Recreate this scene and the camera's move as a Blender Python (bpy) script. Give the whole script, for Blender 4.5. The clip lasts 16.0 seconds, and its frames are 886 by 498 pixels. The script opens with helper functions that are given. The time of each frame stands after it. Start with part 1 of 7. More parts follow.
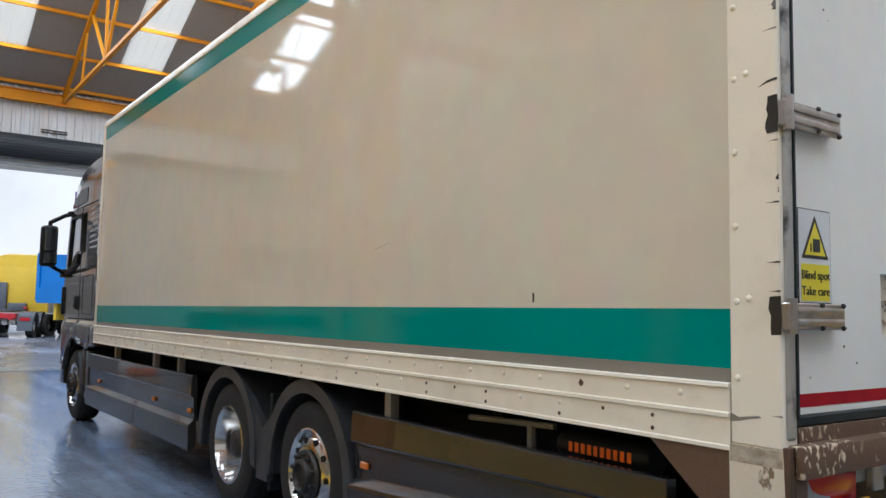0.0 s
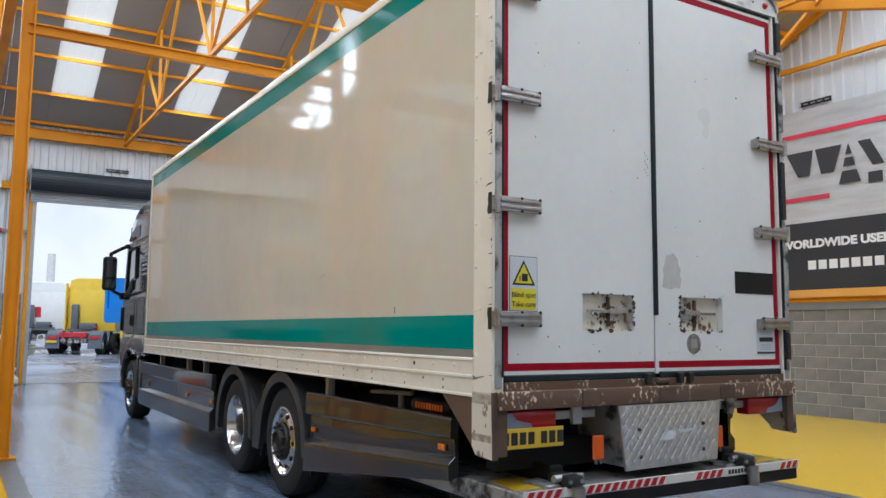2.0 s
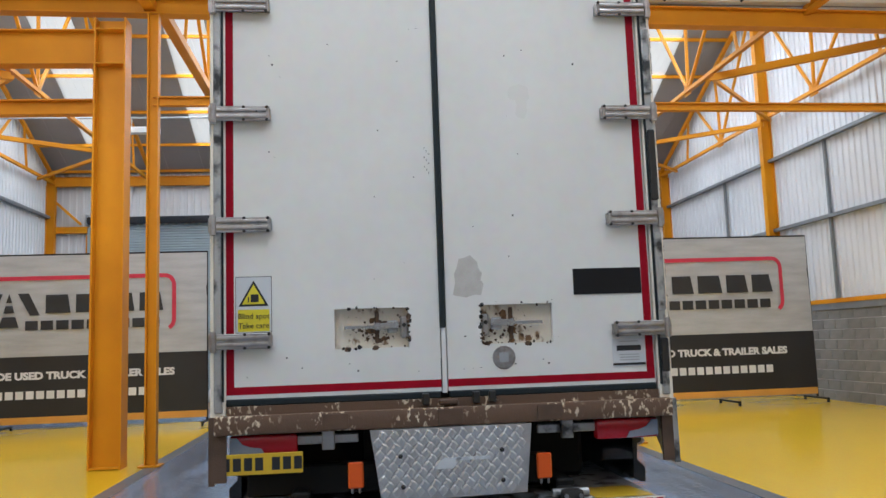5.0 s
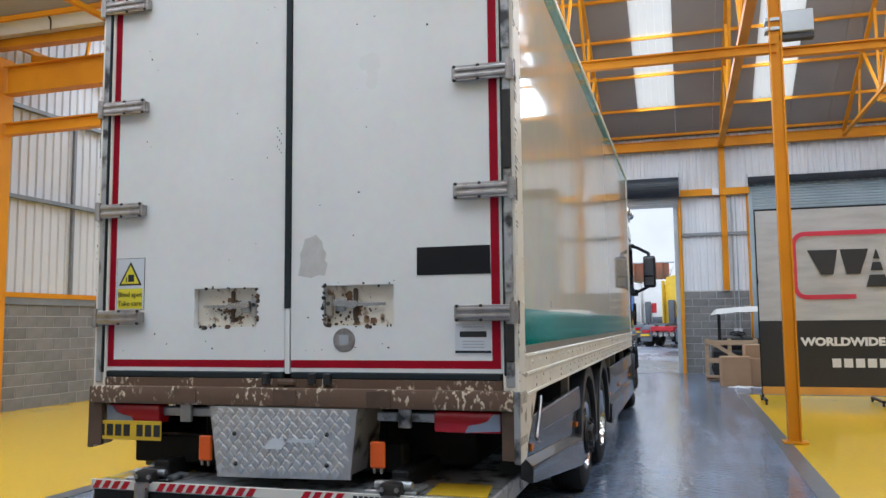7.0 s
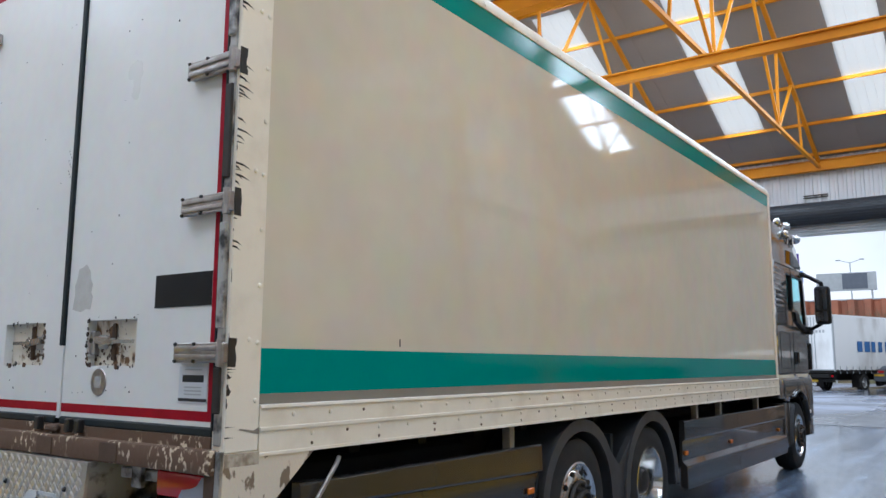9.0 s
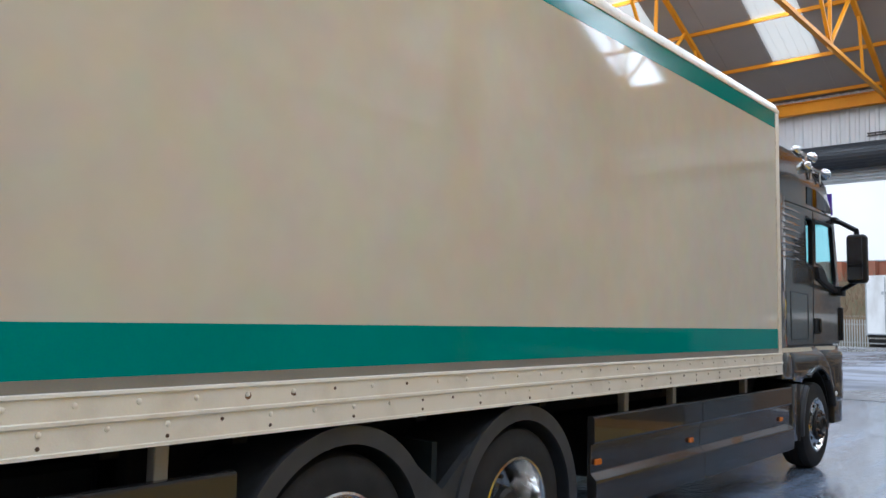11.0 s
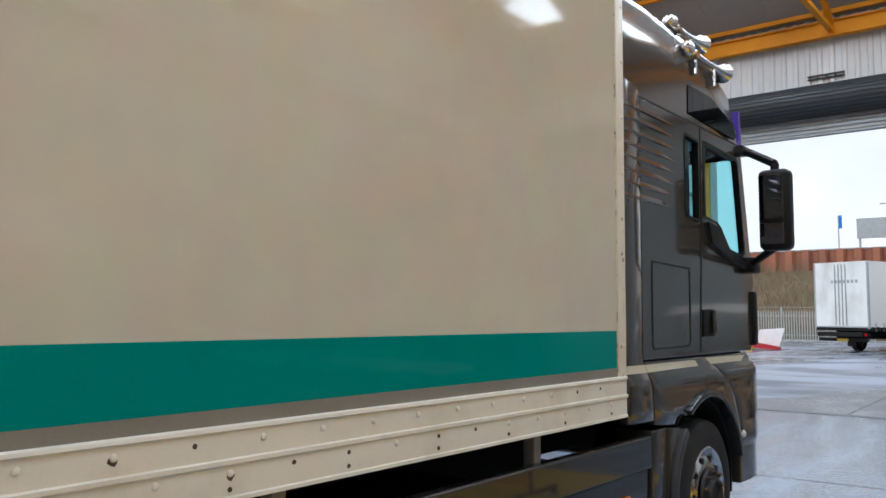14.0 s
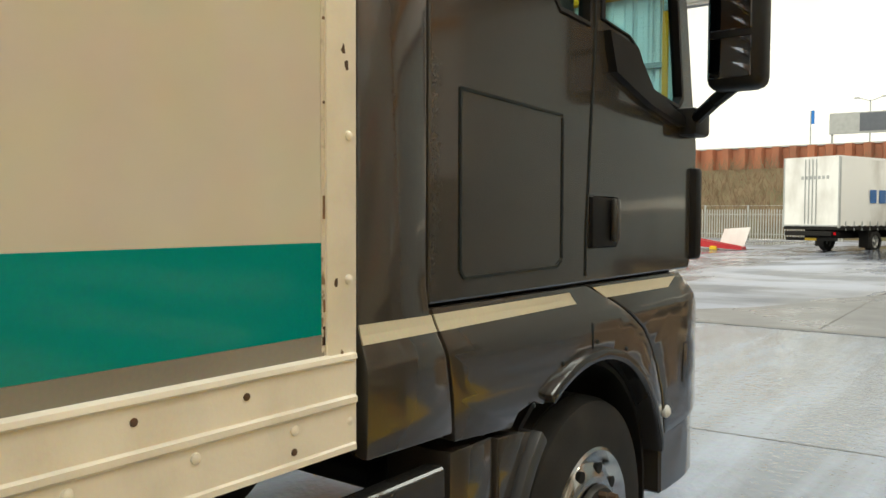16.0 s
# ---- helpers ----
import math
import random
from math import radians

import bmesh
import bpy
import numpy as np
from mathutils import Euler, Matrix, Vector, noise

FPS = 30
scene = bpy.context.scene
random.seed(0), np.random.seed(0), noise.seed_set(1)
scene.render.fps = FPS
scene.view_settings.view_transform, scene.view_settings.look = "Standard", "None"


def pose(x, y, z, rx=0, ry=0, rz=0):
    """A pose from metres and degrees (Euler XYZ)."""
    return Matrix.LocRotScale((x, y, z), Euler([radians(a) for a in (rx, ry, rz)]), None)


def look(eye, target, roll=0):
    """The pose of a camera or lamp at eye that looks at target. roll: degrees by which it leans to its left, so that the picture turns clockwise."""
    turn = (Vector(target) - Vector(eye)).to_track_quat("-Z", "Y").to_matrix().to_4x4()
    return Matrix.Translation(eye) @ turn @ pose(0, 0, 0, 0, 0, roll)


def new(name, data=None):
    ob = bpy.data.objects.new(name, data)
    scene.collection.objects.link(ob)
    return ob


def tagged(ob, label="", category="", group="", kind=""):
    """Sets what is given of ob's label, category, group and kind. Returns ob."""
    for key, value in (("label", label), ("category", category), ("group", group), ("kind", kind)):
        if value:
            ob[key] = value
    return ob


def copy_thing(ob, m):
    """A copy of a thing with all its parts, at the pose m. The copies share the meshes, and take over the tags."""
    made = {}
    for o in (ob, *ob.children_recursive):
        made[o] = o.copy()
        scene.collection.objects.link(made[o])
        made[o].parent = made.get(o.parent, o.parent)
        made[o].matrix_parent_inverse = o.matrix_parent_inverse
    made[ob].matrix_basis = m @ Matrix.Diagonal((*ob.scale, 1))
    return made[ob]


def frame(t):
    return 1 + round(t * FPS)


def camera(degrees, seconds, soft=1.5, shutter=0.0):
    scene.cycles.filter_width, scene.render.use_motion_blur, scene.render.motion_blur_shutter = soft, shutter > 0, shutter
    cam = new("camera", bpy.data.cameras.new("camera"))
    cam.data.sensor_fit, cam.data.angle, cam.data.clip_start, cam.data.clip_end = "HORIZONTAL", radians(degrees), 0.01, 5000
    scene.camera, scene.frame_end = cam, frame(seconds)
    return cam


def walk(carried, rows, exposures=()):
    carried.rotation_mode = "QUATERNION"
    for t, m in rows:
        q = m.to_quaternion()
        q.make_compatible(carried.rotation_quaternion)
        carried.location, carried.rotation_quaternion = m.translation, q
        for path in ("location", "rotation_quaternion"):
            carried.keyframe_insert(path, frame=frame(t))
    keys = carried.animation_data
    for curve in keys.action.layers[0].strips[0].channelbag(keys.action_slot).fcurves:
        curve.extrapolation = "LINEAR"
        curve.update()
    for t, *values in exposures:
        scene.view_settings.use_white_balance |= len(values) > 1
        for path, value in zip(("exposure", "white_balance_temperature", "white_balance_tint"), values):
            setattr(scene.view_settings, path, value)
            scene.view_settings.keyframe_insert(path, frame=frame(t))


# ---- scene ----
cam = camera(58.0, 16.0)
PATH = [
    (0, (-3.576, -1.419, 1.517), (-2.415, 0.201, 1.680), 1.00),
    (0.5, (-3.625, -2.023, 1.514), (-2.464, -0.403, 1.684), 0.50),
    (1, (-3.772, -2.615, 1.480), (-2.630, -0.983, 1.663), 0.20),
    (1.5, (-3.755, -3.151, 1.487), (-2.671, -1.481, 1.674), 0.00),
    (2, (-3.789, -3.602, 1.460), (-2.752, -1.904, 1.664), 0.50),
    (2.5, (-3.621, -4.020, 1.473), (-2.637, -2.295, 1.706), 0.50),
    (3, (-3.189, -4.265, 1.465), (-2.260, -2.513, 1.723), 0.20),
    (3.5, (-2.595, -4.397, 1.496), (-1.769, -2.598, 1.783), -0.40),
    (4, (-1.920, -4.478, 1.499), (-1.235, -2.626, 1.814), -1.30),
    (4.5, (-1.243, -4.453, 1.490), (-0.747, -2.542, 1.810), -2.10),
    (5, (-0.494, -4.475, 1.485), (-0.277, -2.501, 1.718), -2.00),
    (5.2, (-0.213, -4.420, 1.484), (-0.098, -2.431, 1.667), -1.40),
    (7.3, (2.449, -3.865, 1.470), (1.753, -2.000, 1.666), -0.50),
    (7.5, (2.686, -3.723, 1.461), (1.898, -1.896, 1.667), -0.30),
    (8, (3.239, -3.359, 1.466), (2.248, -1.637, 1.690), 0.60),
    (8.5, (3.634, -2.826, 1.468), (2.530, -1.179, 1.732), 0.30),
    (9, (3.949, -2.200, 1.493), (2.791, -0.593, 1.775), 0.30),
    (9.2, (4.027, -1.925, 1.513), (2.853, -0.331, 1.792), 0.40),
    (11.5, (4.075, 1.466, 1.599), (2.739, 2.948, 1.745), 1.10),
    (12, (3.968, 2.169, 1.608), (2.627, 3.647, 1.741), 0.90),
    (12.5, (3.824, 2.920, 1.620), (2.489, 4.403, 1.747), 1.00),
    (13, (3.653, 3.619, 1.615), (2.336, 5.118, 1.749), 0.80),
    (13.5, (3.428, 4.448, 1.619), (2.143, 5.973, 1.768), 0.50),
    (14, (3.204, 5.179, 1.628), (1.960, 6.736, 1.793), 0.40),
    (14.5, (2.985, 5.869, 1.639), (1.787, 7.460, 1.820), 0.30),
    (15, (2.779, 6.471, 1.660), (1.643, 8.104, 1.867), 0.40),
    (15.2, (2.674, 6.829, 1.633), (1.554, 8.476, 1.810), -0.11),
    (15.5, (2.615, 7.170, 1.642), (1.490, 8.820, 1.742), 0.30),
    (15.7, (2.546, 7.480, 1.603), (1.399, 9.118, 1.618), 0.11),
    (16, (2.481, 7.872, 1.610), (1.289, 9.476, 1.526), 0.20),
]
walk(cam, [(t, look(eye, target, roll)) for t, eye, target, roll in PATH],
     [(0.0, -0.05, 5500, 6), (0.5, -0.01, 5550, 6), (1.5, 0.0, 5370, 6), (2.5, -0.05, 5280, 6), (3.5, -0.13, 5250, 6), (4.2, -0.22, 5280, 6), (5.0, 0.0, 5450, 6), (7.5, 0.05, 5300, 6), (9.0, 0.0, 5180, 6), (12.0, 0.0, 5380, 6), (14.5, -0.03, 5550, 5), (15.2, 0.05, 5450, 5), (15.5, 0.12, 5800, 2), (16.0, 0.34, 7000, -2)])

# ---- world, sun and rooflight lamps ----
world = bpy.data.worlds.new("overcast_sky")
scene.world = world
world.use_nodes = True
wn, wl = world.node_tree.nodes, world.node_tree.links
wn.clear()
w_out, w_bg, w_sky, w_mix = (wn.new("ShaderNodeOutputWorld"), wn.new("ShaderNodeBackground"),
                             wn.new("ShaderNodeTexSky"), wn.new("ShaderNodeMix"))
w_sky.sky_type, w_sky.sun_disc = "NISHITA", False
w_sky.sun_elevation, w_sky.sun_rotation = radians(38), radians(150)
w_sky.dust_density = 6.0
w_mix.data_type = "RGBA"
w_mix.inputs[0].default_value = 0.8
w_mix.inputs[7].default_value = (13.3, 12.4, 11.6, 1)
wl.new(w_sky.outputs[0], w_mix.inputs[6])
w_tc, w_no, w_mr, w_cl = wn.new("ShaderNodeTexCoord"), wn.new("ShaderNodeTexNoise"), wn.new("ShaderNodeMapRange"), wn.new("ShaderNodeVectorMath")
w_no.inputs["Scale"].default_value, w_no.inputs["Detail"].default_value = 3.6, 6.0
w_mr.inputs[1].default_value, w_mr.inputs[2].default_value, w_mr.inputs[3].default_value, w_mr.inputs[4].default_value = 0.36, 0.64, 0.72, 1.04
w_cl.operation = "SCALE"
wl.new(w_tc.outputs["Generated"], w_no.inputs["Vector"])
wl.new(w_no.outputs["Fac"], w_mr.inputs[0])
wl.new(w_mix.outputs[2], w_cl.inputs[0])
wl.new(w_mr.outputs[0], w_cl.inputs["Scale"])
wl.new(w_cl.outputs[0], w_bg.inputs[0])
w_bg.inputs[1].default_value = 0.107
wl.new(w_bg.outputs[0], w_out.inputs[0])

sun = new("sun", bpy.data.lights.new("sun", "SUN"))
sun.data.energy, sun.data.angle, sun.data.color = 1.5, radians(14), (1.0, 0.96, 0.9)
sun.matrix_world = look((-20, -30, 40), (0, 6, 0))

# building grid: eaves at z 6.85, valleys and eaves at these y, one pitch of 0.45
EAVES, PITCH = 6.85, 0.45
FAR, VALLEY, BACK, SIDE = 20.0, 6.7, -6.6, 9.5
LOWEAVES = 6.45   # the nearer bay's roof springs lower
BAYS = [(VALLEY, FAR, EAVES), (BACK, VALLEY, LOWEAVES)]
ROOFLIGHTS = {EAVES: [-7.55, -4.5, -1.48, 1.57, 4.6, 7.6], LOWEAVES: [-7.9, -4.85, -1.83, 1.22, 4.25, 7.25]}


def roof_z(y):
    for y0, y1, ev in BAYS:
        if y0 <= y <= y1:
            return ev + PITCH * min(y - y0, y1 - y)
    return EAVES


lamp_data = bpy.data.lights.new("rooflight_lamp", "AREA")
lamp_data.shape, lamp_data.size, lamp_data.size_y = "RECTANGLE", 0.96, 5.2
lamp_data.energy, lamp_data.color = 130.0, (0.97, 0.985, 1.0)
for y0, y1, ev in BAYS:
    for side in (0, 1):
        yc = (y0 + 3.75) if side == 0 else (y1 - 3.75)
        for xc in ROOFLIGHTS[ev]:
            lamp = new("rooflight_lamp", lamp_data)
            tilt = math.degrees(math.atan(PITCH)) * (1 if side == 0 else -1)
            lamp.matrix_world = pose(xc, yc, roof_z(yc) + 0.008, tilt, 0, 0)


# ---- materials ----
def material(name, col, rough=0.5, metal=0.0, col2=None, scale=1.5, cut=(0.35, 0.7), bump=0.0, grain=120.0,
             vary=0.12, coat=0.0, spec=0.5, shift=0.0, stretch=(1, 1, 1), patch=0.0, depth=0.004):
    """Principled surface with stains at one scale, grain at another, and roughness that varies with both."""
    m = bpy.data.materials.new(name)
    m.use_nodes = True
    n, l = m.node_tree.nodes, m.node_tree.links
    b = n["Principled BSDF"]
    tc = n.new("ShaderNodeTexCoord")
    mp = n.new("ShaderNodeMapping")
    mp.inputs["Scale"].default_value = stretch
    l.new(tc.outputs["Object"], mp.inputs["Vector"])
    big, fine = n.new("ShaderNodeTexNoise"), n.new("ShaderNodeTexNoise")
    big.inputs["Scale"].default_value, big.inputs["Detail"].default_value = scale, 6.0
    fine.inputs["Scale"].default_value, fine.inputs["Detail"].default_value = grain, 2.0
    l.new(mp.outputs[0], big.inputs["Vector"])
    l.new(mp.outputs[0], fine.inputs["Vector"])
    ramp = n.new("ShaderNodeMapRange")
    ramp.inputs[1].default_value, ramp.inputs[2].default_value = cut
    l.new(big.outputs["Fac"], ramp.inputs[0])
    fac = ramp.outputs[0]
    if patch:
        wide, gate, mul = n.new("ShaderNodeTexNoise"), n.new("ShaderNodeMapRange"), n.new("ShaderNodeMath")
        wide.inputs["Scale"].default_value = patch
        gate.inputs[1].default_value, gate.inputs[2].default_value = 0.5, 0.56
        mul.operation = "MULTIPLY"
        l.new(mp.outputs[0], wide.inputs["Vector"])
        l.new(wide.outputs["Fac"], gate.inputs[0])
        l.new(gate.outputs[0], mul.inputs[0])
        l.new(fac, mul.inputs[1])
        fac = mul.outputs[0]
    mix = n.new("ShaderNodeMix")
    mix.data_type = "RGBA"
    c2 = col2 or tuple(c * 0.85 for c in col)
    mix.inputs[6].default_value, mix.inputs[7].default_value = (*col, 1), (*c2, 1)
    l.new(fac, mix.inputs[0])
    top = mix.outputs[2]
    gmix = n.new("ShaderNodeMix")
    gmix.data_type, gmix.blend_type = "RGBA", "OVERLAY"
    gmix.inputs[0].default_value = 0.12
    l.new(top, gmix.inputs[6])
    l.new(fine.outputs["Color"], gmix.inputs[7])
    sat = n.new("ShaderNodeHueSaturation")
    sat.inputs["Saturation"].default_value = 1.0
    l.new(gmix.outputs[2], sat.inputs["Color"])
    if shift:
        info = n.new("ShaderNodeObjectInfo")
        rr = n.new("ShaderNodeMapRange")
        rr.inputs[3].default_value, rr.inputs[4].default_value = 1 - shift, 1 + shift
        l.new(info.outputs["Random"], rr.inputs[0])
        l.new(rr.outputs[0], sat.inputs["Value"])
    l.new(sat.outputs[0], b.inputs["Base Color"])
    rm = n.new("ShaderNodeMapRange")
    rm.inputs[3].default_value, rm.inputs[4].default_value = max(0.01, rough - vary), min(1, rough + vary)
    l.new(big.outputs["Fac"], rm.inputs[0])
    l.new(rm.outputs[0], b.inputs["Roughness"])
    b.inputs["Metallic"].default_value = metal
    b.inputs["Specular IOR Level"].default_value = spec
    b.inputs["Coat Weight"].default_value = coat
    b.inputs["Coat Roughness"].default_value = 0.04
    if bump:
        bp = n.new("ShaderNodeBump")
        bp.inputs["Strength"].default_value, bp.inputs["Distance"].default_value = bump, depth
        l.new(fine.outputs["Fac"], bp.inputs["Height"])
        l.new(bp.outputs[0], b.inputs["Normal"])
    return m


def sheet_material(name, col):
    """Milky sheet that lets daylight through, with faint dirt."""
    m = bpy.data.materials.new(name)
    m.use_nodes = True
    n, l = m.node_tree.nodes, m.node_tree.links
    n.clear()
    out, mixs = n.new("ShaderNodeOutputMaterial"), n.new("ShaderNodeMixShader")
    tr, df, no, cr = n.new("ShaderNodeBsdfTranslucent"), n.new("ShaderNodeBsdfDiffuse"), n.new("ShaderNodeTexNoise"), n.new("ShaderNodeMix")
    no.inputs["Scale"].default_value = 0.8
    cr.data_type = "RGBA"
    cr.inputs[6].default_value, cr.inputs[7].default_value = (*col, 1), (*[c * 0.86 for c in col], 1)
    l.new(no.outputs["Fac"], cr.inputs[0])
    l.new(cr.outputs[2], tr.inputs[0])
    df.inputs[0].default_value = (0.8, 0.8, 0.8, 1)
    mixs.inputs[0].default_value = 0.12
    l.new(tr.outputs[0], mixs.inputs[1])
    l.new(df.outputs[0], mixs.inputs[2])
    l.new(mixs.outputs[0], out.inputs[0])
    return m


def glass_material(name, tint, rough=0.0):
    m = bpy.data.materials.new(name)
    m.use_nodes = True
    n, l = m.node_tree.nodes, m.node_tree.links
    n.clear()
    out, mixs = n.new("ShaderNodeOutputMaterial"), n.new("ShaderNodeMixShader")
    tr, gl, fr = n.new("ShaderNodeBsdfTransparent"), n.new("ShaderNodeBsdfGlossy"), n.new("ShaderNodeFresnel")
    tr.inputs[0].default_value = (*tint, 1)
    gl.inputs["Roughness"].default_value = rough
    fr.inputs[0].default_value = 1.5
    l.new(fr.outputs[0], mixs.inputs[0])
    l.new(tr.outputs[0], mixs.inputs[1])
    l.new(gl.outputs[0], mixs.inputs[2])
    l.new(mixs.outputs[0], out.inputs[0])
    return m


ORANGE = material("orange_steel_paint", (0.69, 0.285, 0.002), 0.48, col2=(0.54, 0.205, 0.004), scale=0.9, bump=0.1, spec=0.18)
CLAD = material("white_profiled_sheet", (0.67, 0.675, 0.68), 0.45, col2=(0.56, 0.565, 0.57), scale=0.6, cut=(0.4, 0.8))
ROOFLINER = material("grey_roof_liner", (0.32, 0.31, 0.302), 0.8, col2=(0.265, 0.256, 0.25), scale=0.4, bump=0.1)
SKYLIGHT = sheet_material("translucent_rooflight", (0.97, 0.955, 0.92))
BLOCK = material("grey_concrete_block", (0.215, 0.208, 0.198), 0.9, col2=(0.165, 0.16, 0.152), scale=4, bump=0.6, grain=260, shift=0.14)
MORTAR = material("pale_mortar", (0.56, 0.55, 0.53), 0.95, bump=0.5, grain=300)
GIRT = material("grey_galvanised_girt", (0.25, 0.26, 0.27), 0.5, metal=0.4, scale=3)
YELLOWFLOOR = material("yellow_epoxy_floor", (0.80, 0.50, 0.012), 0.16, col2=(0.74, 0.45, 0.012), scale=0.7, vary=0.08, bump=0.06, grain=30)
GREYFLOOR = material("grey_epoxy_floor", (0.175, 0.218, 0.30), 0.14, col2=(0.135, 0.168, 0.23), scale=1.3, vary=0.06, bump=1.0, grain=17, depth=0.006, spec=0.68)
DARKLINE = material("dark_grey_floor_line", (0.085, 0.09, 0.095), 0.35, col2=(0.13, 0.13, 0.13), scale=6)
YARD = material("wet_yard_concrete", (0.29, 0.32, 0.41), 0.28, col2=(0.14, 0.157, 0.20), scale=0.24, cut=(0.44, 0.57), vary=0.28, stretch=(1, 2.2, 1), spec=0.5, bump=0.12, grain=30)


def add_wheel_tracks(m, size, detail, tone, gloss):
    """Long wet streaks along the driving direction: darker, smoother film beside dry grit."""
    n, l = m.node_tree.nodes, m.node_tree.links
    b = n["Principled BSDF"]
    tc, mp, no, mr, mul, rr = (n.new("ShaderNodeTexCoord"), n.new("ShaderNodeMapping"), n.new("ShaderNodeTexNoise"),
                               n.new("ShaderNodeMapRange"), n.new("ShaderNodeVectorMath"), n.new("ShaderNodeMapRange"))
    mp.inputs["Scale"].default_value = (size[0], size[1], 1)
    mp.inputs["Rotation"].default_value = (0, 0, radians(9))
    no.inputs["Scale"].default_value, no.inputs["Detail"].default_value, no.inputs["Distortion"].default_value = 1.0, detail, 0.2
    mr.inputs[1].default_value, mr.inputs[2].default_value, mr.inputs[3].default_value, mr.inputs[4].default_value = 0.38, 0.62, *tone
    rr.inputs[1].default_value, rr.inputs[2].default_value, rr.inputs[3].default_value, rr.inputs[4].default_value = 0.38, 0.62, *gloss
    mul.operation = "MULTIPLY"
    l.new(tc.outputs["Object"], mp.inputs["Vector"])
    l.new(mp.outputs[0], no.inputs["Vector"])
    l.new(no.outputs["Fac"], mr.inputs[0])
    l.new(no.outputs["Fac"], rr.inputs[0])
    l.new(b.inputs["Base Color"].links[0].from_socket, mul.inputs[0])
    l.new(mr.outputs[0], mul.inputs[1])
    l.new(mul.outputs[0], b.inputs["Base Color"])
    l.new(rr.outputs[0], b.inputs["Roughness"])


DARKYARD = material("damp_dark_concrete", (0.13, 0.14, 0.168), 0.3, col2=(0.098, 0.105, 0.126), scale=0.8, vary=0.15, bump=0.12, grain=30)
add_wheel_tracks(YARD, (0.3, 0.11), 4.5, (0.66, 1.2), (0.07, 0.5))
add_wheel_tracks(GREYFLOOR, (2.4, 0.22), 7.0, (0.68, 1.22), (0.05, 0.17))
SHUTTER = material("grey_green_shutter", (0.33, 0.39, 0.41), 0.4, col2=(0.28, 0.33, 0.35), scale=2)
DARKSHUT = material("dark_shutter_roll", (0.035, 0.04, 0.048), 0.45, scale=2)
GREYSTEEL = material("pale_grey_steel", (0.42, 0.44, 0.45), 0.4, metal=0.3, scale=3)
BLACKPLASTIC = material("black_plastic", (0.008, 0.008, 0.009), 0.45, scale=4, spec=0.25)
WHITEPLASTIC = material("white_plastic", (0.7, 0.7, 0.69), 0.4)
SILVERBANNER = material("silver_banner_sheet", (0.52, 0.525, 0.53), 0.42, col2=(0.40, 0.405, 0.41), scale=1.1, stretch=(1, 1, 6), vary=0.15, bump=0.15, grain=14)
BLACKBANNER = material("charcoal_banner_sheet", (0.019, 0.019, 0.021), 0.5, col2=(0.025, 0.025, 0.027), scale=1.5)
REDINK = material("red_banner_print", (0.62, 0.035, 0.075), 0.5)
AMBERINK = material("amber_banner_print", (0.72, 0.36, 0.06), 0.5)
CHARINK = material("charcoal_banner_print", (0.03, 0.03, 0.032), 0.5)
WHITEINK = material("white_banner_print", (0.8, 0.8, 0.8), 0.5)

CREAM = material("cream_body_panel", (0.61, 0.572, 0.474), 0.052, col2=(0.57, 0.532, 0.447), scale=0.8, vary=0.015, spec=0.42, bump=0.004, grain=5)
CREAMRAIL = material("cream_painted_rail", (0.79, 0.745, 0.645), 0.33, col2=(0.68, 0.63, 0.53), scale=5, cut=(0.5, 0.75), bump=0.08)
CREAMWORN = material("scraped_cream_paint", (0.66, 0.60, 0.49), 0.55, col2=(0.20, 0.15, 0.10), scale=16, cut=(0.575, 0.61), bump=0.3, stretch=(1, 1, 0.6))
TEAL = material("teal_body_stripe", (0.003, 0.245, 0.222), 0.10, col2=(0.003, 0.225, 0.205), scale=1.2, vary=0.03, spec=0.35)
GREYSTRIP = material("grey_body_strip", (0.24, 0.225, 0.20), 0.35, scale=2)
DOORWHITE = material("white_door_skin", (0.725, 0.72, 0.685), 0.3, col2=(0.655, 0.65, 0.615), scale=1.6, cut=(0.3, 0.8), vary=0.08, bump=0.02, grain=14)
HEADERWHITE = material("smudged_white_header", (0.62, 0.615, 0.59), 0.5, col2=(0.09, 0.08, 0.07), scale=3.2, cut=(0.52, 0.7), bump=0.1, stretch=(1, 1, 2.5))
SEAMGRIME = material("grimy_seam_sealant", (0.62, 0.56, 0.45), 0.6, col2=(0.17, 0.10, 0.05), scale=34, cut=(0.5, 0.6), patch=3.2)
LOCKBACK = material("rust_stained_recess", (0.68, 0.62, 0.51), 0.6, col2=(0.21, 0.125, 0.06), scale=30, cut=(0.47, 0.6), patch=7.0, stretch=(1, 1, 0.7), bump=0.3)
RUSTSTAIN = material("brown_rust_stain", (0.20, 0.11, 0.05), 0.8, col2=(0.12, 0.065, 0.03), scale=30)
PATCH = material("scuffed_bare_patch", (0.52, 0.51, 0.48), 0.7, col2=(0.45, 0.43, 0.39), scale=14)
REDTAPE = material("red_reflective_tape", (0.31, 0.003, 0.016), 0.5, col2=(0.26, 0.003, 0.013), scale=10, spec=0.12)
RUBBER = material("black_rubber_seal", (0.016, 0.022, 0.024), 0.6, scale=8, spec=0.25)
RUST = material("rusty_brown_beam", (0.115, 0.066, 0.038), 0.75, col2=(0.055, 0.033, 0.02), scale=4, bump=0.4, grain=150)
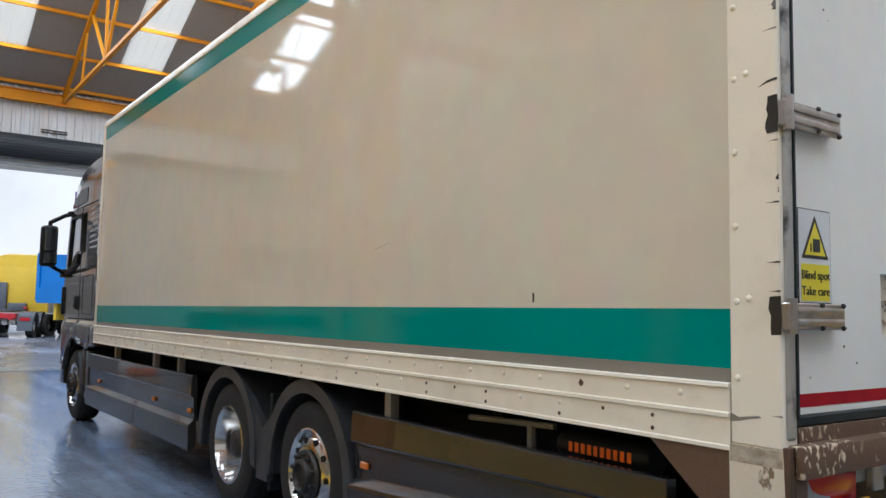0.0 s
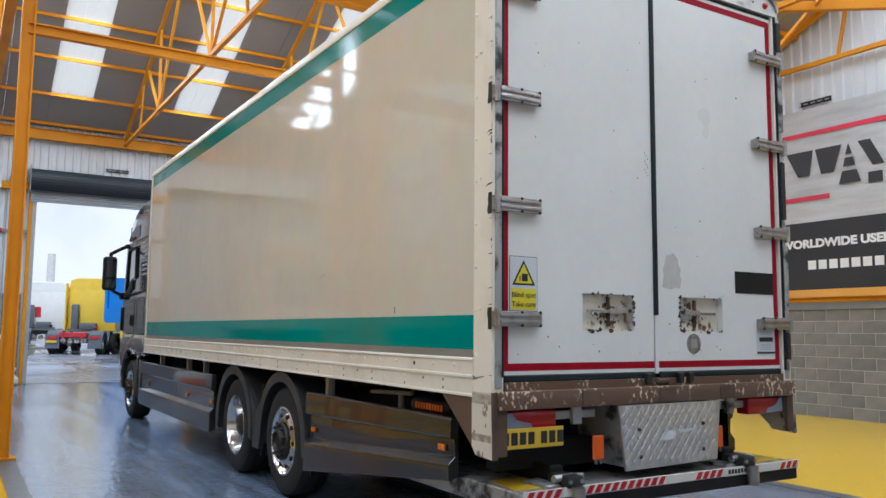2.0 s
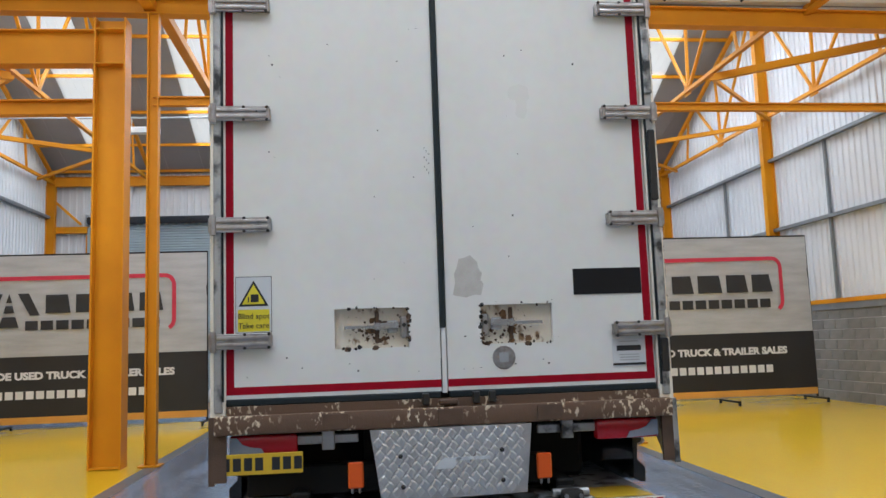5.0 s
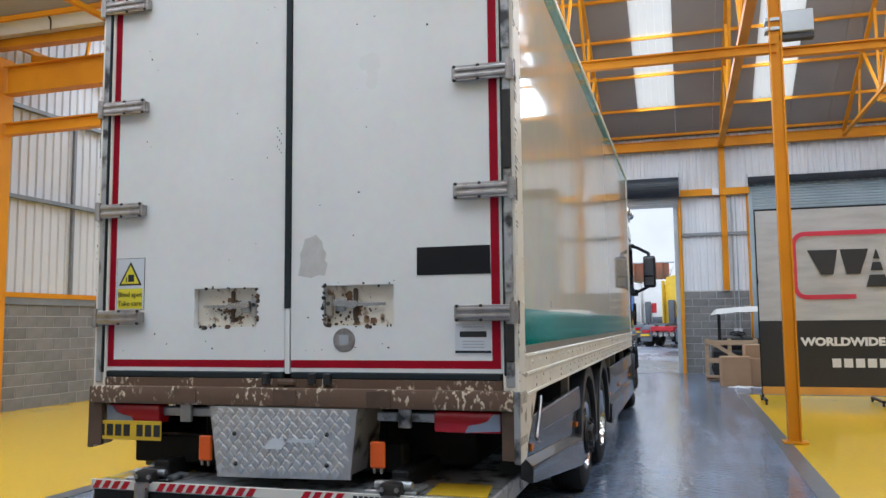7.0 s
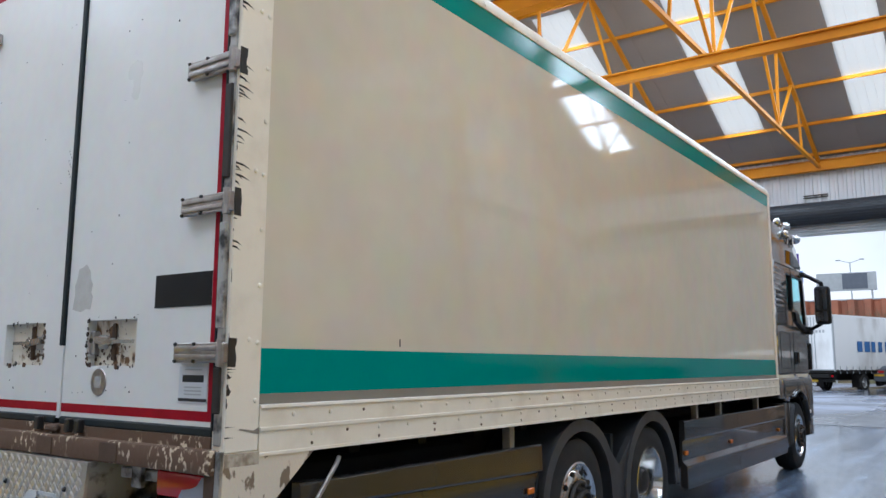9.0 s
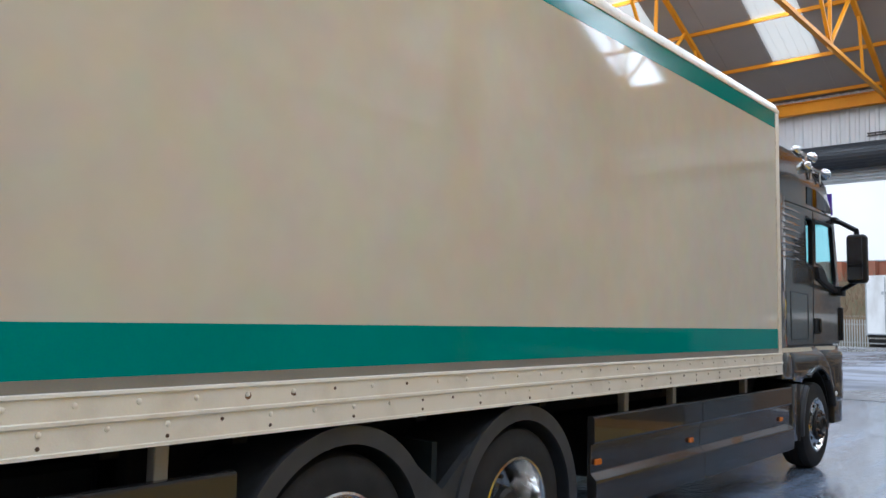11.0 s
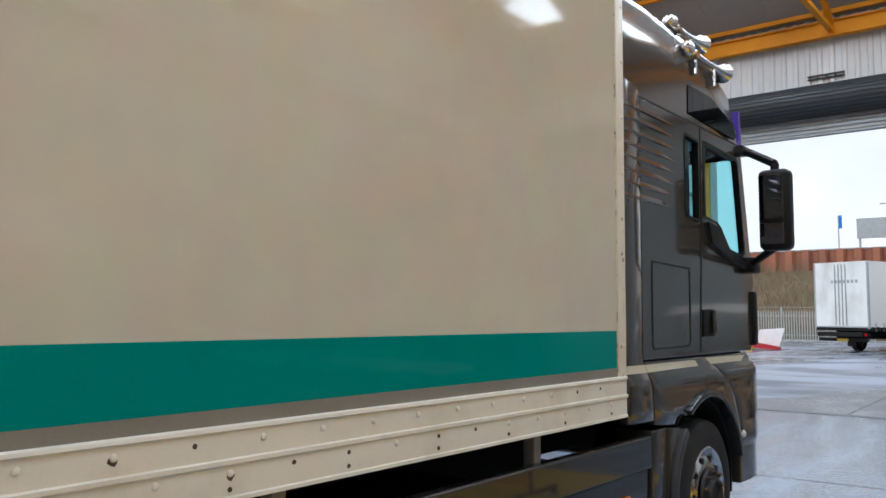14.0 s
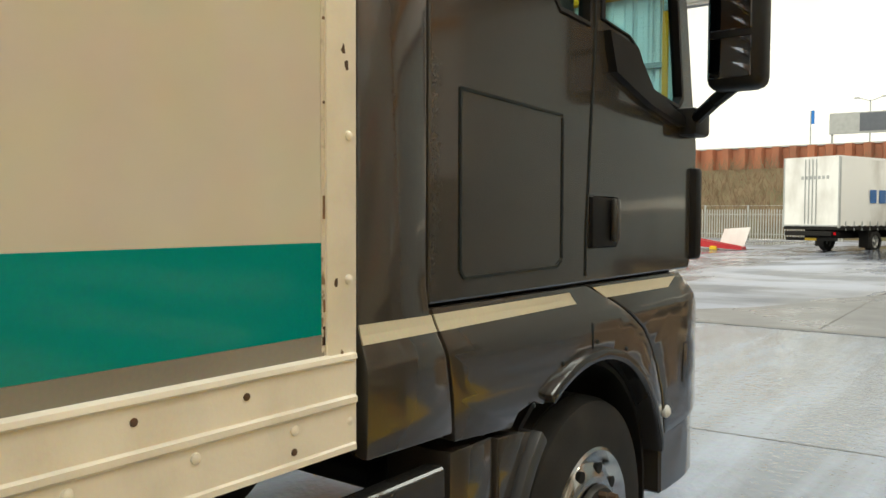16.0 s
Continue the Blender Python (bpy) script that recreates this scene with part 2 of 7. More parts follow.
FLAKED = material("rusty_beam_with_flaked_paint", (0.115, 0.066, 0.038), 0.7, col2=(0.62, 0.51, 0.36), scale=42, cut=(0.545, 0.60), bump=0.4, grain=150, patch=3.2, stretch=(1, 1, 0.55))
STAINLESS = material("dull_stainless_steel", (0.43, 0.41, 0.395), 0.32, metal=0.9, col2=(0.28, 0.25, 0.22), scale=14, cut=(0.45, 0.75), vary=0.12)
GRIMYALU = material("grimy_aluminium", (0.42, 0.42, 0.41), 0.45, metal=0.6, col2=(0.05, 0.05, 0.05), scale=9, cut=(0.5, 0.65))
CHROME = material("polished_chrome", (0.66, 0.66, 0.65), 0.15, metal=1.0, vary=0.05)
TREADALU = material("polished_chequer_tread", (0.66, 0.655, 0.64), 0.33, metal=0.8, col2=(0.54, 0.53, 0.51), scale=9, vary=0.12)
CHEQUER = material("aluminium_chequer_plate", (0.55, 0.545, 0.535), 0.42, metal=0.75, col2=(0.36, 0.35, 0.335), scale=7, cut=(0.4, 0.7), vary=0.1)
DARKPAINT = material("dark_bronze_grey_paint", (0.051, 0.0445, 0.038), 0.22, metal=0.15, col2=(0.044, 0.038, 0.0325), scale=1.5, vary=0.05, coat=1.0, spec=0.2)
DARKPAINT.node_tree.nodes["Principled BSDF"].inputs["Coat Roughness"].default_value = 0.075
GRIMECREAM = material("grimy_cream_paint", (0.46, 0.41, 0.33), 0.6, col2=(0.27, 0.22, 0.165), scale=24, cut=(0.4, 0.62))
GUARDPAINT = material("dark_grey_guard_paint", (0.032, 0.030, 0.029), 0.2, metal=0.1, col2=(0.026, 0.024, 0.023), scale=2, vary=0.06, coat=0.6, spec=0.2)
MUDGUARD = material("grey_mudguard_plastic", (0.042, 0.044, 0.048), 0.5, col2=(0.03, 0.031, 0.034), scale=6)
TYRE = material("dusty_tyre_rubber", (0.02, 0.0195, 0.019), 0.8, col2=(0.034, 0.032, 0.03), scale=7, bump=0.3, spec=0.25)
CHASSIS = material("black_chassis_steel", (0.006, 0.006, 0.006), 0.6, col2=(0.014, 0.012, 0.010), scale=5, bump=0.2, spec=0.25)
HUBDARK = material("dirty_hub", (0.04, 0.037, 0.034), 0.5, metal=0.5, scale=20)
REDLENS = material("red_lamp_lens", (0.42, 0.006, 0.014), 0.15, spec=0.6)
GREYLENS = material("pale_lens", (0.26, 0.29, 0.36), 0.2)
AMBERLENS = material("amber_marker_lens", (0.62, 0.16, 0.008), 0.25)
ORANGEREF = material("orange_reflector", (0.78, 0.12, 0.01), 0.3)
PLATEYELLOW = material("yellow_plate", (0.68, 0.45, 0.02), 0.35)
DARKINK = material("dark_ink", (0.015, 0.016, 0.018), 0.5)
SIGNYELLOW = material("sign_yellow", (0.72, 0.62, 0.02), 0.4)
STICKERWHITE = material("sticker_white", (0.62, 0.64, 0.66), 0.45)
TAPEWHITE = material("white_marker_tape", (0.66, 0.62, 0.54), 0.45)
STRIPTAPE = material("cream_cab_stripe", (0.55, 0.50, 0.37), 0.35)
CABGLASS = glass_material("tinted_cab_glass", (0.60, 0.90, 0.93))
SMOKEGLASS = glass_material("smoked_roof_glass", (0.06, 0.06, 0.06))
PURPLE = material("purple_visor", (0.10, 0.05, 0.42), 0.2)
MIRRORGLASS = material("mirror_glass", (0.10, 0.105, 0.12), 0.02, metal=1.0, vary=0.01)


# ---- mesh helpers ----
def box(bm, x0, x1, y0, y1, z0, z1, bev=0.0, seg=1):
    v = [bm.verts.new(p) for p in ((x0, y0, z0), (x1, y0, z0), (x1, y1, z0), (x0, y1, z0),
                                   (x0, y0, z1), (x1, y0, z1), (x1, y1, z1), (x0, y1, z1))]
    f = [bm.faces.new([v[i] for i in q]) for q in ((0, 3, 2, 1), (4, 5, 6, 7), (0, 1, 5, 4), (1, 2, 6, 5), (2, 3, 7, 6), (3, 0, 4, 7))]
    if bev:
        bmesh.ops.bevel(bm, geom=list({e for g in f for e in g.edges}), offset=bev, segments=seg, affect="EDGES", profile=0.5)
    return bm


def bar(bm, a, b, w, h=None, up=(0, 0, 1)):
    """A rectangular bar from a to b, w across and h deep."""
    a, b, h = Vector(a), Vector(b), h or w
    d = (b - a).normalized()
    s = d.cross(Vector(up))
    s = s.normalized() if s.length > 1e-4 else Vector((1, 0, 0))
    t = s.cross(d).normalized()
    ring = [(s * i * w / 2 + t * j * h / 2) for i, j in ((-1, -1), (1, -1), (1, 1), (-1, 1))]
    p, q = [bm.verts.new(a + r) for r in ring], [bm.verts.new(b + r) for r in ring]
    for k in range(4):
        bm.faces.new((p[k], p[(k + 1) % 4], q[(k + 1) % 4], q[k]))
    bm.faces.new(p[::-1])
    bm.faces.new(q)
    return bm


def tube(bm, a, b, r0, r1=None, n=12):
    a, b, r1 = Vector(a), Vector(b), r0 if r1 is None else r1
    d = (b - a).normalized()
    s = d.orthogonal().normalized()
    t = d.cross(s)
    p = [bm.verts.new(a + (s * math.cos(k * math.tau / n) + t * math.sin(k * math.tau / n)) * r0) for k in range(n)]
    q = [bm.verts.new(b + (s * math.cos(k * math.tau / n) + t * math.sin(k * math.tau / n)) * r1) for k in range(n)]
    for k in range(n):
        bm.faces.new((p[k], p[(k + 1) % n], q[(k + 1) % n], q[k]))
    bm.faces.new(p[::-1])
    bm.faces.new(q)
    return bm


def pipe(bm, pts, r, n=8):
    for a, b in zip(pts, pts[1:]):
        tube(bm, a, b, r, n=n)
    return bm


def prism(bm, pts, axis, a, b):
    """The outline pts, in the two other axes in order, drawn out along axis from a to b."""
    def at(p, k):
        c = list(p)
        c.insert("xyz".index(axis), k)
        return c
    p, q = [bm.verts.new(at(c, a)) for c in pts], [bm.verts.new(at(c, b)) for c in pts]
    n = len(pts)
    for k in range(n):
        bm.faces.new((p[k], p[(k + 1) % n], q[(k + 1) % n], q[k]))
    bm.faces.new(p[::-1])
    bm.faces.new(q)
    bmesh.ops.recalc_face_normals(bm, faces=bm.faces)
    return bm


def lathe(bm, prof, centre, axis="x", n=40, caps=(True, True)):
    """Turns the profile of (along, radius) round an axis through centre."""
    c = Vector(centre)
    i = "xyz".index(axis)
    e = [Vector((0, 0, 0)) for _ in range(3)]
    e[0][i], e[1][(i + 1) % 3], e[2][(i + 2) % 3] = 1, 1, 1
    rings = []
    for h, r in prof:
        rings.append([bm.verts.new(c + e[0] * h + (e[1] * math.cos(k * math.tau / n) + e[2] * math.sin(k * math.tau / n)) * r) for k in range(n)])
    for p, q in zip(rings, rings[1:]):
        for k in range(n):
            bm.faces.new((p[k], p[(k + 1) % n], q[(k + 1) % n], q[k]))
    for ring, rev, on in ((rings[0], True, caps[0]), (rings[-1], False, caps[1])):
        if on:
            bm.faces.new(ring[::-1] if rev else ring)
    bmesh.ops.recalc_face_normals(bm, faces=bm.faces)
    return bm


def panel(bm, outer, holes, axis, a, b):
    """A flat panel with holes, outline in the two other axes, thick from a to b."""
    def at(p, k):
        c = list(p)
        c.insert("xyz".index(axis), k)
        return c
    edges = []
    for loop in (outer, *holes):
        vs = [bm.verts.new(at(p, a)) for p in loop]
        edges += [bm.edges.new((vs[k], vs[(k + 1) % len(vs)])) for k in range(len(vs))]
    r = bmesh.ops.triangle_fill(bm, edges=edges, use_beauty=True)
    faces = [g for g in r["geom"] if isinstance(g, bmesh.types.BMFace)]
    ex = bmesh.ops.extrude_face_region(bm, geom=faces)
    d = Vector((0, 0, 0))
    d["xyz".index(axis)] = b - a
    bmesh.ops.translate(bm, vec=d, verts=[g for g in ex["geom"] if isinstance(g, bmesh.types.BMVert)])
    bmesh.ops.recalc_face_normals(bm, faces=bm.faces)
    return bm


def arc(cy, cz, r, a0, a1, n):
    return [(cy + r * math.cos(radians(a0 + (a1 - a0) * k / n)), cz + r * math.sin(radians(a0 + (a1 - a0) * k / n))) for k in range(n + 1)]


def to_mesh(bm, name, mat, smooth=True):
    me = bpy.data.meshes.new(name)
    bm.to_mesh(me)
    bm.free()
    me.materials.append(mat)
    if smooth:
        me.shade_smooth()
        me.set_sharp_from_angle(angle=radians(32))
    return me


def part(name, bm, mat, parent=None, label="", smooth=True):
    ob = new(name, to_mesh(bm, name, mat, smooth))
    ob.parent = parent
    return tagged(ob, label)


def shared(name, me, parent, loc, rot=(0, 0, 0)):
    """One more object on a mesh that alike pieces share."""
    ob = new(name, me)
    ob.parent = parent
    ob.location, ob.rotation_euler = loc, [radians(a) for a in rot]
    return ob


def thing(name, label, category, loc=(0, 0, 0), rz=0.0, group=""):
    ob = new(name)
    ob.empty_display_size = 0.1
    ob.matrix_world = pose(*loc, 0, 0, rz)
    return tagged(ob, label, category, group)


def structure(name, bm, mat, label, category, smooth=True):
    return tagged(part(name, bm, mat, None, "", smooth), label, category, kind="structure")


def text_mesh(body, size, mat, name="lettering", align="LEFT", bold=0.0, squash=1.0, space=1.0):
    """Words in the built-in font as a thin mesh lying in x and y."""
    cu = bpy.data.curves.new(name, "FONT")
    cu.body, cu.size, cu.align_x, cu.offset, cu.extrude = body, size, align, bold, 0.0015
    cu.space_character = space
    cu.resolution_u = 3
    tmp = bpy.data.objects.new(name, cu)
    scene.collection.objects.link(tmp)
    me = bpy.data.meshes.new_from_object(tmp.evaluated_get(bpy.context.evaluated_depsgraph_get()))
    bpy.data.objects.remove(tmp)
    bpy.data.curves.remove(cu)
    for v in me.vertices:
        v.co.x *= squash
    me.name = name
    me.materials.clear()
    me.materials.append(mat)
    return me


def B():
    return bmesh.new()


# ---- the shed: floor, walls, roof ----
def floor_slab(name, x0, x1, y0, y1, z, mat, label):
    return structure(name, box(B(), x0, x1, y0, y1, z - 0.12, z), mat, label, "floor", False)


LANE = 3.2
floor_slab("floor", -LANE, LANE, BACK, 13.4, 0.0, GREYFLOOR, "glossy grey epoxy lane floor under the lorry")
floor_slab("floor", -SIDE, SIDE, 13.4, FAR + 0.1, 0.0, GREYFLOOR, "glossy grey epoxy floor beside the shutter doors")
for s in (-1, 1):
    floor_slab("floor", min(s * LANE, s * SIDE), max(s * LANE, s * SIDE), BACK, 13.4, 0.0, YELLOWFLOOR, "glossy yellow epoxy floor beside the grey lane")
    structure("trim", box(B(), s * LANE - 0.09, s * LANE + 0.09, BACK, 13.4, 0.0, 0.004), DARKLINE, "dark grey painted line along the yellow floor", "floor line", False)
for s in (-1, 1):
    structure("trim", box(B(), min(s * (LANE + 0.09), s * SIDE), max(s * (LANE + 0.09), s * SIDE), 13.33, 13.42, 0.0, 0.004), DARKLINE, "dark painted line ending the yellow floor", "floor line", False)


def clad(bm, axis, at, out, u0, u1, low, high):
    """Trapezoidal wall sheet in a plane, ribs towards the room, with a flat outer skin."""
    pitch, d = 0.2, 0.032
    prof = [(u0, 0.0)]
    u = u0
    while u < u1 - 1e-6:
        for du, h in ((0.10, 0.0), (0.12, d), (0.18, d), (0.20, 0.0)):
            prof.append((min(u + du, u1), h))
        u += pitch
    ring = []
    for u, h in prof:
        c = at - out * h
        lo, hi = (bm.verts.new((c, u, low) if axis == "x" else (u, c, low)), bm.verts.new((c, u, high(u)) if axis == "x" else (u, c, high(u))))
        ring.append((lo, hi))
    for a, b in zip(ring, ring[1:]):
        if (a[0].co - b[0].co).length > 1e-6:
            bm.faces.new((a[0], b[0], b[1], a[1]))
    n = max(1, int((u1 - u0) / 1.2))
    for k in range(n):
        a, b = u0 + (u1 - u0) * k / n, u0 + (u1 - u0) * (k + 1) / n
        f = [(at + out * 0.1, a, low), (at + out * 0.1, b, low), (at + out * 0.1, b, high(b)), (at + out * 0.1, a, high(a))]
        bm.faces.new([bm.verts.new(p if axis == "x" else (p[1], p[0], p[2])) for p in f])
    return bm


TOPNORTH = lambda u: EAVES
MAIN_DOOR, DOORTOP, SIDETOP, NBLOCK = (-2.15, 2.03), 4.8, 5.3, 2.34
bm = B()
for u0, u1, low in ((-SIDE, -8.3, NBLOCK), (-8.3, -3.9, SIDETOP), (-3.9, -2.15, NBLOCK), (-2.15, 2.03, DOORTOP), (2.03, 4.0, NBLOCK), (4.0, 8.4, SIDETOP), (8.4, SIDE, NBLOCK)):
    clad(bm, "y", FAR, 1, u0, u1, low, TOPNORTH)
structure("wall_north", bm, CLAD, "white profiled steel sheet wall above the shutter doors", "wall", False)
bm = clad(B(), "y", BACK, -1, -SIDE, SIDE, 1.88, lambda u: LOWEAVES)
structure("wall_south", bm, CLAD, "white profiled steel sheet wall closing the shed", "wall", False)
for s, nm in ((1, "wall_east"), (-1, "wall_west")):
    bm = B()
    for y0, y1 in ((BACK, BACK + 6.6), (BACK + 6.6, VALLEY), (VALLEY, 13.3), (13.3, FAR)):
        clad(bm, "x", s * SIDE, s, y0, y1, 2.0, lambda u, e=LOWEAVES if y1 <= VALLEY else EAVES, a=BACK if y1 <= VALLEY else VALLEY, b=VALLEY if y1 <= VALLEY else FAR: e + PITCH * min(u - a, b - u))
    structure(nm, bm, CLAD, "white profiled steel sheet gable wall above grey blocks", "wall", False)

# roof liner, in one mesh, with gaps for the rooflights
bm = B()
for y0, y1, ev in BAYS:
    ym = (y0 + y1) / 2
    edge = [-SIDE - 0.2] + [c + d for c in ROOFLIGHTS[ev] for d in (-0.5, 0.5)] + [SIDE + 0.2]
    for e, s in ((y0, 1), (y1, -1)):
        def strip(x0, x1, o0, o1):
            prism(bm, [(e + s * o0, ev + PITCH * o0), (e + s * o1, ev + PITCH * o1), (e + s * o1, ev + PITCH * o1 + 0.1), (e + s * o0, ev + PITCH * o0 + 0.1)], "x", x0, x1)
        L = ym - y0
        for k in range(0, len(edge), 2):
            n = max(1, round((edge[k + 1] - edge[k]) / 1.05))
            for i in range(n):
                a = edge[k] + (edge[k + 1] - edge[k]) * i / n
                b = edge[k] + (edge[k + 1] - edge[k]) * (i + 1) / n
                strip(a + 0.004, b - 0.004, 0, L)
        for c in ROOFLIGHTS[ev]:
            strip(c - 0.5, c + 0.5, 0, 1.3)
            strip(c - 0.5, c + 0.5, 6.2, L)
structure("ceiling", bm, ROOFLINER, "grey insulated liner sheets under the pitched roof", "ceiling", False)
for y0, y1, ev in BAYS:
    for e, s in ((y0, 1), (y1, -1)):
        for c in ROOFLIGHTS[ev]:
            b2 = B()
            for k in range(5):
                prism(b2, [(e + s * 1.3, ev + PITCH * 1.3 + 0.02), (e + s * 6.2, ev + PITCH * 6.2 + 0.02), (e + s * 6.2, ev + PITCH * 6.2 + 0.03), (e + s * 1.3, ev + PITCH * 1.3 + 0.03)],
                      "x", c - 0.5 + k * 0.2 + 0.003, c - 0.5 + k * 0.2 + 0.197)
            structure("rooflight", b2, SKYLIGHT, "white translucent rooflight strip between purlins", "rooflight", False)


# ---- steelwork ----
def ibeam(bm, a, b, w, h, t=0.018, up=(0, 0, 1)):
    """An I-section from a to b, flanges w wide and h apart along up."""
    a, b = Vector(a), Vector(b)
    d = (b - a).normalized()
    s = d.cross(Vector(up)).normalized()
    u = s.cross(d).normalized()
    p, q, r = w / 2, h / 2, t / 2
    ring = [(-p, -q), (p, -q), (p, t - q), (r, t - q), (r, q - t), (p, q - t), (p, q), (-p, q), (-p, q - t), (-r, q - t), (-r, t - q), (-p, t - q)]
    lo, hi = [bm.verts.new(a + s * x + u * y) for x, y in ring], [bm.verts.new(b + s * x + u * y) for x, y in ring]
    for k in range(12):
        bm.faces.new((lo[k], lo[(k + 1) % 12], hi[(k + 1) % 12], hi[k]))
    bm.faces.new(lo[::-1])
    bm.faces.new(hi)
    bmesh.ops.recalc_face_normals(bm, faces=bm.faces)
    return bm


# purlins along x under both slopes of both bays
for y0, y1, ev in BAYS:
    for e, s in ((y0, 1), (y1, -1)):
        for o in (0.44 if ev == LOWEAVES else 0.2, 1.33, 2.62, 3.9, 5.16, 6.4):
            y, z = e + s * o, ev + PITCH * o - 0.045
            p = structure("purlin", box(B(), -SIDE, SIDE, y - 0.03, y + 0.03, z - 0.04, z + 0.04), ORANGE, "orange painted purlin carrying the roof liner", "purlin", False)

# Fink trusses across each bay
TRUSS_X = (-9.3, -6.5, -3.3, 0.05, 3.3, 6.5, 9.3)


def truss(x, y0, y1, heavy):
    t = thing("roof_truss", "orange lattice roof truss of steel angles", "roof truss", (x, y0, 6.55), group="roof trusses")
    L, rise = y1 - y0, PITCH * (y1 - y0) / 2 + 0.12
    up = lambda o: 0.06 + PITCH * min(o, L - o)
    w = 0.16 if heavy else 0.085
    part("bottom_chord", bar(B(), (0, 0, 0), (0, L, 0), w, w * 0.9), ORANGE, t)
    part("top_chord", bar(B(), (0, 0, 0.04), (0, L / 2, rise - 0.02), 0.085, 0.1), ORANGE, t)
    part("top_chord", bar(B(), (0, L, 0.04), (0, L / 2, rise - 0.02), 0.085, 0.1), ORANGE, t)
    for s in (0, 1):
        f = (lambda o: L - o) if s else (lambda o: o)
        n = L / 3
        for o in (L / 4 - 0.35, L / 3 - 0.1, L / 2):
            part("web_member", bar(B(), (0.01, f(n), 0), (0.01, f(o), up(o)), 0.06, 0.05), ORANGE, t)
        part("web_member", bar(B(), (0.01, f(L / 6), 0), (0.01, f(L / 6 + 0.25), up(L / 6 + 0.25)), 0.05, 0.05), ORANGE, t)
        part("gusset_plate", box(B(), -0.006, 0.006, f(n) - 0.16, f(n) + 0.16, -0.1, 0.14), ORANGE, t)
    return t


light_truss, heavy_truss = truss(TRUSS_X[0], VALLEY, FAR, False), truss(TRUSS_X[2], VALLEY, FAR, True)
for k, (y0, y1, ev) in enumerate(BAYS):
    for x in TRUSS_X:
        if k == 0 and x in (TRUSS_X[0], TRUSS_X[2]):
            continue
        copy_thing(heavy_truss if abs(abs(x) - 3.3) < 0.1 else light_truss, pose(x, y0, 6.55 if k == 0 else 6.345))


def steel(name, bm, label):
    return structure(name, bm, ORANGE, label, name.replace("_", " "), False)


steel("valley_beam", ibeam(B(), (-SIDE, VALLEY, 6.43), (SIDE, VALLEY, 6.19), 0.2, 0.29), "orange steel valley beam under the roof gutter")
steel("eaves_beam", ibeam(B(), (-SIDE, FAR - 0.22, 6.58), (SIDE, FAR - 0.22, 6.58), 0.16, 0.28), "orange steel eaves beam above the shutter doors")
steel("eaves_beam", ibeam(B(), (-SIDE, BACK + 0.22, 6.26), (SIDE, BACK + 0.22, 6.26), 0.16, 0.28), "orange steel eaves beam on the closed wall")
steel("tie_beam", ibeam(B(), (-3.235, VALLEY - 0.05, 4.945), (3.33, VALLEY - 0.1, 4.905), 0.1, 0.13), "slim orange tie beam between two posts")
steel("tie_beam", ibeam(B(), (3.3, VALLEY, 4.87), (SIDE, VALLEY, 4.835), 0.1, 0.12), "slim orange tie beam from post to wall column")
for s in (-1, 1):
    px, py = (3.33, VALLEY - 0.1) if s > 0 else (-3.235, VALLEY - 0.05)
    steel("post", ibeam(B(), (px, py, 0), (px, py, 6.2), 0.14, 0.15, up=(1, 0, 0)), "slim orange steel post beside the grey lane")
    structure("base_plate", box(B(), px - 0.14, px + 0.14, py - 0.14, py + 0.14, 0.006, 0.026), ORANGE, "orange base plate bolted to the floor", "base plate", False)
# heavy portal in the west half
for x, cy in ((-3.79, VALLEY - 0.05), (-9.15, VALLEY + 0.02)):
    bm = ibeam(B(), (x, cy, 0), (x, cy, 6.1), 0.3, 0.42, 0.024, up=(1, 0, 0))
    for z in (0.02, 5.45, 5.94):
        box(bm, x - 0.186, x + 0.186, cy - 0.15, cy + 0.15, z - 0.01, z + 0.01)
    steel("column", bm, "broad orange steel portal column on the yellow floor")
steel("portal_beam", ibeam(B(), (-8.9, VALLEY, 5.695), (-3.995, VALLEY - 0.05, 5.70), 0.22, 0.49), "deep orange portal beam between broad columns")
steel("portal_beam", ibeam(B(), (-8.9, VALLEY, 4.85), (-3.995, VALLEY - 0.05, 4.86), 0.16, 0.21), "orange lower portal beam between broad columns")
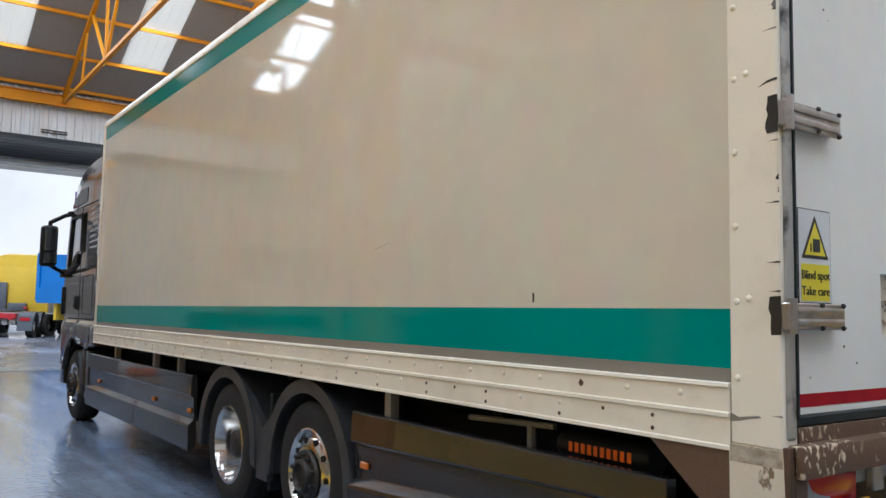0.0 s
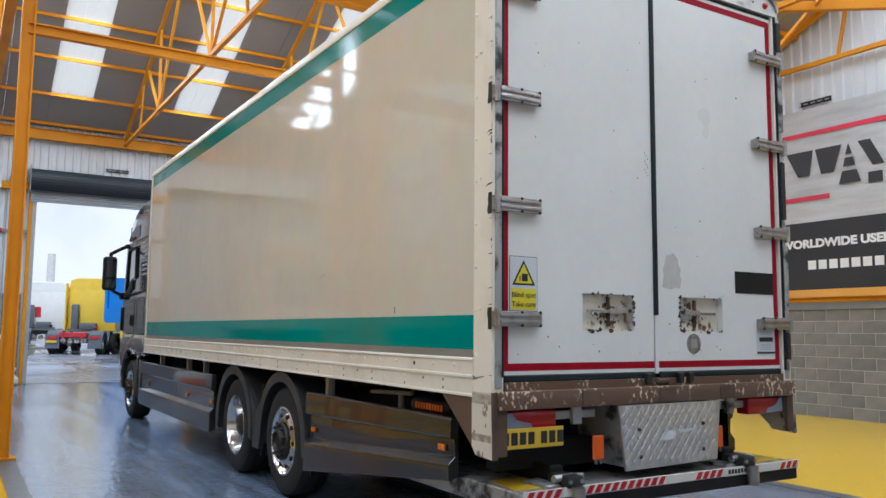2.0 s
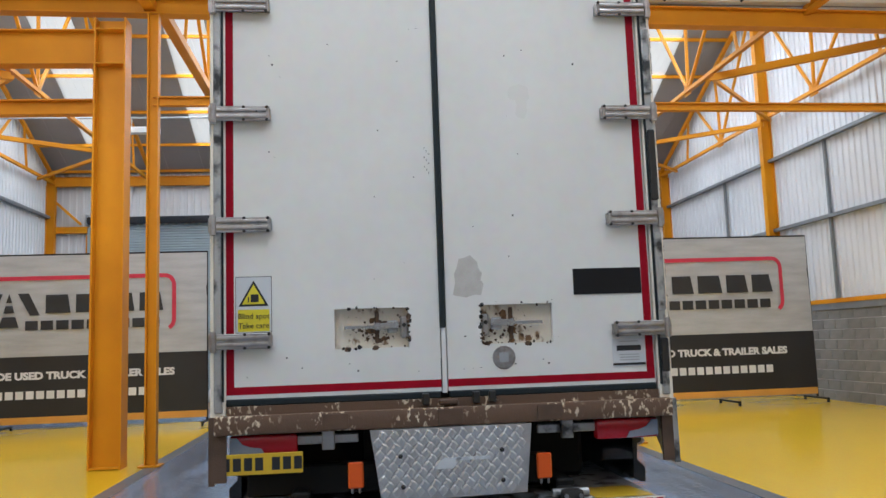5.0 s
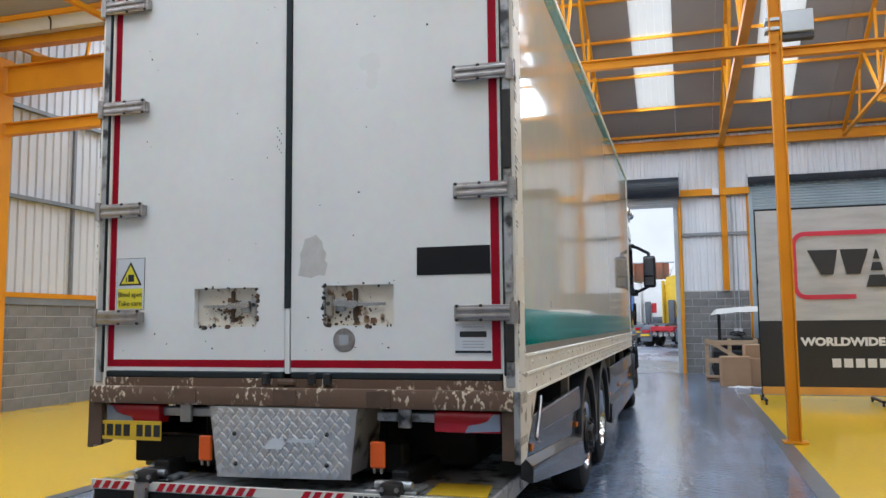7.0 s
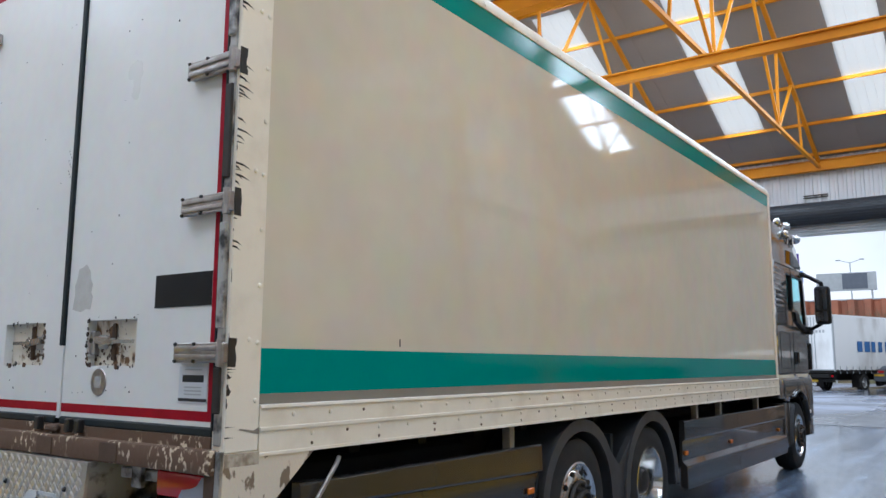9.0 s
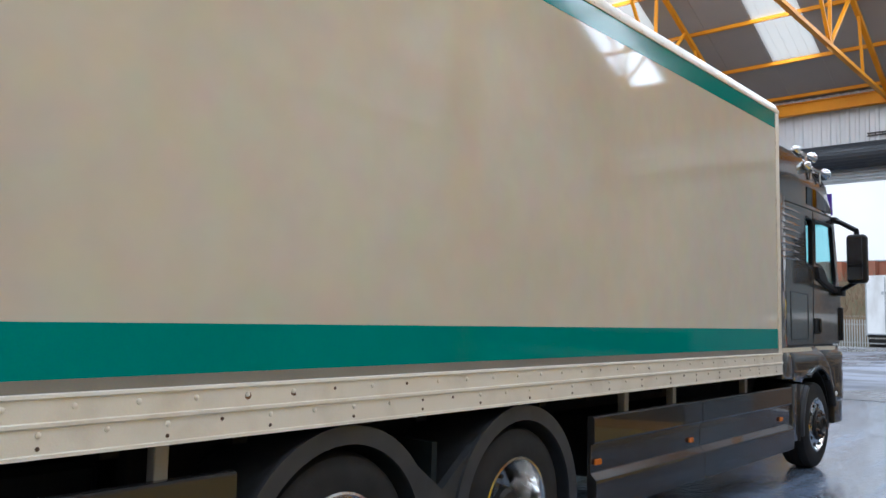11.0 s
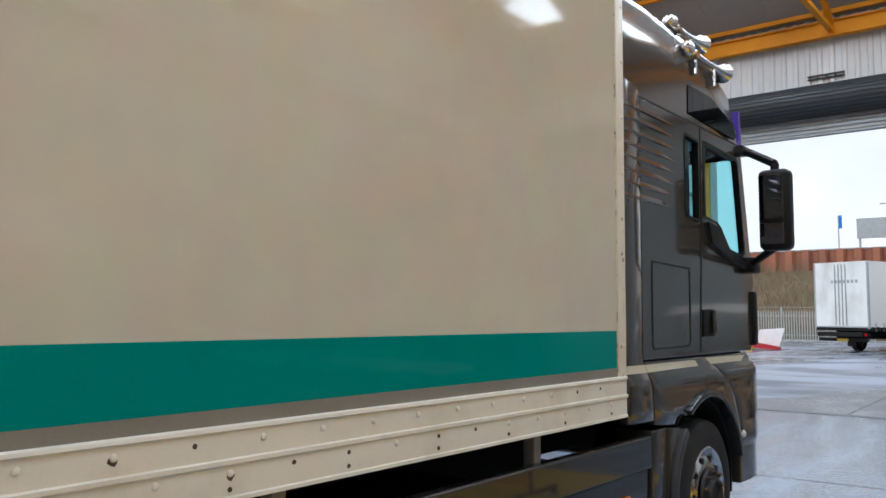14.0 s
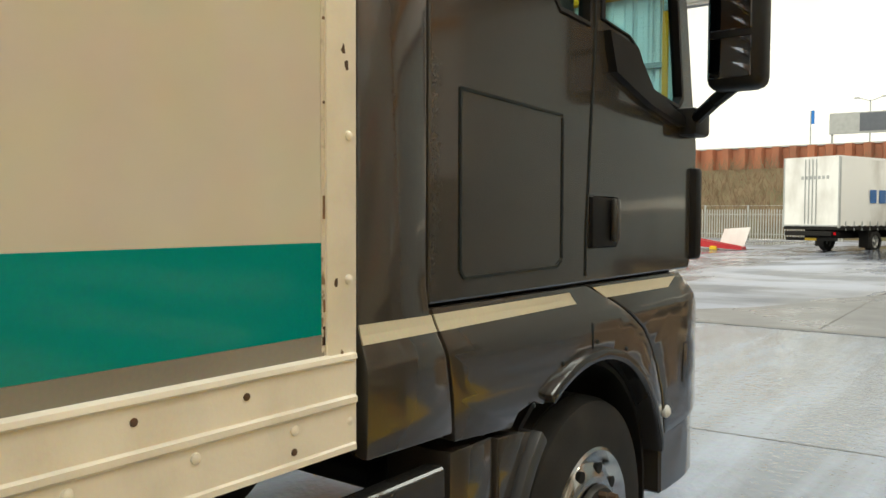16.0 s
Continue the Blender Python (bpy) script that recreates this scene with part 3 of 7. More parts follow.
# wall columns, rails, girts
for y in (VALLEY, 13.35, FAR - 0.3):
    deep = 0.4 if y == VALLEY else 0.26
    steel("column", ibeam(B(), (SIDE - 0.03 - deep / 2, y, 2.03), (SIDE - 0.03 - deep / 2, y, 9.55 if abs(y - 13.35) < 0.1 else 6.45 if y > 10 else 6.05), 0.16, deep, up=(1, 0, 0)), "orange steel wall column standing on the block plinth")
    if y != VALLEY:
        steel("column", ibeam(B(), (-SIDE + 0.16, y, 2.1), (-SIDE + 0.16, y, 6.45), 0.16, 0.26, up=(1, 0, 0)), "orange steel wall column standing on the block plinth")
for s in (-1, 1):
    steel("wall_rail", box(B(), s * SIDE - 0.07, s * SIDE + 0.07, BACK, FAR, 2.03, 2.12), "orange sill rail along the block plinth")
    structure("trim", box(B(), s * SIDE - 0.055, s * SIDE + 0.055, BACK, FAR, 1.9, 2.03), GIRT, "grey flashing under the sill rail", "flashing", False)
    for z in (3.85, 5.52):
        structure("girt", box(B(), min(s * (SIDE - 0.15), s * (SIDE - 0.035)), max(s * (SIDE - 0.15), s * (SIDE - 0.035)), BACK, FAR, z - 0.035, z + 0.035), GIRT, "grey galvanised wall girt", "girt", False)
    for y in (8.92, 11.15, 15.8, 4.5, 2.2):
        structure("girt_post", box(B(), min(s * (SIDE - 0.1), s * (SIDE - 0.04)), max(s * (SIDE - 0.1), s * (SIDE - 0.04)), y - 0.03, y + 0.03, 2.12, 5.48), GIRT, "grey galvanised sheeting post", "sheeting post", False)
    # horizontal wind bracing at truss level
    steel("wind_brace", bar(B(), (s * 9.3, 13.3, 6.42), (s * 6.5, 15.55, 6.42), 0.09, 0.1), "orange wind brace between truss chords")
    steel("wind_brace", bar(B(), (s * 9.3, 18.6, 6.44), (s * 6.5, 15.75, 6.44), 0.08, 0.08), "orange wind brace between truss chords")
    steel("wind_brace", bar(B(), (s * 6.5, 9.9, 6.42), (s * 9.3, 7.6, 6.42), 0.1, 0.14), "orange wind brace between truss chords")
    steel("wind_brace", bar(B(), (s * 6.5, 10.0, 6.44), (s * 9.3, 13.0, 6.44), 0.07, 0.07), "orange wind brace between truss chords")
    steel("wind_brace", bar(B(), (s * 9.3, 6.35, 6.37), (s * 6.45, 3.85, 6.35), 0.065, 0.075), "orange wind brace between truss chords")
    steel("wind_brace", bar(B(), (s * 9.3, 6.3, 6.40), (s * 6.45, 2.7, 6.38), 0.055, 0.065), "orange wind brace between truss chords")
    steel("wind_brace", bar(B(), (s * 6.5, 3.75, 6.36), (s * 9.3, 1.6, 6.36), 0.1, 0.14), "orange wind brace between truss chords")
# frame of the far wall
for x in (-3.3, 3.3):
    steel("column", ibeam(B(), (x, FAR - 0.14, NBLOCK), (x, FAR - 0.14, 6.46), 0.12, 0.16, up=(1, 0, 0)), "orange steel column on the block wall between doors")
for a, b in ((-3.9, -2.2), (2.08, 4.0), (-SIDE + 0.2, -8.35), (8.45, SIDE - 0.2)):
    steel("header_beam", box(B(), a, b, FAR - 0.2, FAR - 0.04, 5.06, 5.25), "orange header beam beside the shutter door")
for x, top in ((-2.2, 5.1), (2.09, 5.1), (-3.86, 5.1), (3.96, 5.1), (-8.36, 5.1), (8.46, 5.1)):
    steel("door_jamb", box(B(), x - 0.045, x + 0.045, FAR - 0.12, FAR + 0.12, 0, top - 0.08, 0.006), "orange steel door jamb")
for a, b in (((-9.2, 5.95), (-8.5, 5.3)), ((9.2, 5.95), (8.6, 5.3))):
    steel("knee_brace", bar(B(), (a[0], FAR - 0.25, a[1]), (b[0], FAR - 0.25, b[1]), 0.07), "orange knee brace in the corner of the shed")
for x0, x1 in ((-3.8, -2.25), (2.15, 3.9)):
    structure("girt", box(B(), x0, x1, FAR - 0.1, FAR - 0.035, 3.92, 4.0), GIRT, "grey galvanised wall girt", "girt", False)

# valley gutter with straps
bm = prism(B(), [(VALLEY - 0.36, 6.615), (VALLEY - 0.2, 6.44), (VALLEY + 0.4, 6.5), (VALLEY + 0.62, 6.98), (VALLEY + 0.58, 6.98), (VALLEY + 0.37, 6.53), (VALLEY - 0.17, 6.47), (VALLEY - 0.32, 6.635)], "x", -SIDE, SIDE)
structure("gutter", bm, WHITEPLASTIC, "off-white valley gutter lining above the beam", "gutter", False)
for k in range(16):
    x = -9.0 + k * 1.2
    bm = bar(B(), (x - 0.05, VALLEY - 0.205, 6.43), (x + 0.04, VALLEY - 0.3, 6.54), 0.04, 0.012, (0, -1, 0.3))
    bar(bm, (x + 0.04, VALLEY - 0.3, 6.54), (x + 0.04, VALLEY - 0.37, 6.615), 0.03, 0.012, (0, -1, 0.3))
    structure("gutter_strap", bm, BLACKPLASTIC, "black strap holding the valley gutter", "strap", False)


# ---- shutter doors ----
def shutter_roll(name, x0, x1, zc, r, y, label):
    d = thing(name, label, "roller shutter", ((x0 + x1) / 2, y, zc))
    d["kind"] = "structure"
    h = (x1 - x0) / 2
    part("roll", lathe(B(), [(-h, r * 0.9), (-h, r), (h, r), (h, r * 0.9)], (0, 0, 0), "x", 28), DARKSHUT, d)
    bm = B()
    for k in range(26):
        a = k * math.tau / 26
        tube(bm, (-h + 0.02, r * math.cos(a), r * math.sin(a)), (h - 0.02, r * math.cos(a), r * math.sin(a)), 0.012, n=6)
    part("slat_rib", bm, DARKSHUT, d)
    for s in (-1, 1):
        part("end_plate", box(B(), s * h - 0.02 if s < 0 else h, s * h if s < 0 else h + 0.02, -r - 0.04, r + 0.04, -r - 0.06, r + 0.08, 0.006), GREYSTEEL, d)
    return d


main_roll = shutter_roll("door_1", -2.26, 2.1, 5.33, 0.27, FAR - 0.33, "dark rolled-up shutter above the open doorway")
bm = B()
for k in range(5):
    box(bm, -2.2, 2.09, -0.03, 0.0, -0.52 + k * 0.075, -0.52 + k * 0.075 + 0.068, 0.012)
box(bm, -2.2, 2.09, -0.045, 0.012, -0.565, -0.525, 0.006)
ob = part("bottom_slats", bm, GREYSTEEL, main_roll, "pale grey bottom slats of the raised shutter")
ob.location = (0.06, 0.2, 0)
ob = part("motor", box(B(), -2.58, -2.3, -0.12, 0.14, 0.0, 0.26, 0.03), GREYSTEEL, main_roll, "grey shutter motor")
part("drive_wheel", lathe(B(), [(-0.03, 0.1), (0.03, 0.1)], (-2.45, -0.15, 0.08), "y", 16), BLACKPLASTIC, main_roll)
for x in (-2.12, 1.98):
    structure("door_guide", box(B(), x - 0.06, x + 0.06, FAR - 0.08, FAR + 0.02, 0, 4.95, 0.005), GREYSTEEL, "pale grey shutter guide rail", "guide rail", False)
for nm, x0, x1 in (("door_2", -8.3, -3.92), ("door_3", 4.02, 8.4)):
    d = shutter_roll(nm, x0 - 0.05, x1 + 0.05, 5.42, 0.10, FAR - 0.15, "closed grey-green roller shutter door")
    bm, z, prof = B(), 0.0, []
    while z < 5.36:
        prof += [(0.0, z), (-0.018, z + 0.02), (-0.018, z + 0.055), (0.0, z + 0.075)]
        z += 0.078
    pts = [(y + FAR - d.location.y, zz - d.location.z) for y, zz in prof]
    prism(bm, pts + [(FAR - d.location.y + 0.02, 5.4 - d.location.z), (FAR - d.location.y + 0.02, -d.location.z)], "x", x0 - d.location.x, x1 - d.location.x)
    part("curtain", bm, SHUTTER, d, "grey-green ribbed shutter curtain", False)
    for x in (x0, x1):
        part("guide", box(B(), x - 0.05 - d.location.x, x + 0.05 - d.location.x, -0.0, 0.14, -d.location.z, -0.2), SHUTTER, d)


# ---- printed banners ----
def banner(loc, rz, standing, sx=1.0, sz=1.0):
    label = "large silver and charcoal printed banner on a wheeled stand" if standing else "large silver and charcoal printed banner hung on the wall"
    b = thing("banner", label, "banner", loc, rz, group="banners")
    W, H = 6.15, 3.44
    b.scale = (sx, 1, sz)
    def flat(name, x0, x1, z0, z1, y, mat, lab=""):
        return part(name, box(B(), x0, x1, -y, -y + 0.004, z0, z1), mat, b, lab, False)
    bm = B()
    nx, nz = 40, 14
    grid = [[bm.verts.new((W * i / nx, 0.012 * math.sin(i * 0.9 + j * 0.35) * math.sin(j * math.pi / nz), 1.36 + (H - 1.36) * j / nz)) for i in range(nx + 1)] for j in range(nz + 1)]
    for j in range(nz):
        for i in range(nx):
            bm.faces.new((grid[j][i], grid[j][i + 1], grid[j + 1][i + 1], grid[j + 1][i]))
    part("silver_sheet", bm, SILVERBANNER, b, "silver upper half of the banner")
    flat("charcoal_sheet", 0, W, 0.14, 1.36, 0.0, BLACKBANNER, "charcoal lower half of the banner")
    flat("amber_band", 0, W, 0, 0.14, 0.0, AMBERINK, "amber band along the foot of the banner")
    # red outline, open at the lower left and lower right
    x0, x1, z0, z1, r, w = 0.68, W - 0.68, 1.79, 2.97, 0.2, 0.085
    path = [(1.75, z0)] + arc(x0 + r, z0 + r, r, 270, 180, 6) + arc(x0 + r, z1 - r, r, 180, 90, 6) + arc(x1 - r, z1 - r, r, 90, 0, 6) + [(x1, z0 + 0.3)] + arc(x1 - r, z0 + r + 0.05, r, 0, -60, 5)
    bm = B()
    left, right = [], []
    for k, p in enumerate(path):
        q0, q1 = Vector(path[max(k - 1, 0)]), Vector(path[min(k + 1, len(path) - 1)])
        nrm = Vector((-(q1 - q0).y, (q1 - q0).x)).normalized() * w / 2
        left.append(bm.verts.new((p[0] + nrm.x, -0.018, p[1] + nrm.y)))
        right.append(bm.verts.new((p[0] - nrm.x, -0.018, p[1] - nrm.y)))
    for k in range(len(path) - 1):
        bm.faces.new((left[k], left[k + 1], right[k + 1], right[k]))
    part("red_outline", bm, REDINK, b, "red rounded outline printed on the banner", False)
    # the maker's mark as plain shapes
    marks = [[(0.92, 2.66), (1.46, 2.66), (1.37, 2.2), (1.15, 2.2)], [(1.5, 2.66), (2.0, 2.66), (1.84, 2.2), (1.6, 2.2)],
             [(2.13, 2.66), (2.19, 2.47), (2.07, 2.47)], [(2.06, 2.41), (2.2, 2.41), (2.24, 2.26), (2.02, 2.26)], [(2.0, 2.18), (2.26, 2.18), (2.33, 1.96), (1.93, 1.96)],
             [(2.3, 2.66), (2.52, 2.66), (2.75, 2.2), (2.55, 2.2)],
             [(2.86, 2.62), (3.3, 2.62), (3.36, 2.24), (2.86, 2.24)], [(3.47, 2.62), (3.98, 2.62), (4.04, 2.24), (3.47, 2.24)],
             [(4.15, 2.62), (4.6, 2.62), (4.66, 2.24), (4.15, 2.24)], [(4.76, 2.62), (5.18, 2.62), (5.25, 2.24), (4.76, 2.24)]]
    for m in marks:
        part("mark_block", prism(B(), m, "y", -0.022, -0.018), CHARINK, b, "", False)
    for k in range(9):
        flat("mark_bar", 2.46 + k * 0.308, 2.46 + k * 0.308 + 0.25, 1.9, 2.09, 0.022, CHARINK)
    me = text_mesh("WORLDWIDE USED TRUCK & TRAILER SALES", 0.2, WHITEINK, bold=0.01, squash=1.0)
    width = max(v.co.x for v in me.vertices)
    for v in me.vertices:
        v.co.x *= 4.75 / width
    ob = shared("lettering", me, b, (0.74, -0.006, 0.90), (90, 0, 0))
    for k in range(19):
        flat("address_bar", 1.27 + k * 0.205, 1.27 + k * 0.205 + 0.155, 0.50, 0.66, 0.005, WHITEINK)
    if standing:
        for x in (0.0, W):
            part("stand_post", box(B(), x - 0.02, x + 0.02, 0.01, 0.05, -0.06, H + 0.03, 0.004), BLACKPLASTIC, b)
        part("stand_rail", box(B(), 0, W, 0.012, 0.045, H, H + 0.035), BLACKPLASTIC, b)
        for x in (0.02, W * 0.33, W * 0.66, W - 0.02):
            bm = box(B(), x - 0.03, x + 0.03, -0.4, 0.5, -0.1, -0.06, 0.006)
            tube(bm, (x - 0.02, -0.38, -0.13), (x + 0.02, -0.38, -0.13), 0.03)
            tube(bm, (x - 0.02, 0.48, -0.13), (x + 0.02, 0.48, -0.13), 0.03)
            part("stand_foot", bm, BLACKPLASTIC, b)
    return b


banner((3.42, 11.6, 0.16), 0, True, 0.92, 0.965)
banner((-3.58 - 5.94, 12.5, 0.16), 0, True, 0.966, 0.98)
banner((SIDE - 0.165, 6.5, 2.115), -90, False)
banner((-SIDE + 0.165, 6.35 - 6.15, 2.115), 90, False)


# ---- the lorry: rear face at y 0, facing +y ----
lorry = thing("box_lorry", "cream box lorry with teal stripes and dark grey cab", "lorry", (0, 0, 0.03))
HW, TOP, LOW, FRONT = 1.275, 3.80, 1.07, 9.165

# body shell
for s in (-1, 1):
    p = part("side_panel", box(B(), s * HW - (0.04 if s > 0 else 0), s * HW + (0.04 if s < 0 else 0), 0.16, FRONT - 0.005, LOW + 0.2, TOP - 0.03), CREAM, lorry, "glossy cream side panel")
    x0, x1 = (HW, HW + 0.0015) if s > 0 else (-HW - 0.0015, -HW)
    part("teal_stripe", box(B(), x0, x1, 0.163, FRONT - 0.092, 1.327, 1.522), TEAL, lorry, "teal stripe along the lower side", False)
    part("teal_stripe", box(B(), x0, x1, 0.163, FRONT - 0.092, 3.585, 3.748), TEAL, lorry, "teal stripe along the top of the side", False)
    part("grey_strip", box(B(), x0, x1, 0.163, FRONT - 0.092, 1.272, 1.3265), GREYSTRIP, lorry, "grey strip below the teal stripe", False)
    # stepped lower rail
    prof = [(1.235, 1.07), (1.293, 1.066), (1.293, 1.078), (1.287, 1.082), (1.287, 1.165), (1.296, 1.172), (1.296, 1.184), (1.287, 1.188), (1.287, 1.262), (1.296, 1.268), (1.294, 1.278), (1.278, 1.282), (1.235, 1.282)]
    rail = part("lower_rail", prism(B(), [(s * x, z) for x, z in prof], "y", 0.165, FRONT - 0.01), CREAMRAIL, lorry, "cream riveted lower side rail", False)
    cap = part("top_rail", prism(B(), [(s * x, z) for x, z in ((1.2, 3.74), (1.286, 3.745), (1.29, 3.77), (1.282, 3.79), (1.262, 3.802), (1.2, 3.805))], "y", 0.0, FRONT), CREAMRAIL, lorry, "pale riveted top rail")
    corner = part("front_corner_trim", box(B(), min(s * 1.19, s * 1.283), max(s * 1.19, s * 1.283), FRONT - 0.09, FRONT + 0.004, LOW, TOP - 0.04, 0.008, 2), CREAMRAIL, lorry, "cream front corner trim with rivets")
    post = part("rear_post", box(B(), min(s * 1.205, s * 1.288), max(s * 1.205, s * 1.288), -0.02, 0.162, LOW + 0.02, 3.746, 0.006), CREAMRAIL, lorry, "cream rear corner post with chipped edges")
    foot = part("post_foot", prism(B(), [(-0.022, LOW + 0.019), (0.166, LOW + 0.019), (0.166, 0.80), (0.13, 0.755), (-0.03, 0.745)], "x", min(s * 1.262, s * 1.291), max(s * 1.262, s * 1.291)), CREAMWORN, lorry, "rusty scraped foot of the rear post", False)
    for z0, z1 in ((1.035, 1.088), (0.832, 0.872)):
        part("bare_band", box(B(), min(s * 1.2912, s * 1.292), max(s * 1.2912, s * 1.292), -0.02, 0.163, z0, z1), GRIMECREAM, foot, "scraped brown band", False)
    part("foot_edge", prism(B(), [(-0.034, 0.745), (-0.022, 1.1), (-0.04, 1.1), (-0.046, 0.745)], "x", min(s * 1.262, s * 1.2925), max(s * 1.262, s * 1.2925)), GRIMYALU if s > 0 else RUST, foot, "worn rear edge", False)
    part("gusset", prism(B(), [(0.165, LOW), (0.50, LOW), (0.44, 1.02), (0.165, 0.79)], "x", min(s * 1.268, s * 1.286), max(s * 1.268, s * 1.286)), FLAKED if s < 0 else CREAMWORN, lorry, "rusty triangular gusset under the rail", False)
    part("cheek_plate", box(B(), min(s * 1.2, s * 1.262), max(s * 1.2, s * 1.262), -0.045, -0.02, 0.76, 1.1), RUST, lorry, "rusty cheek plate", False)
    # rivets: one dome, shared
    dome = lathe(B(), [(0.0, 0.0115), (0.004, 0.010), (0.0065, 0.005), (0.007, 0.001)], (0, 0, 0), "x", 10)
    dome_me = to_mesh(dome, "rivet", CREAMRAIL)
    hole_me = to_mesh(lathe(B(), [(0.0, 0.008), (0.002, 0.0075), (0.003, 0.001)], (0, 0, 0), "x", 8), "rivet", RUST)
    rng = random.Random(5 + s)
    turn = (0, 0, 0) if s > 0 else (0, 0, 180)
    k = 0
    y = 0.36
    while y < FRONT - 0.2:
        shared("rivet", hole_me if rng.random() < 0.14 else dome_me, rail, (s * 1.287, y, 1.235), turn)
        shared("rivet", hole_me if rng.random() < 0.3 else dome_me, rail, (s * 1.287, y + 0.12, 1.145), turn)
        if k % 2 == 0:
            shared("rivet", hole_me, rail, (s * 1.287, y + 0.12, 1.10), turn)
        y += 0.236
        k += 1
    for k in range(5):
        ym, zm = 0.36 + 0.236 * rng.randrange(36) + (0.12 if k % 2 else 0), 1.145 if k % 2 else 1.235
        rr = [0.010 + 0.009 * rng.random() for q in range(9)]
        part("rust_mark", prism(B(), [(ym + rr[q] * math.cos(q * math.tau / 9), zm - 0.006 + rr[q] * math.sin(q * math.tau / 9)) for q in range(9)], "x", min(s * 1.2868, s * 1.2876), max(s * 1.2868, s * 1.2876)), RUSTSTAIN if k % 3 else RUST, rail, "", False)
    for k in range(22):
        zc, hh = 1.1 + 2.45 * rng.random(), 0.006 + 0.05 * rng.random() ** 3
        part("seam_stain", box(B(), min(s * HW, s * (HW + 0.0022)), max(s * HW, s * (HW + 0.0022)), FRONT - 0.093 - 0.006 * rng.random(), FRONT - 0.0895, zc, zc + hh), RUSTSTAIN if k % 3 else RUST, corner, "", False)
    part("sealant_seam", box(B(), min(s * HW, s * (HW + 0.0018)), max(s * HW, s * (HW + 0.0018)), FRONT - 0.1, FRONT - 0.0895, LOW + 0.22, TOP - 0.08), SEAMGRIME, corner, "brown-stained sealant seam", False)
    for k in range(16):
        yc, zc = FRONT - 0.078 + 0.06 * rng.random(), 1.08 + (0.25 if k % 3 else 1.6) * rng.random()
        rr = [0.003 + 0.006 * rng.random() for q in range(7)]
        part("rust_mark", prism(B(), [(yc + rr[q] * math.cos(q * math.tau / 7), zc + 1.7 * rr[q] * math.sin(q * math.tau / 7)) for q in range(7)], "x", min(s * 1.2826, s * 1.2838), max(s * 1.2826, s * 1.2838)), RUSTSTAIN if k % 3 else RUST, corner, "", False)
    for k in range(11):
        shared("rivet", dome_me, post, (s * 1.288, 0.135, 1.30 + k * 0.245), turn)
        if k % 3 == 1:
            shared("rivet", dome_me, post, (s * 1.288, 0.09, 1.31 + k * 0.245), turn)
    for k in range(9):
        shared("rivet", dome_me, corner, (s * 1.283, FRONT - 0.025, 1.13 + k * 0.31), turn)
    for k in range(26):
        shared("rivet", dome_me, cap, (s * 1.289, 0.2 + k * 0.35, 3.765), turn)
    # chipped paint and scratches on the rear post and panel
    for k in range(34):
        z = 1.12 + rng.random() * 2.45
        l, h, y0 = 0.004 + rng.random() ** 2 * 0.05, 0.006 + rng.random() ** 2 * 0.07, -0.0205
        if l > 0.025:
            h = 0.006
        part("scratch", prism(B(), [(y0, z), (y0 + l * 0.6, z + 0.002), (y0 + l, z + h * 0.4), (y0 + l * 0.5, z + h * 0.7), (y0 + l * 0.3, z + h), (y0, z + h)], "x", min(s * 1.2879, s * 1.2888), max(s * 1.2879, s * 1.2888)), HUBDARK if k % 3 else GREYSTRIP, post, "", False)
    for k in range(20 if s > 0 else 3):
        z, l = (1.5 + 2.1 * rng.random()) if k % 2 else (2.2 + 0.55 * rng.random()), 0.025 + 0.06 * rng.random()
        part("scratch", prism(B(), [(-0.0205, z), (-0.0205 + l * 0.5, z - 0.003), (-0.0205 + l, z - 0.012), (-0.0205 + l * 0.5, z + 0.005), (-0.0205, z + 0.009)], "x", min(s * 1.2879, s * 1.2889), max(s * 1.2879, s * 1.2889)), HUBDARK, post, "", False)
    part("scratch", prism(B(), [(0.161, 1.16), (0.161, 1.188), (0.13, 1.176), (0.11, 1.18), (0.06, 1.187), (0.05, 1.182), (0.10, 1.172), (0.13, 1.164)], "x", min(s * 1.2879, s * 1.289), max(s * 1.2879, s * 1.289)), GREYSTRIP, post, "", False)
    part("scratch", box(B(), min(s * HW, s * (HW + 0.0012)), max(s * HW, s * (HW + 0.0012)), 1.12, 1.13, 1.545, 1.585), HUBDARK, p, "", False)
    for k in range(2 if s < 0 else 0):
        y, z = 1.0 + rng.random() * 6.5, 1.75 + rng.random() * 1.7
        part("scratch", bar(B(), (s * (HW + 0.0005), y, z), (s * (HW + 0.0005), y + 0.05 + rng.random() * 0.12, z - 0.03 * rng.random()), 0.003, 0.002), GREYSTRIP, p, "", False)
DOME = [(1.272, 3.795), (1.262, 3.83), (1.235, 3.862), (1.19, 3.885), (1.1, 3.898), (0.5, 3.902)]
DOME = DOME + [(-x, z) for x, z in DOME[::-1]]
part("roof_panel", prism(B(), DOME + [(-1.2, 3.76), (1.2, 3.76)], "y", 0.05, FRONT), CREAMRAIL, lorry, "pale roof skin with rounded edges")
part("front_panel", box(B(), -1.2, 1.2, FRONT - 0.03, FRONT, LOW, TOP - 0.03), CREAMRAIL, lorry, "", False)
part("load_floor", box(B(), -1.235, 1.235, 0.03, FRONT - 0.04, LOW, LOW + 0.13), CHASSIS, lorry, "", False)

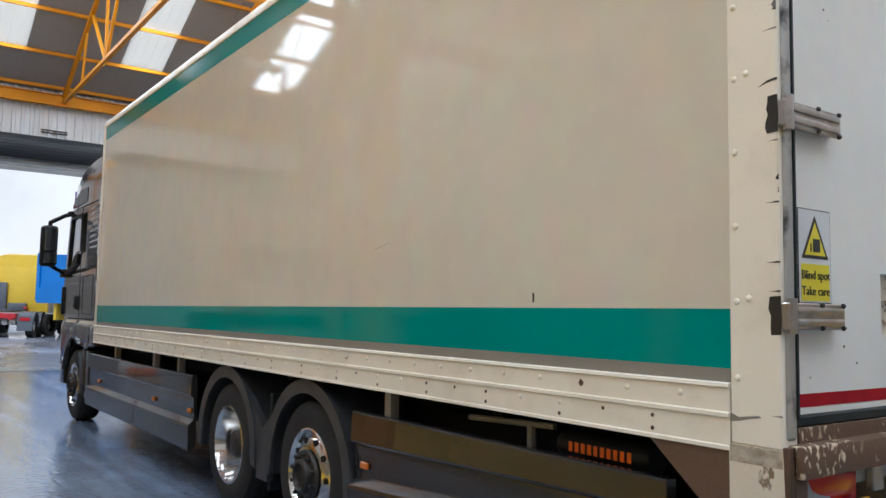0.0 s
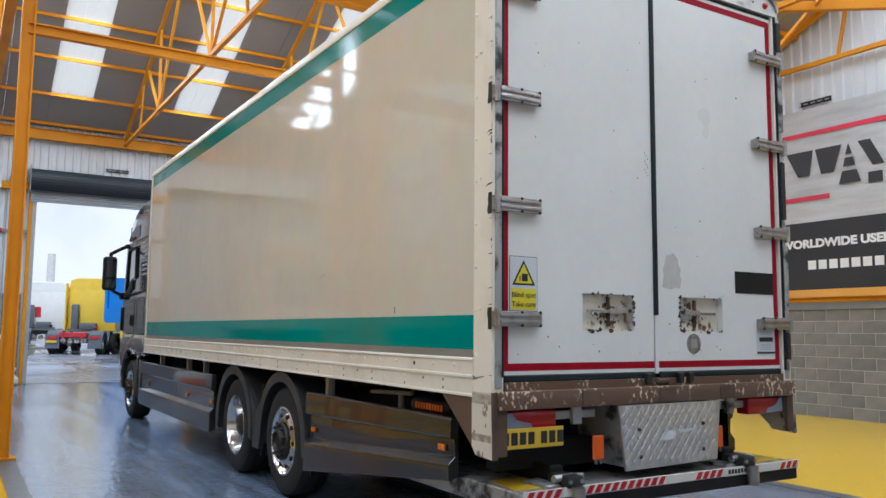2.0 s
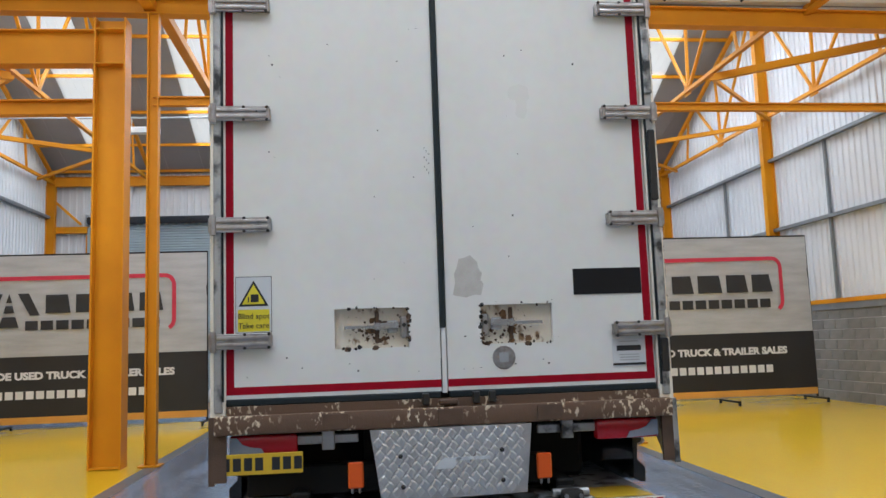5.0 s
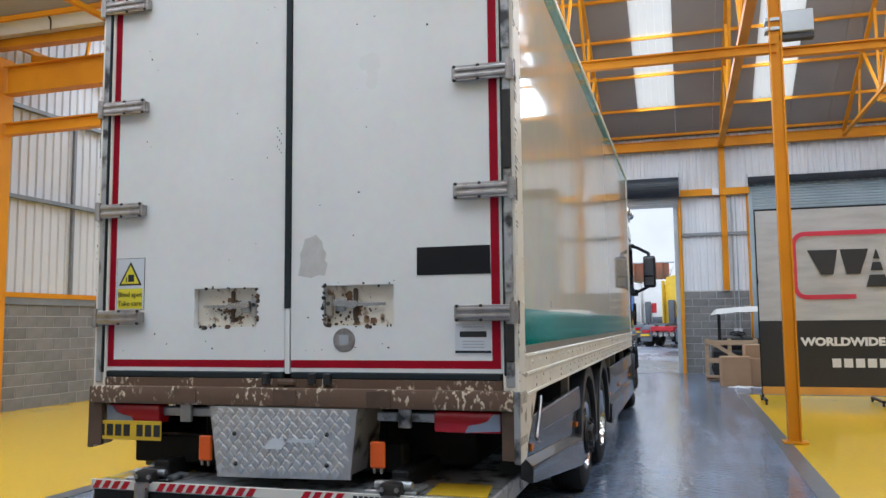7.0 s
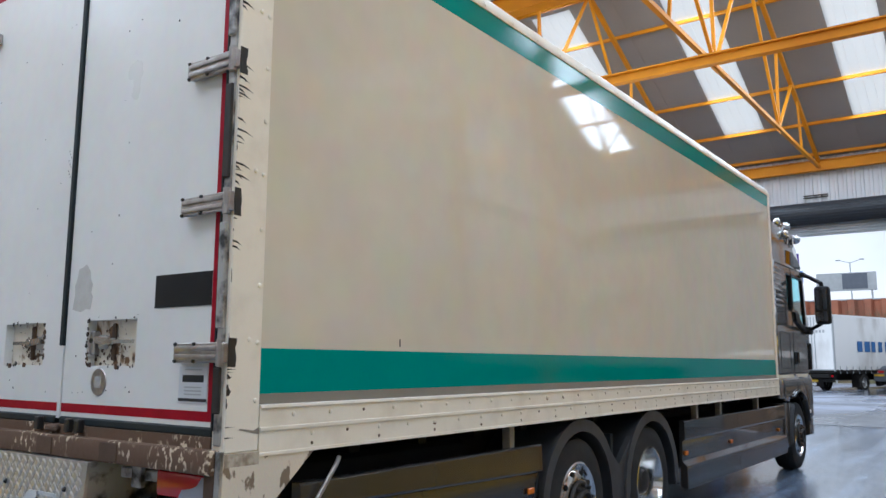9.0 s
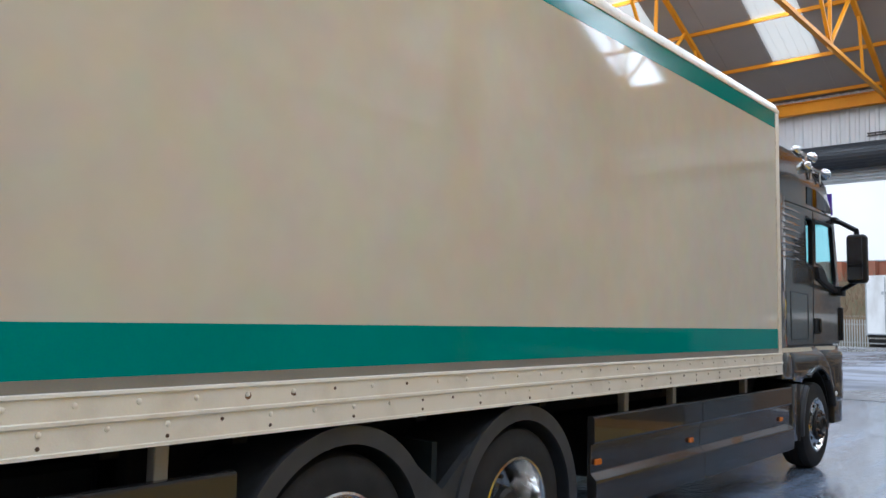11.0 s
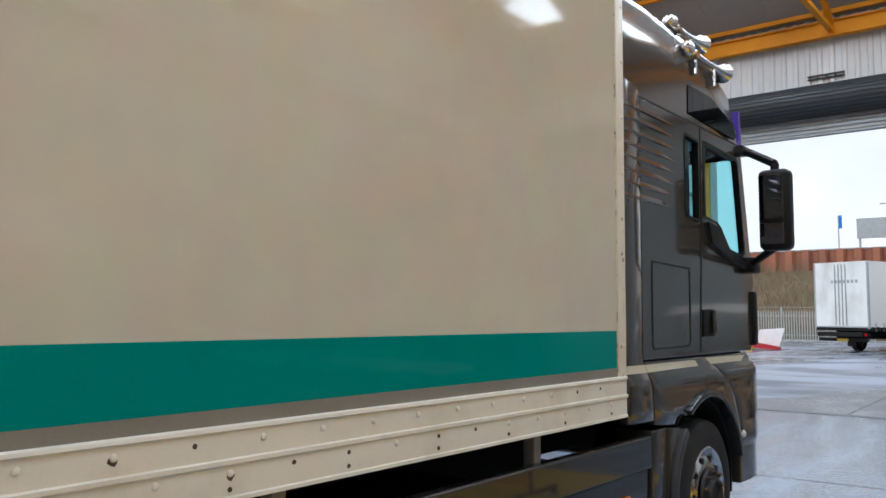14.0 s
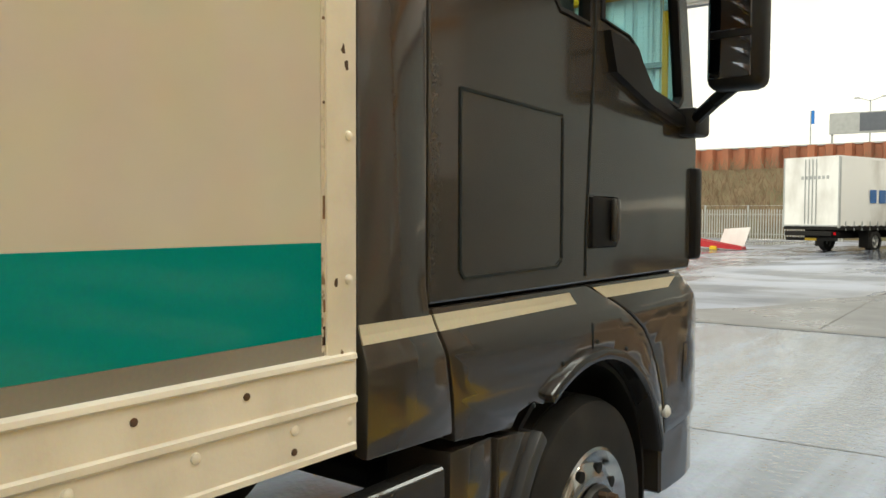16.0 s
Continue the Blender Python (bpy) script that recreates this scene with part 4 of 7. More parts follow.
# rear frame
hole = lambda x0, x1: [(x0, 3.765), (x1, 3.765), (x1, 3.825), (x0, 3.83)]
header = part("rear_header", panel(B(), DOME + [(-1.268, 3.747), (1.268, 3.747)], [hole(-0.27, -0.12), hole(0.1, 0.25)], "y", -0.02, 0.05), HEADERWHITE, lorry, "smudged white header over the rear doors", False)
part("header_backing", box(B(), -0.4, 0.4, 0.02, 0.045, 3.75, 3.84), CHASSIS, header, "", False)
cap_in = [(x * 0.985, z - 0.018) for x, z in DOME]
part("roof_lip", prism(B(), DOME + cap_in[::-1], "y", -0.036, -0.02), GRIMYALU, header, "dirty rolled lip of the roof")
for x0, x1 in ((-0.27, -0.12), (0.1, 0.25)):
    for q in range(5):
        xx = x0 - 0.012 + (x1 - x0 + 0.024) * q / 4
        part("chipped_edge", prism(B(), [(xx - 0.014, 3.826), (xx + 0.012, 3.828), (xx + 0.016, 3.841), (xx - 0.008, 3.846)], "y", -0.0212, -0.0202), RUST if q % 2 else HUBDARK, header, "", False)
    part("header_catch", tube(B(), (x0 + 0.02, 0.0, 3.79), (x1 - 0.02, 0.0, 3.795), 0.012, n=8), STAINLESS, header, "worn steel catch")
for x in (-1.02, -0.84, -0.65, -0.46, -0.36, 0.34, 0.44, 0.63, 0.82, 1.0):
    part("header_bolt", lathe(B(), [(-0.004, 0.005), (0.0, 0.008)], (x, -0.021, 3.81), "y", 8), HUBDARK, header)
for x in (-1.13, 1.13):
    part("marker_lamp", lathe(B(), [(-0.022, 0.004), (-0.018, 0.015), (-0.008, 0.022), (0.0, 0.024)], (x, -0.02, 3.808), "y", 14), REDLENS, header, "small red marker lamp")
for s in (-1, 1):
    fr = part("door_frame", box(B(), min(s * 1.222, s * 1.268), max(s * 1.222, s * 1.268), -0.03, 0.01, 1.12, 3.745, 0.006), GRIMYALU, lorry, "grimy aluminium door frame post")
    part("frame_seal", box(B(), min(s * 1.214, s * 1.224), max(s * 1.214, s * 1.224), -0.034, 0.0, 1.18, 3.74), RUBBER, fr, "", False)
    for k, (z0, z1) in enumerate(((1.25, 1.44), (1.6, 2.05), (2.24, 2.66), (2.88, 3.28), (3.48, 3.7))):
        if s < 0:
            break
        part("frame_guard", box(B(), min(s * 1.225, s * 1.27), max(s * 1.225, s * 1.27), -0.045, -0.029, z0, z1, 0.006), GRIMYALU if k % 2 else HUBDARK, fr)


def rear_door(x0, x1, hx0, hx1, s):
    """One door leaf with a lock recess between hx0 and hx1; s is its hinge side."""
    z0, z1, hz0, hz1 = 1.19, 3.735, 1.44, 1.66
    d = part("rear_door", panel(B(), [(x0, z0), (x1, z0), (x1, z1), (x0, z1)], [[(hx0, hz0), (hx1, hz0), (hx1, hz1), (hx0, hz1)]], "y", 0.0, 0.045), DOORWHITE, lorry, "white rear door leaf, scuffed and chipped", False)
    xe = x0 if s < 0 else x1
    a, b = (xe + 0.003, xe + 0.051) if s < 0 else (xe - 0.052, xe - 0.006)
    part("red_tape", box(B(), a, b, -0.0012, 0.0, 1.212, 3.70), REDTAPE, d, "dark red tape border", False)
    i0, i1 = (b, x1 - 0.0) if s < 0 else (x0 + 0.0, a)
    part("red_tape", box(B(), i0, i1, -0.0012, 0.0, 1.212, 1.254), REDTAPE, d, "", False)
    part("red_tape", box(B(), i0, i1, -0.0012, 0.0, 3.655, 3.70), REDTAPE, d, "", False)
    part("bottom_seal", box(B(), x0 + 0.005, x1 - 0.005, -0.012, 0.03, 1.152, 1.189, 0.006), RUBBER, d, "black rubber bottom seal")
    part("top_seal", box(B(), x0 + 0.005, x1 - 0.005, -0.01, 0.02, 3.725, 3.744, 0.004), RUBBER, d)
    # hinge straps
    for z in (1.50, 2.137, 2.765, 3.40):
        h = part("hinge", box(B(), min(s * 0.957, s * 1.275), max(s * 0.957, s * 1.275), -0.047, -0.036, z - 0.042, z + 0.042, 0.004), STAINLESS, d, "worn stainless hinge strap")
        part("hinge_block", box(B(), min(s * 0.955, s * 1.19), max(s * 0.955, s * 1.19), -0.037, -0.0015, z - 0.03, z + 0.03), STAINLESS, h)
        for dz in (-0.018, 0.018):
            part("rib", box(B(), min(s * 0.975, s * 1.25), max(s * 0.975, s * 1.25), -0.056, -0.046, z + dz - 0.011, z + dz + 0.011, 0.0045, 2), STAINLESS, h)
        for bx in (0.972, 1.10):
            for dz in (-0.036, 0.036):
                part("bolt", lathe(B(), [(-0.008, 0.005), (-0.003, 0.009), (0.003, 0.009)], (s * bx, -0.048, z + dz), "y", 8), HUBDARK, h)
        part("wrap_plate", box(B(), min(s * 1.262, s * 1.292), max(s * 1.262, s * 1.292), -0.05, -0.022, z - 0.042, z + 0.042, 0.004), STAINLESS, h, "worn hinge end plate")
        rag = random.Random(int(z * 100) + int(s))
        ring = [(0.012 + 0.012 * rag.random(), z - 0.06 + 0.12 * q / 6) for q in range(7)]
        part("hinge_slot", prism(B(), [(-0.021, z - 0.058)] + ring + [(-0.021, z + 0.062)], "x", min(s * 1.2882, s * 1.2892), max(s * 1.2882, s * 1.2892)), HUBDARK, h, "dark ragged slot round the hinge", False)
        tube_bm = tube(B(), (s * 1.268, -0.045, z - 0.055), (s * 1.268, -0.045, z + 0.055), 0.017, n=10)
        part("hinge_pin", tube_bm, STAINLESS, h)
    # lock recess
    back = part("lock_recess", box(B(), hx0, hx1, 0.046, 0.05, hz0, hz1), LOCKBACK, d, "rusty flaked lock recess", False)
    cx, f = (hx0 + hx1) / 2, (1 if s < 0 else -1)
    rng = random.Random(40 + int(s))

    def blob(ex, ez, r, mat, y, own):
        n = 8
        pts = [(ex + r * (0.6 + 0.8 * rng.random()) * math.cos(q * math.tau / n), ez + r * (0.6 + 0.8 * rng.random()) * math.sin(q * math.tau / n)) for q in range(n)]
        if own is back:
            pts = [(min(max(px, hx0 + 0.002), hx1 - 0.002), min(max(pz, hz0 + 0.002), hz1 - 0.002)) for px, pz in pts]
        part("rust_spot" if own is back else "paint_chip", prism(B(), pts, "y", y - 0.0008, y), mat, own, "", False)

    for q in range(7):
        blob(cx + f * (0.03 + rng.gauss(0, 0.05)), 1.525 + rng.gauss(0, 0.045), 0.01 + 0.016 * rng.random(), RUSTSTAIN, 0.0458 - 0.0002 * (q % 3), back)
    for q in range(110):
        blob(cx + f * (0.04 + rng.gauss(0, 0.08)), 1.53 + rng.gauss(0, 0.055), 0.0018 + 0.011 * rng.random() ** 2.5, RUST, 0.0445 - 0.0003 * (q % 4), back)
    part("lock_body", box(B(), cx + f * 0.115 - 0.03, cx + f * 0.115 + 0.03, 0.018, 0.046, 1.52, 1.59, 0.008), GRIMYALU, back, "grimy lock body")
    kx = sorted((cx + f * 0.16, cx + f * 0.2))
    part("lock_keeper", box(B(), kx[0], kx[1], 0.006, 0.046, 1.49, 1.61, 0.008), STAINLESS, back)
    part("keeper_pin", tube(B(), (sum(kx) / 2, 0.0, 1.562), (sum(kx) / 2, 0.01, 1.562), 0.012, n=10), HUBDARK, back)
    lv = B()
    bar(lv, (cx - f * 0.15, 0.02, 1.556), (cx + f * 0.02, 0.012, 1.556), 0.012, 0.018)
    bar(lv, (cx + f * 0.02, 0.012, 1.556), (cx + f * 0.15, 0.008, 1.566), 0.014, 0.034)
    tube(lv, (cx + f * 0.03, 0.002, 1.558), (cx + f * 0.03, 0.03, 1.558), 0.022, n=12)
    part("lock_lever", lv, CHROME, back, "bright worn lock lever")
    part("lock_bracket", box(B(), cx + f * 0.03 - 0.012, cx + f * 0.03 + 0.012, 0.026, 0.046, 1.465, 1.645, 0.006), RUST, back)
    for q in range(30):
        if rng.random() < 0.55:
            ex, ez = (hx1 if f > 0 else hx0) + 0.006 * rng.gauss(0, 1), hz0 + (hz1 - hz0) * rng.random()
        else:
            ex, ez = hx0 + (hx1 - hx0) * rng.random(), (hz0 if rng.random() < 0.7 else hz1) + 0.005 * rng.gauss(0, 1)
        if x0 + 0.03 < ex < x1 - 0.03:
            blob(ex, ez, 0.004 + 0.011 * rng.random() ** 1.5, HUBDARK if q % 2 else RUST, -0.0002 - 0.0003 * (q % 4), d)
    rng = random.Random(3 + int(s))
    for k in range(22):
        ex, ez, r = x0 + 0.08 + (x1 - x0 - 0.16) * rng.random(), 1.3 + rng.random() ** 2 * 2.2, 0.002 + 0.004 * rng.random()
        part("paint_chip", box(B(), ex, ex + r * (1 + rng.random()), -0.001, 0.0, ez, ez + r * (0.6 + 1.5 * rng.random())), HUBDARK, d, "", False)
    return d


left_door, right_door = rear_door(-1.214, -0.036, -0.62, -0.21, -1), rear_door(0.002, 1.198, 0.2, 0.61, 1)
part("centre_seal", box(B(), -0.036, -0.002, -0.014, 0.03, 1.54, 3.742, 0.004), RUBBER, left_door, "dark rubber seal between the doors")
part("centre_strip", box(B(), -0.03, -0.004, -0.006, 0.03, 1.18, 1.539), DOORWHITE, left_door, "", False)
for k in range(9):
    part("paint_chip", box(B(), -0.07 - 0.012 * (k % 3), -0.066 - 0.012 * (k % 3), -0.001, 0, 2.42 + k * 0.018, 2.43 + k * 0.018), HUBDARK, left_door, "", False)
part("black_plate", box(B(), 0.742, 1.143, -0.004, 0.0, 1.703, 1.852), BLACKPLASTIC, right_door, "plain black plate on the door")
lg = part("round_plate", lathe(B(), [(-0.004, 0.064), (0.0, 0.066)], (0.322, 0, 1.362), "y", 24), STAINLESS, right_door, "round steel plate")
part("plate_square", box(B(), 0.295, 0.348, -0.0055, -0.0042, 1.335, 1.39), GREYSTEEL, lg)
patch = [(0.045, 1.72), (0.12, 1.705), (0.17, 1.72), (0.205, 1.715), (0.222, 1.78), (0.205, 1.80), (0.215, 1.84), (0.195, 1.87), (0.19, 1.905), (0.15, 1.945), (0.115, 1.93), (0.085, 1.925), (0.07, 1.87), (0.055, 1.84), (0.06, 1.79)]
part("bare_patch", prism(B(), patch, "y", -0.001, 0.0), PATCH, right_door, "scuffed patch where a sticker was", False)
# warning sign
sign = part("warning_sign", box(B(), -1.152, -0.962, -0.003, 0.0, 1.547, 1.85), STICKERWHITE, left_door, "white and yellow blind spot warning sign", False)
part("sign_border", box(B(), -1.155, -0.959, -0.0022, 0.0, 1.544, 1.853), DARKINK, sign, "", False)
part("sign_panel", box(B(), -1.142, -0.972, -0.0042, -0.0032, 1.552, 1.672), SIGNYELLOW, sign, "yellow lower panel", False)
part("sign_triangle", prism(B(), [(-1.138, 1.69), (-0.976, 1.69), (-1.057, 1.832)], "y", -0.0042, -0.0032), DARKINK, sign, "", False)
part("sign_triangle", prism(B(), [(-1.119, 1.701), (-0.995, 1.701), (-1.057, 1.81)], "y", -0.0052, -0.0044), SIGNYELLOW, sign, "", False)
part("sign_symbol", box(B(), -1.072, -1.03, -0.0062, -0.0054, 1.712, 1.755), DARKINK, sign, "", False)
part("sign_symbol", box(B(), -1.088, -1.081, -0.0062, -0.0054, 1.712, 1.74), DARKINK, sign, "", False)
for txt, z in (("Blind spot", 1.622), ("Take care", 1.57)):
    me = text_mesh(txt, 0.042, DARKINK, align="CENTER")
    shared("lettering", me, sign, (-1.057, -0.0048, z), (90, 0, 0))
st = part("dealer_sticker", box(B(), 0.95, 1.142, -0.004, -0.0016, 1.288, 1.442), STICKERWHITE, right_door, "white sticker with small print bars", False)
part("sticker_bar", box(B(), 0.975, 1.118, -0.005, -0.0041, 1.375, 1.405), DARKINK, st, "", False)
for z in (1.425, 1.35, 1.335, 1.32):
    part("sticker_bar", box(B(), 0.99, 1.105, -0.005, -0.0041, z, z + 0.006), GREYSTEEL, st, "", False)
part("sticker_bar", box(B(), 0.95, 1.142, -0.005, -0.0041, 1.293, 1.306), DARKINK, st, "", False)

# rear beam and what hangs under it
beam = part("rear_beam", box(B(), -1.262, 1.262, -0.07, 0.03, 1.005, 1.105, 0.01, 2), FLAKED, lorry, "rusty rear beam with flaked paint")
part("rear_sill", box(B(), -1.2, 1.2, -0.022, 0.03, 1.105, 1.152), FLAKED, lorry, "rusty sill below the doors", False)
for x in (-0.62, 0.0, 0.55):
    part("beam_plate", box(B(), x - 0.07, x + 0.07, -0.075, -0.069, 1.012, 1.098, 0.004), RUST, beam)
for x in (-0.13, 0.15, 0.24):
    part("door_catch", box(B(), x - 0.02, x + 0.02, -0.055, -0.02, 1.12, 1.185, 0.006), HUBDARK, beam, "rusty door catch")
part("door_catch", box(B(), -0.06, 0.05, -0.05, -0.02, 1.115, 1.15, 0.01), RUST, beam)
for s in (-1, 1):
    lamp = part("rear_lamp", box(B(), min(s * 0.83, s * 1.19), max(s * 0.83, s * 1.19), -0.01, 0.09, 0.885, 0.995, 0.014, 2), REDLENS, lorry, "red rear lamp cluster")
    part("lamp_lens", prism(B(), [(s * 1.185, 0.90), (s * 1.0, 0.89), (s * 1.02, 0.925), (s * 1.08, 0.935), (s * 1.12, 0.95), (s * 1.15, 0.985), (s * 1.185, 0.985)], "y", -0.016, -0.008), GREYLENS, lamp, "pale lens in the lamp", False)
    part("lamp_bracket", box(B(), min(s * 0.5, s * 0.86), max(s * 0.5, s * 0.86), 0.03, 0.06, 0.93, 0.98, 0.006), GRIMYALU, lorry, "grimy lamp bracket")
    part("hanger", box(B(), s * 0.665 - 0.035, s * 0.665 + 0.035, 0.0, 0.03, 0.9, 1.005, 0.005), GRIMYALU, lorry)
    part("reflector", box(B(), s * 0.52 - 0.042, s * 0.52 + 0.042, -0.02, 0.0, 0.69, 0.83, 0.008), ORANGEREF, lorry, "orange reflector block")
    for dx in (-0.02, 0.02):
        part("reflector_hook", tube(B(), (s * 0.52 + dx, -0.01, 0.665), (s * 0.52 + dx, -0.01, 0.69), 0.008, n=6), STAINLESS, lorry)
plate = part("number_plate", box(B(), -1.255, -0.80, -0.035, -0.025, 0.793, 0.903, 0.003), PLATEYELLOW, lorry, "yellow rear number plate")
for k in range(7):
    x = -1.225 + k * 0.058 + (0.03 if k > 3 else 0)
    part("plate_bar", box(B(), x, x + 0.042, -0.0375, -0.0352, 0.815, 0.882), DARKINK, plate, "", False)
# chequer-plate box of the tail lift
cb = part("lift_box", prism(B(), [(-0.44, 1.003), (0.44, 1.003), (0.40, 0.64), (-0.385, 0.625)], "y", -0.10, -0.085), CHEQUER, lorry, "aluminium chequer-plate tail lift cover", False)
part("lift_box_side", prism(B(), [(-0.43, 1.0), (0.43, 1.0), (0.39, 0.66), (-0.375, 0.645)], "y", -0.085, 0.5), GRIMYALU, lorry, "grimy side of the tail lift cover", False)
bm = B()
row, z = 0, 0.672
while z < 0.985:
    half = 0.362 + (z - 0.64) / 0.36 * 0.045
    x = -half + (0.031 if row % 2 else 0.0)
    while x < half:
        tilt = 0.011 if row % 2 else -0.011
        rim = [(x - 0.027, z), (x - 0.009, z - 0.024), (x + 0.004 + tilt, z - 0.031), (x + 0.012, z - 0.02), (x + 0.027, z), (x + 0.009, z + 0.024), (x - 0.004 - tilt, z + 0.031), (x - 0.012, z + 0.02)]
        lo = [bm.verts.new((px, -0.1004, pz)) for px, pz in rim]
        hi = [bm.verts.new((x + (px - x) * 0.5, -0.1036 - 0.0009 * (pz > z), z + (pz - z) * 0.62)) for px, pz in rim]
        for i in range(8):
            bm.faces.new((lo[i], lo[(i + 1) % 8], hi[(i + 1) % 8], hi[i]))
        bm.faces.new(hi)
        x += 0.062
    z += 0.033
    row += 1
bmesh.ops.recalc_face_normals(bm, faces=bm.faces)
tagged(part("tread", bm, TREADALU, cb, "bright worn tread of the chequer plate", False), kind="stuff")
part("box_label", prism(B(), [(-0.11, 0.785), (0.0, 0.785), (0.05, 0.84), (-0.05, 0.84)], "y", -0.107, -0.104), STICKERWHITE, cb, "pale maker's shape", False)
part("box_label", box(B(), 0.02, 0.2, -0.107, -0.104, 0.825, 0.842), STICKERWHITE, cb, "", False)
for x, z in ((-0.28, 0.86), (-0.27, 0.7), (0.27, 0.87), (0.27, 0.71)):
    part("box_bolt", lathe(B(), [(-0.012, 0.004), (-0.006, 0.011), (0.0, 0.013)], (x, -0.105, z), "y", 10), HUBDARK, cb)
# folded tail-lift platform
lift = part("tail_lift", box(B(), -1.17, 1.15, -0.14, 1.3, 0.46, 0.575, 0.008), GRIMYALU, lorry, "grimy folded tail lift platform")
part("lift_edge", box(B(), -1.17, 1.15, -0.15, -0.14, 0.535, 0.588, 0.003), TAPEWHITE, lift, "pale platform edge", False)
for x0, x1 in ((-1.16, -0.90), (-0.74, -0.12), (0.14, 0.40), (0.95, 1.14)):
    x = x0
    while x < x1 - 0.03:
        part("edge_stripe", prism(B(), [(x, 0.539), (x + 0.04, 0.539), (x + 0.068, 0.583), (x + 0.028, 0.583)], "y", -0.1515, -0.1502), REDLENS, lift, "", False)
        x += 0.062
for k in range(10):
    part("maker_bar", box(B(), 0.44 + k * 0.03, 0.462 + k * 0.03, -0.1515, -0.1502, 0.548, 0.574), DARKINK, lift, "", False)
part("lift_slot", box(B(), -1.15, 1.13, -0.146, -0.14, 0.465, 0.53), CHASSIS, lift, "", False)
for x in (-0.82, 0.64):
    k = part("lift_knuckle", box(B(), x - 0.06, x + 0.06, -0.16, 0.02, 0.575, 0.645, 0.018, 2), HUBDARK, lift, "grimy platform knuckle")
    part("knuckle_pin", tube(B(), (x - 0.10, -0.09, 0.625), (x + 0.10, -0.09, 0.625), 0.022, n=10), GRIMYALU, k)
    part("knuckle_stub", tube(B(), (x + 0.005, -0.175, 0.47), (x + 0.005, -0.175, 0.585), 0.038, n=14), STAINLESS, k, "bright steel stub")
    part("knuckle_plate", box(B(), x - 0.16, x + 0.12, -0.1, 0.12, 0.575, 0.598, 0.006), GRIMYALU, k)
    for bx in (-0.04, 0.04):
        part("bolt", tube(B(), (x + bx, -0.168, 0.615), (x + bx, -0.155, 0.615), 0.013, n=6), STAINLESS, k)
    part("lift_arm", box(B(), x - 0.05, x + 0.05, 0.0, 1.3, 0.576, 0.68, 0.01), CHASSIS, lift)
part("lift_tread", prism(B(), [(-1.15, -0.05), (-0.8, -0.05), (-0.75, 0.25), (-1.1, 0.25)], "z", 0.576, 0.580), PLATEYELLOW, lift, "yellow anti-slip foot mark", False)
part("lift_tread", prism(B(), [(0.8, -0.05), (1.12, -0.05), (1.08, 0.25), (0.78, 0.25)], "z", 0.576, 0.580), PLATEYELLOW, lift, "yellow anti-slip foot mark", False)
part("underrun_bar", box(B(), -1.12, 0.6, 0.16, 0.28, 0.64, 0.80, 0.01), CHASSIS, lorry, "black underrun bar")

# chassis
for s in (-1, 1):
    part("chassis_rail", box(B(), s * 0.43 - 0.04, s * 0.43 + 0.04, 0.3, 11.3, 0.72, 0.98), CHASSIS, lorry, "", False)
for k in range(15):
    part("cross_bearer", box(B(), -1.0, 1.0, 0.45 + k * 0.6, 0.53 + k * 0.6, 0.985, LOW), CHASSIS, lorry, "", False)
# three plain black boxes, added to stop light passing under the lorry
part("underbody_block_front", box(B(), -0.6, 0.6, 5.6, 9.3, 0.5, 0.97, 0.05, 2), CHASSIS, lorry, "black box added under the body to block light")
part("underbody_block_axle", box(B(), -0.68, 0.68, 2.5, 5.35, 0.56, 0.97, 0.03), CHASSIS, lorry, "black box added between the axles to block light")
part("underbody_block_rear", box(B(), -0.9, 0.9, 0.55, 2.3, 0.6, 0.97, 0.03), CHASSIS, lorry, "black box added under the rear to block light")
part("fuel_tank", box(B(), 0.5, 1.12, 6.0, 8.2, 0.4, 0.86, 0.06, 3), CHASSIS, lorry)
part("battery_box", box(B(), -1.12, -0.5, 6.4, 8.8, 0.4, 0.84, 0.03), CHASSIS, lorry)
part("air_tank", tube(B(), (-0.75, 8.2, 0.92), (-0.75, 9.2, 0.92), 0.08, n=16), CHASSIS, lorry)
part("control_box", lathe(B(), [(-0.25, 0.055), (-0.22, 0.07), (0.2, 0.07), (0.25, 0.05)], (-1.1, 0.86, 0.945), "y", 16), BLACKPLASTIC, lorry, "black control box with orange mark")
for k in range(10):
    part("mark_bar", box(B(), -1.1715, -1.168, 0.68 + k * 0.035, 0.70 + k * 0.035, 0.93, 0.97), ORANGEREF, lorry, "", False)
ub = B()
pipe(ub, [(-1.12, 1.15, 1.01), (-1.12, 1.75, 0.985)], 0.015)
pipe(ub, [(-1.12, 1.3, 1.0), (-1.12, 1.3, 0.9)], 0.022)
part("guard_bracket", ub, GREYSTRIP, lorry)


# wheels
HUB = 0.447


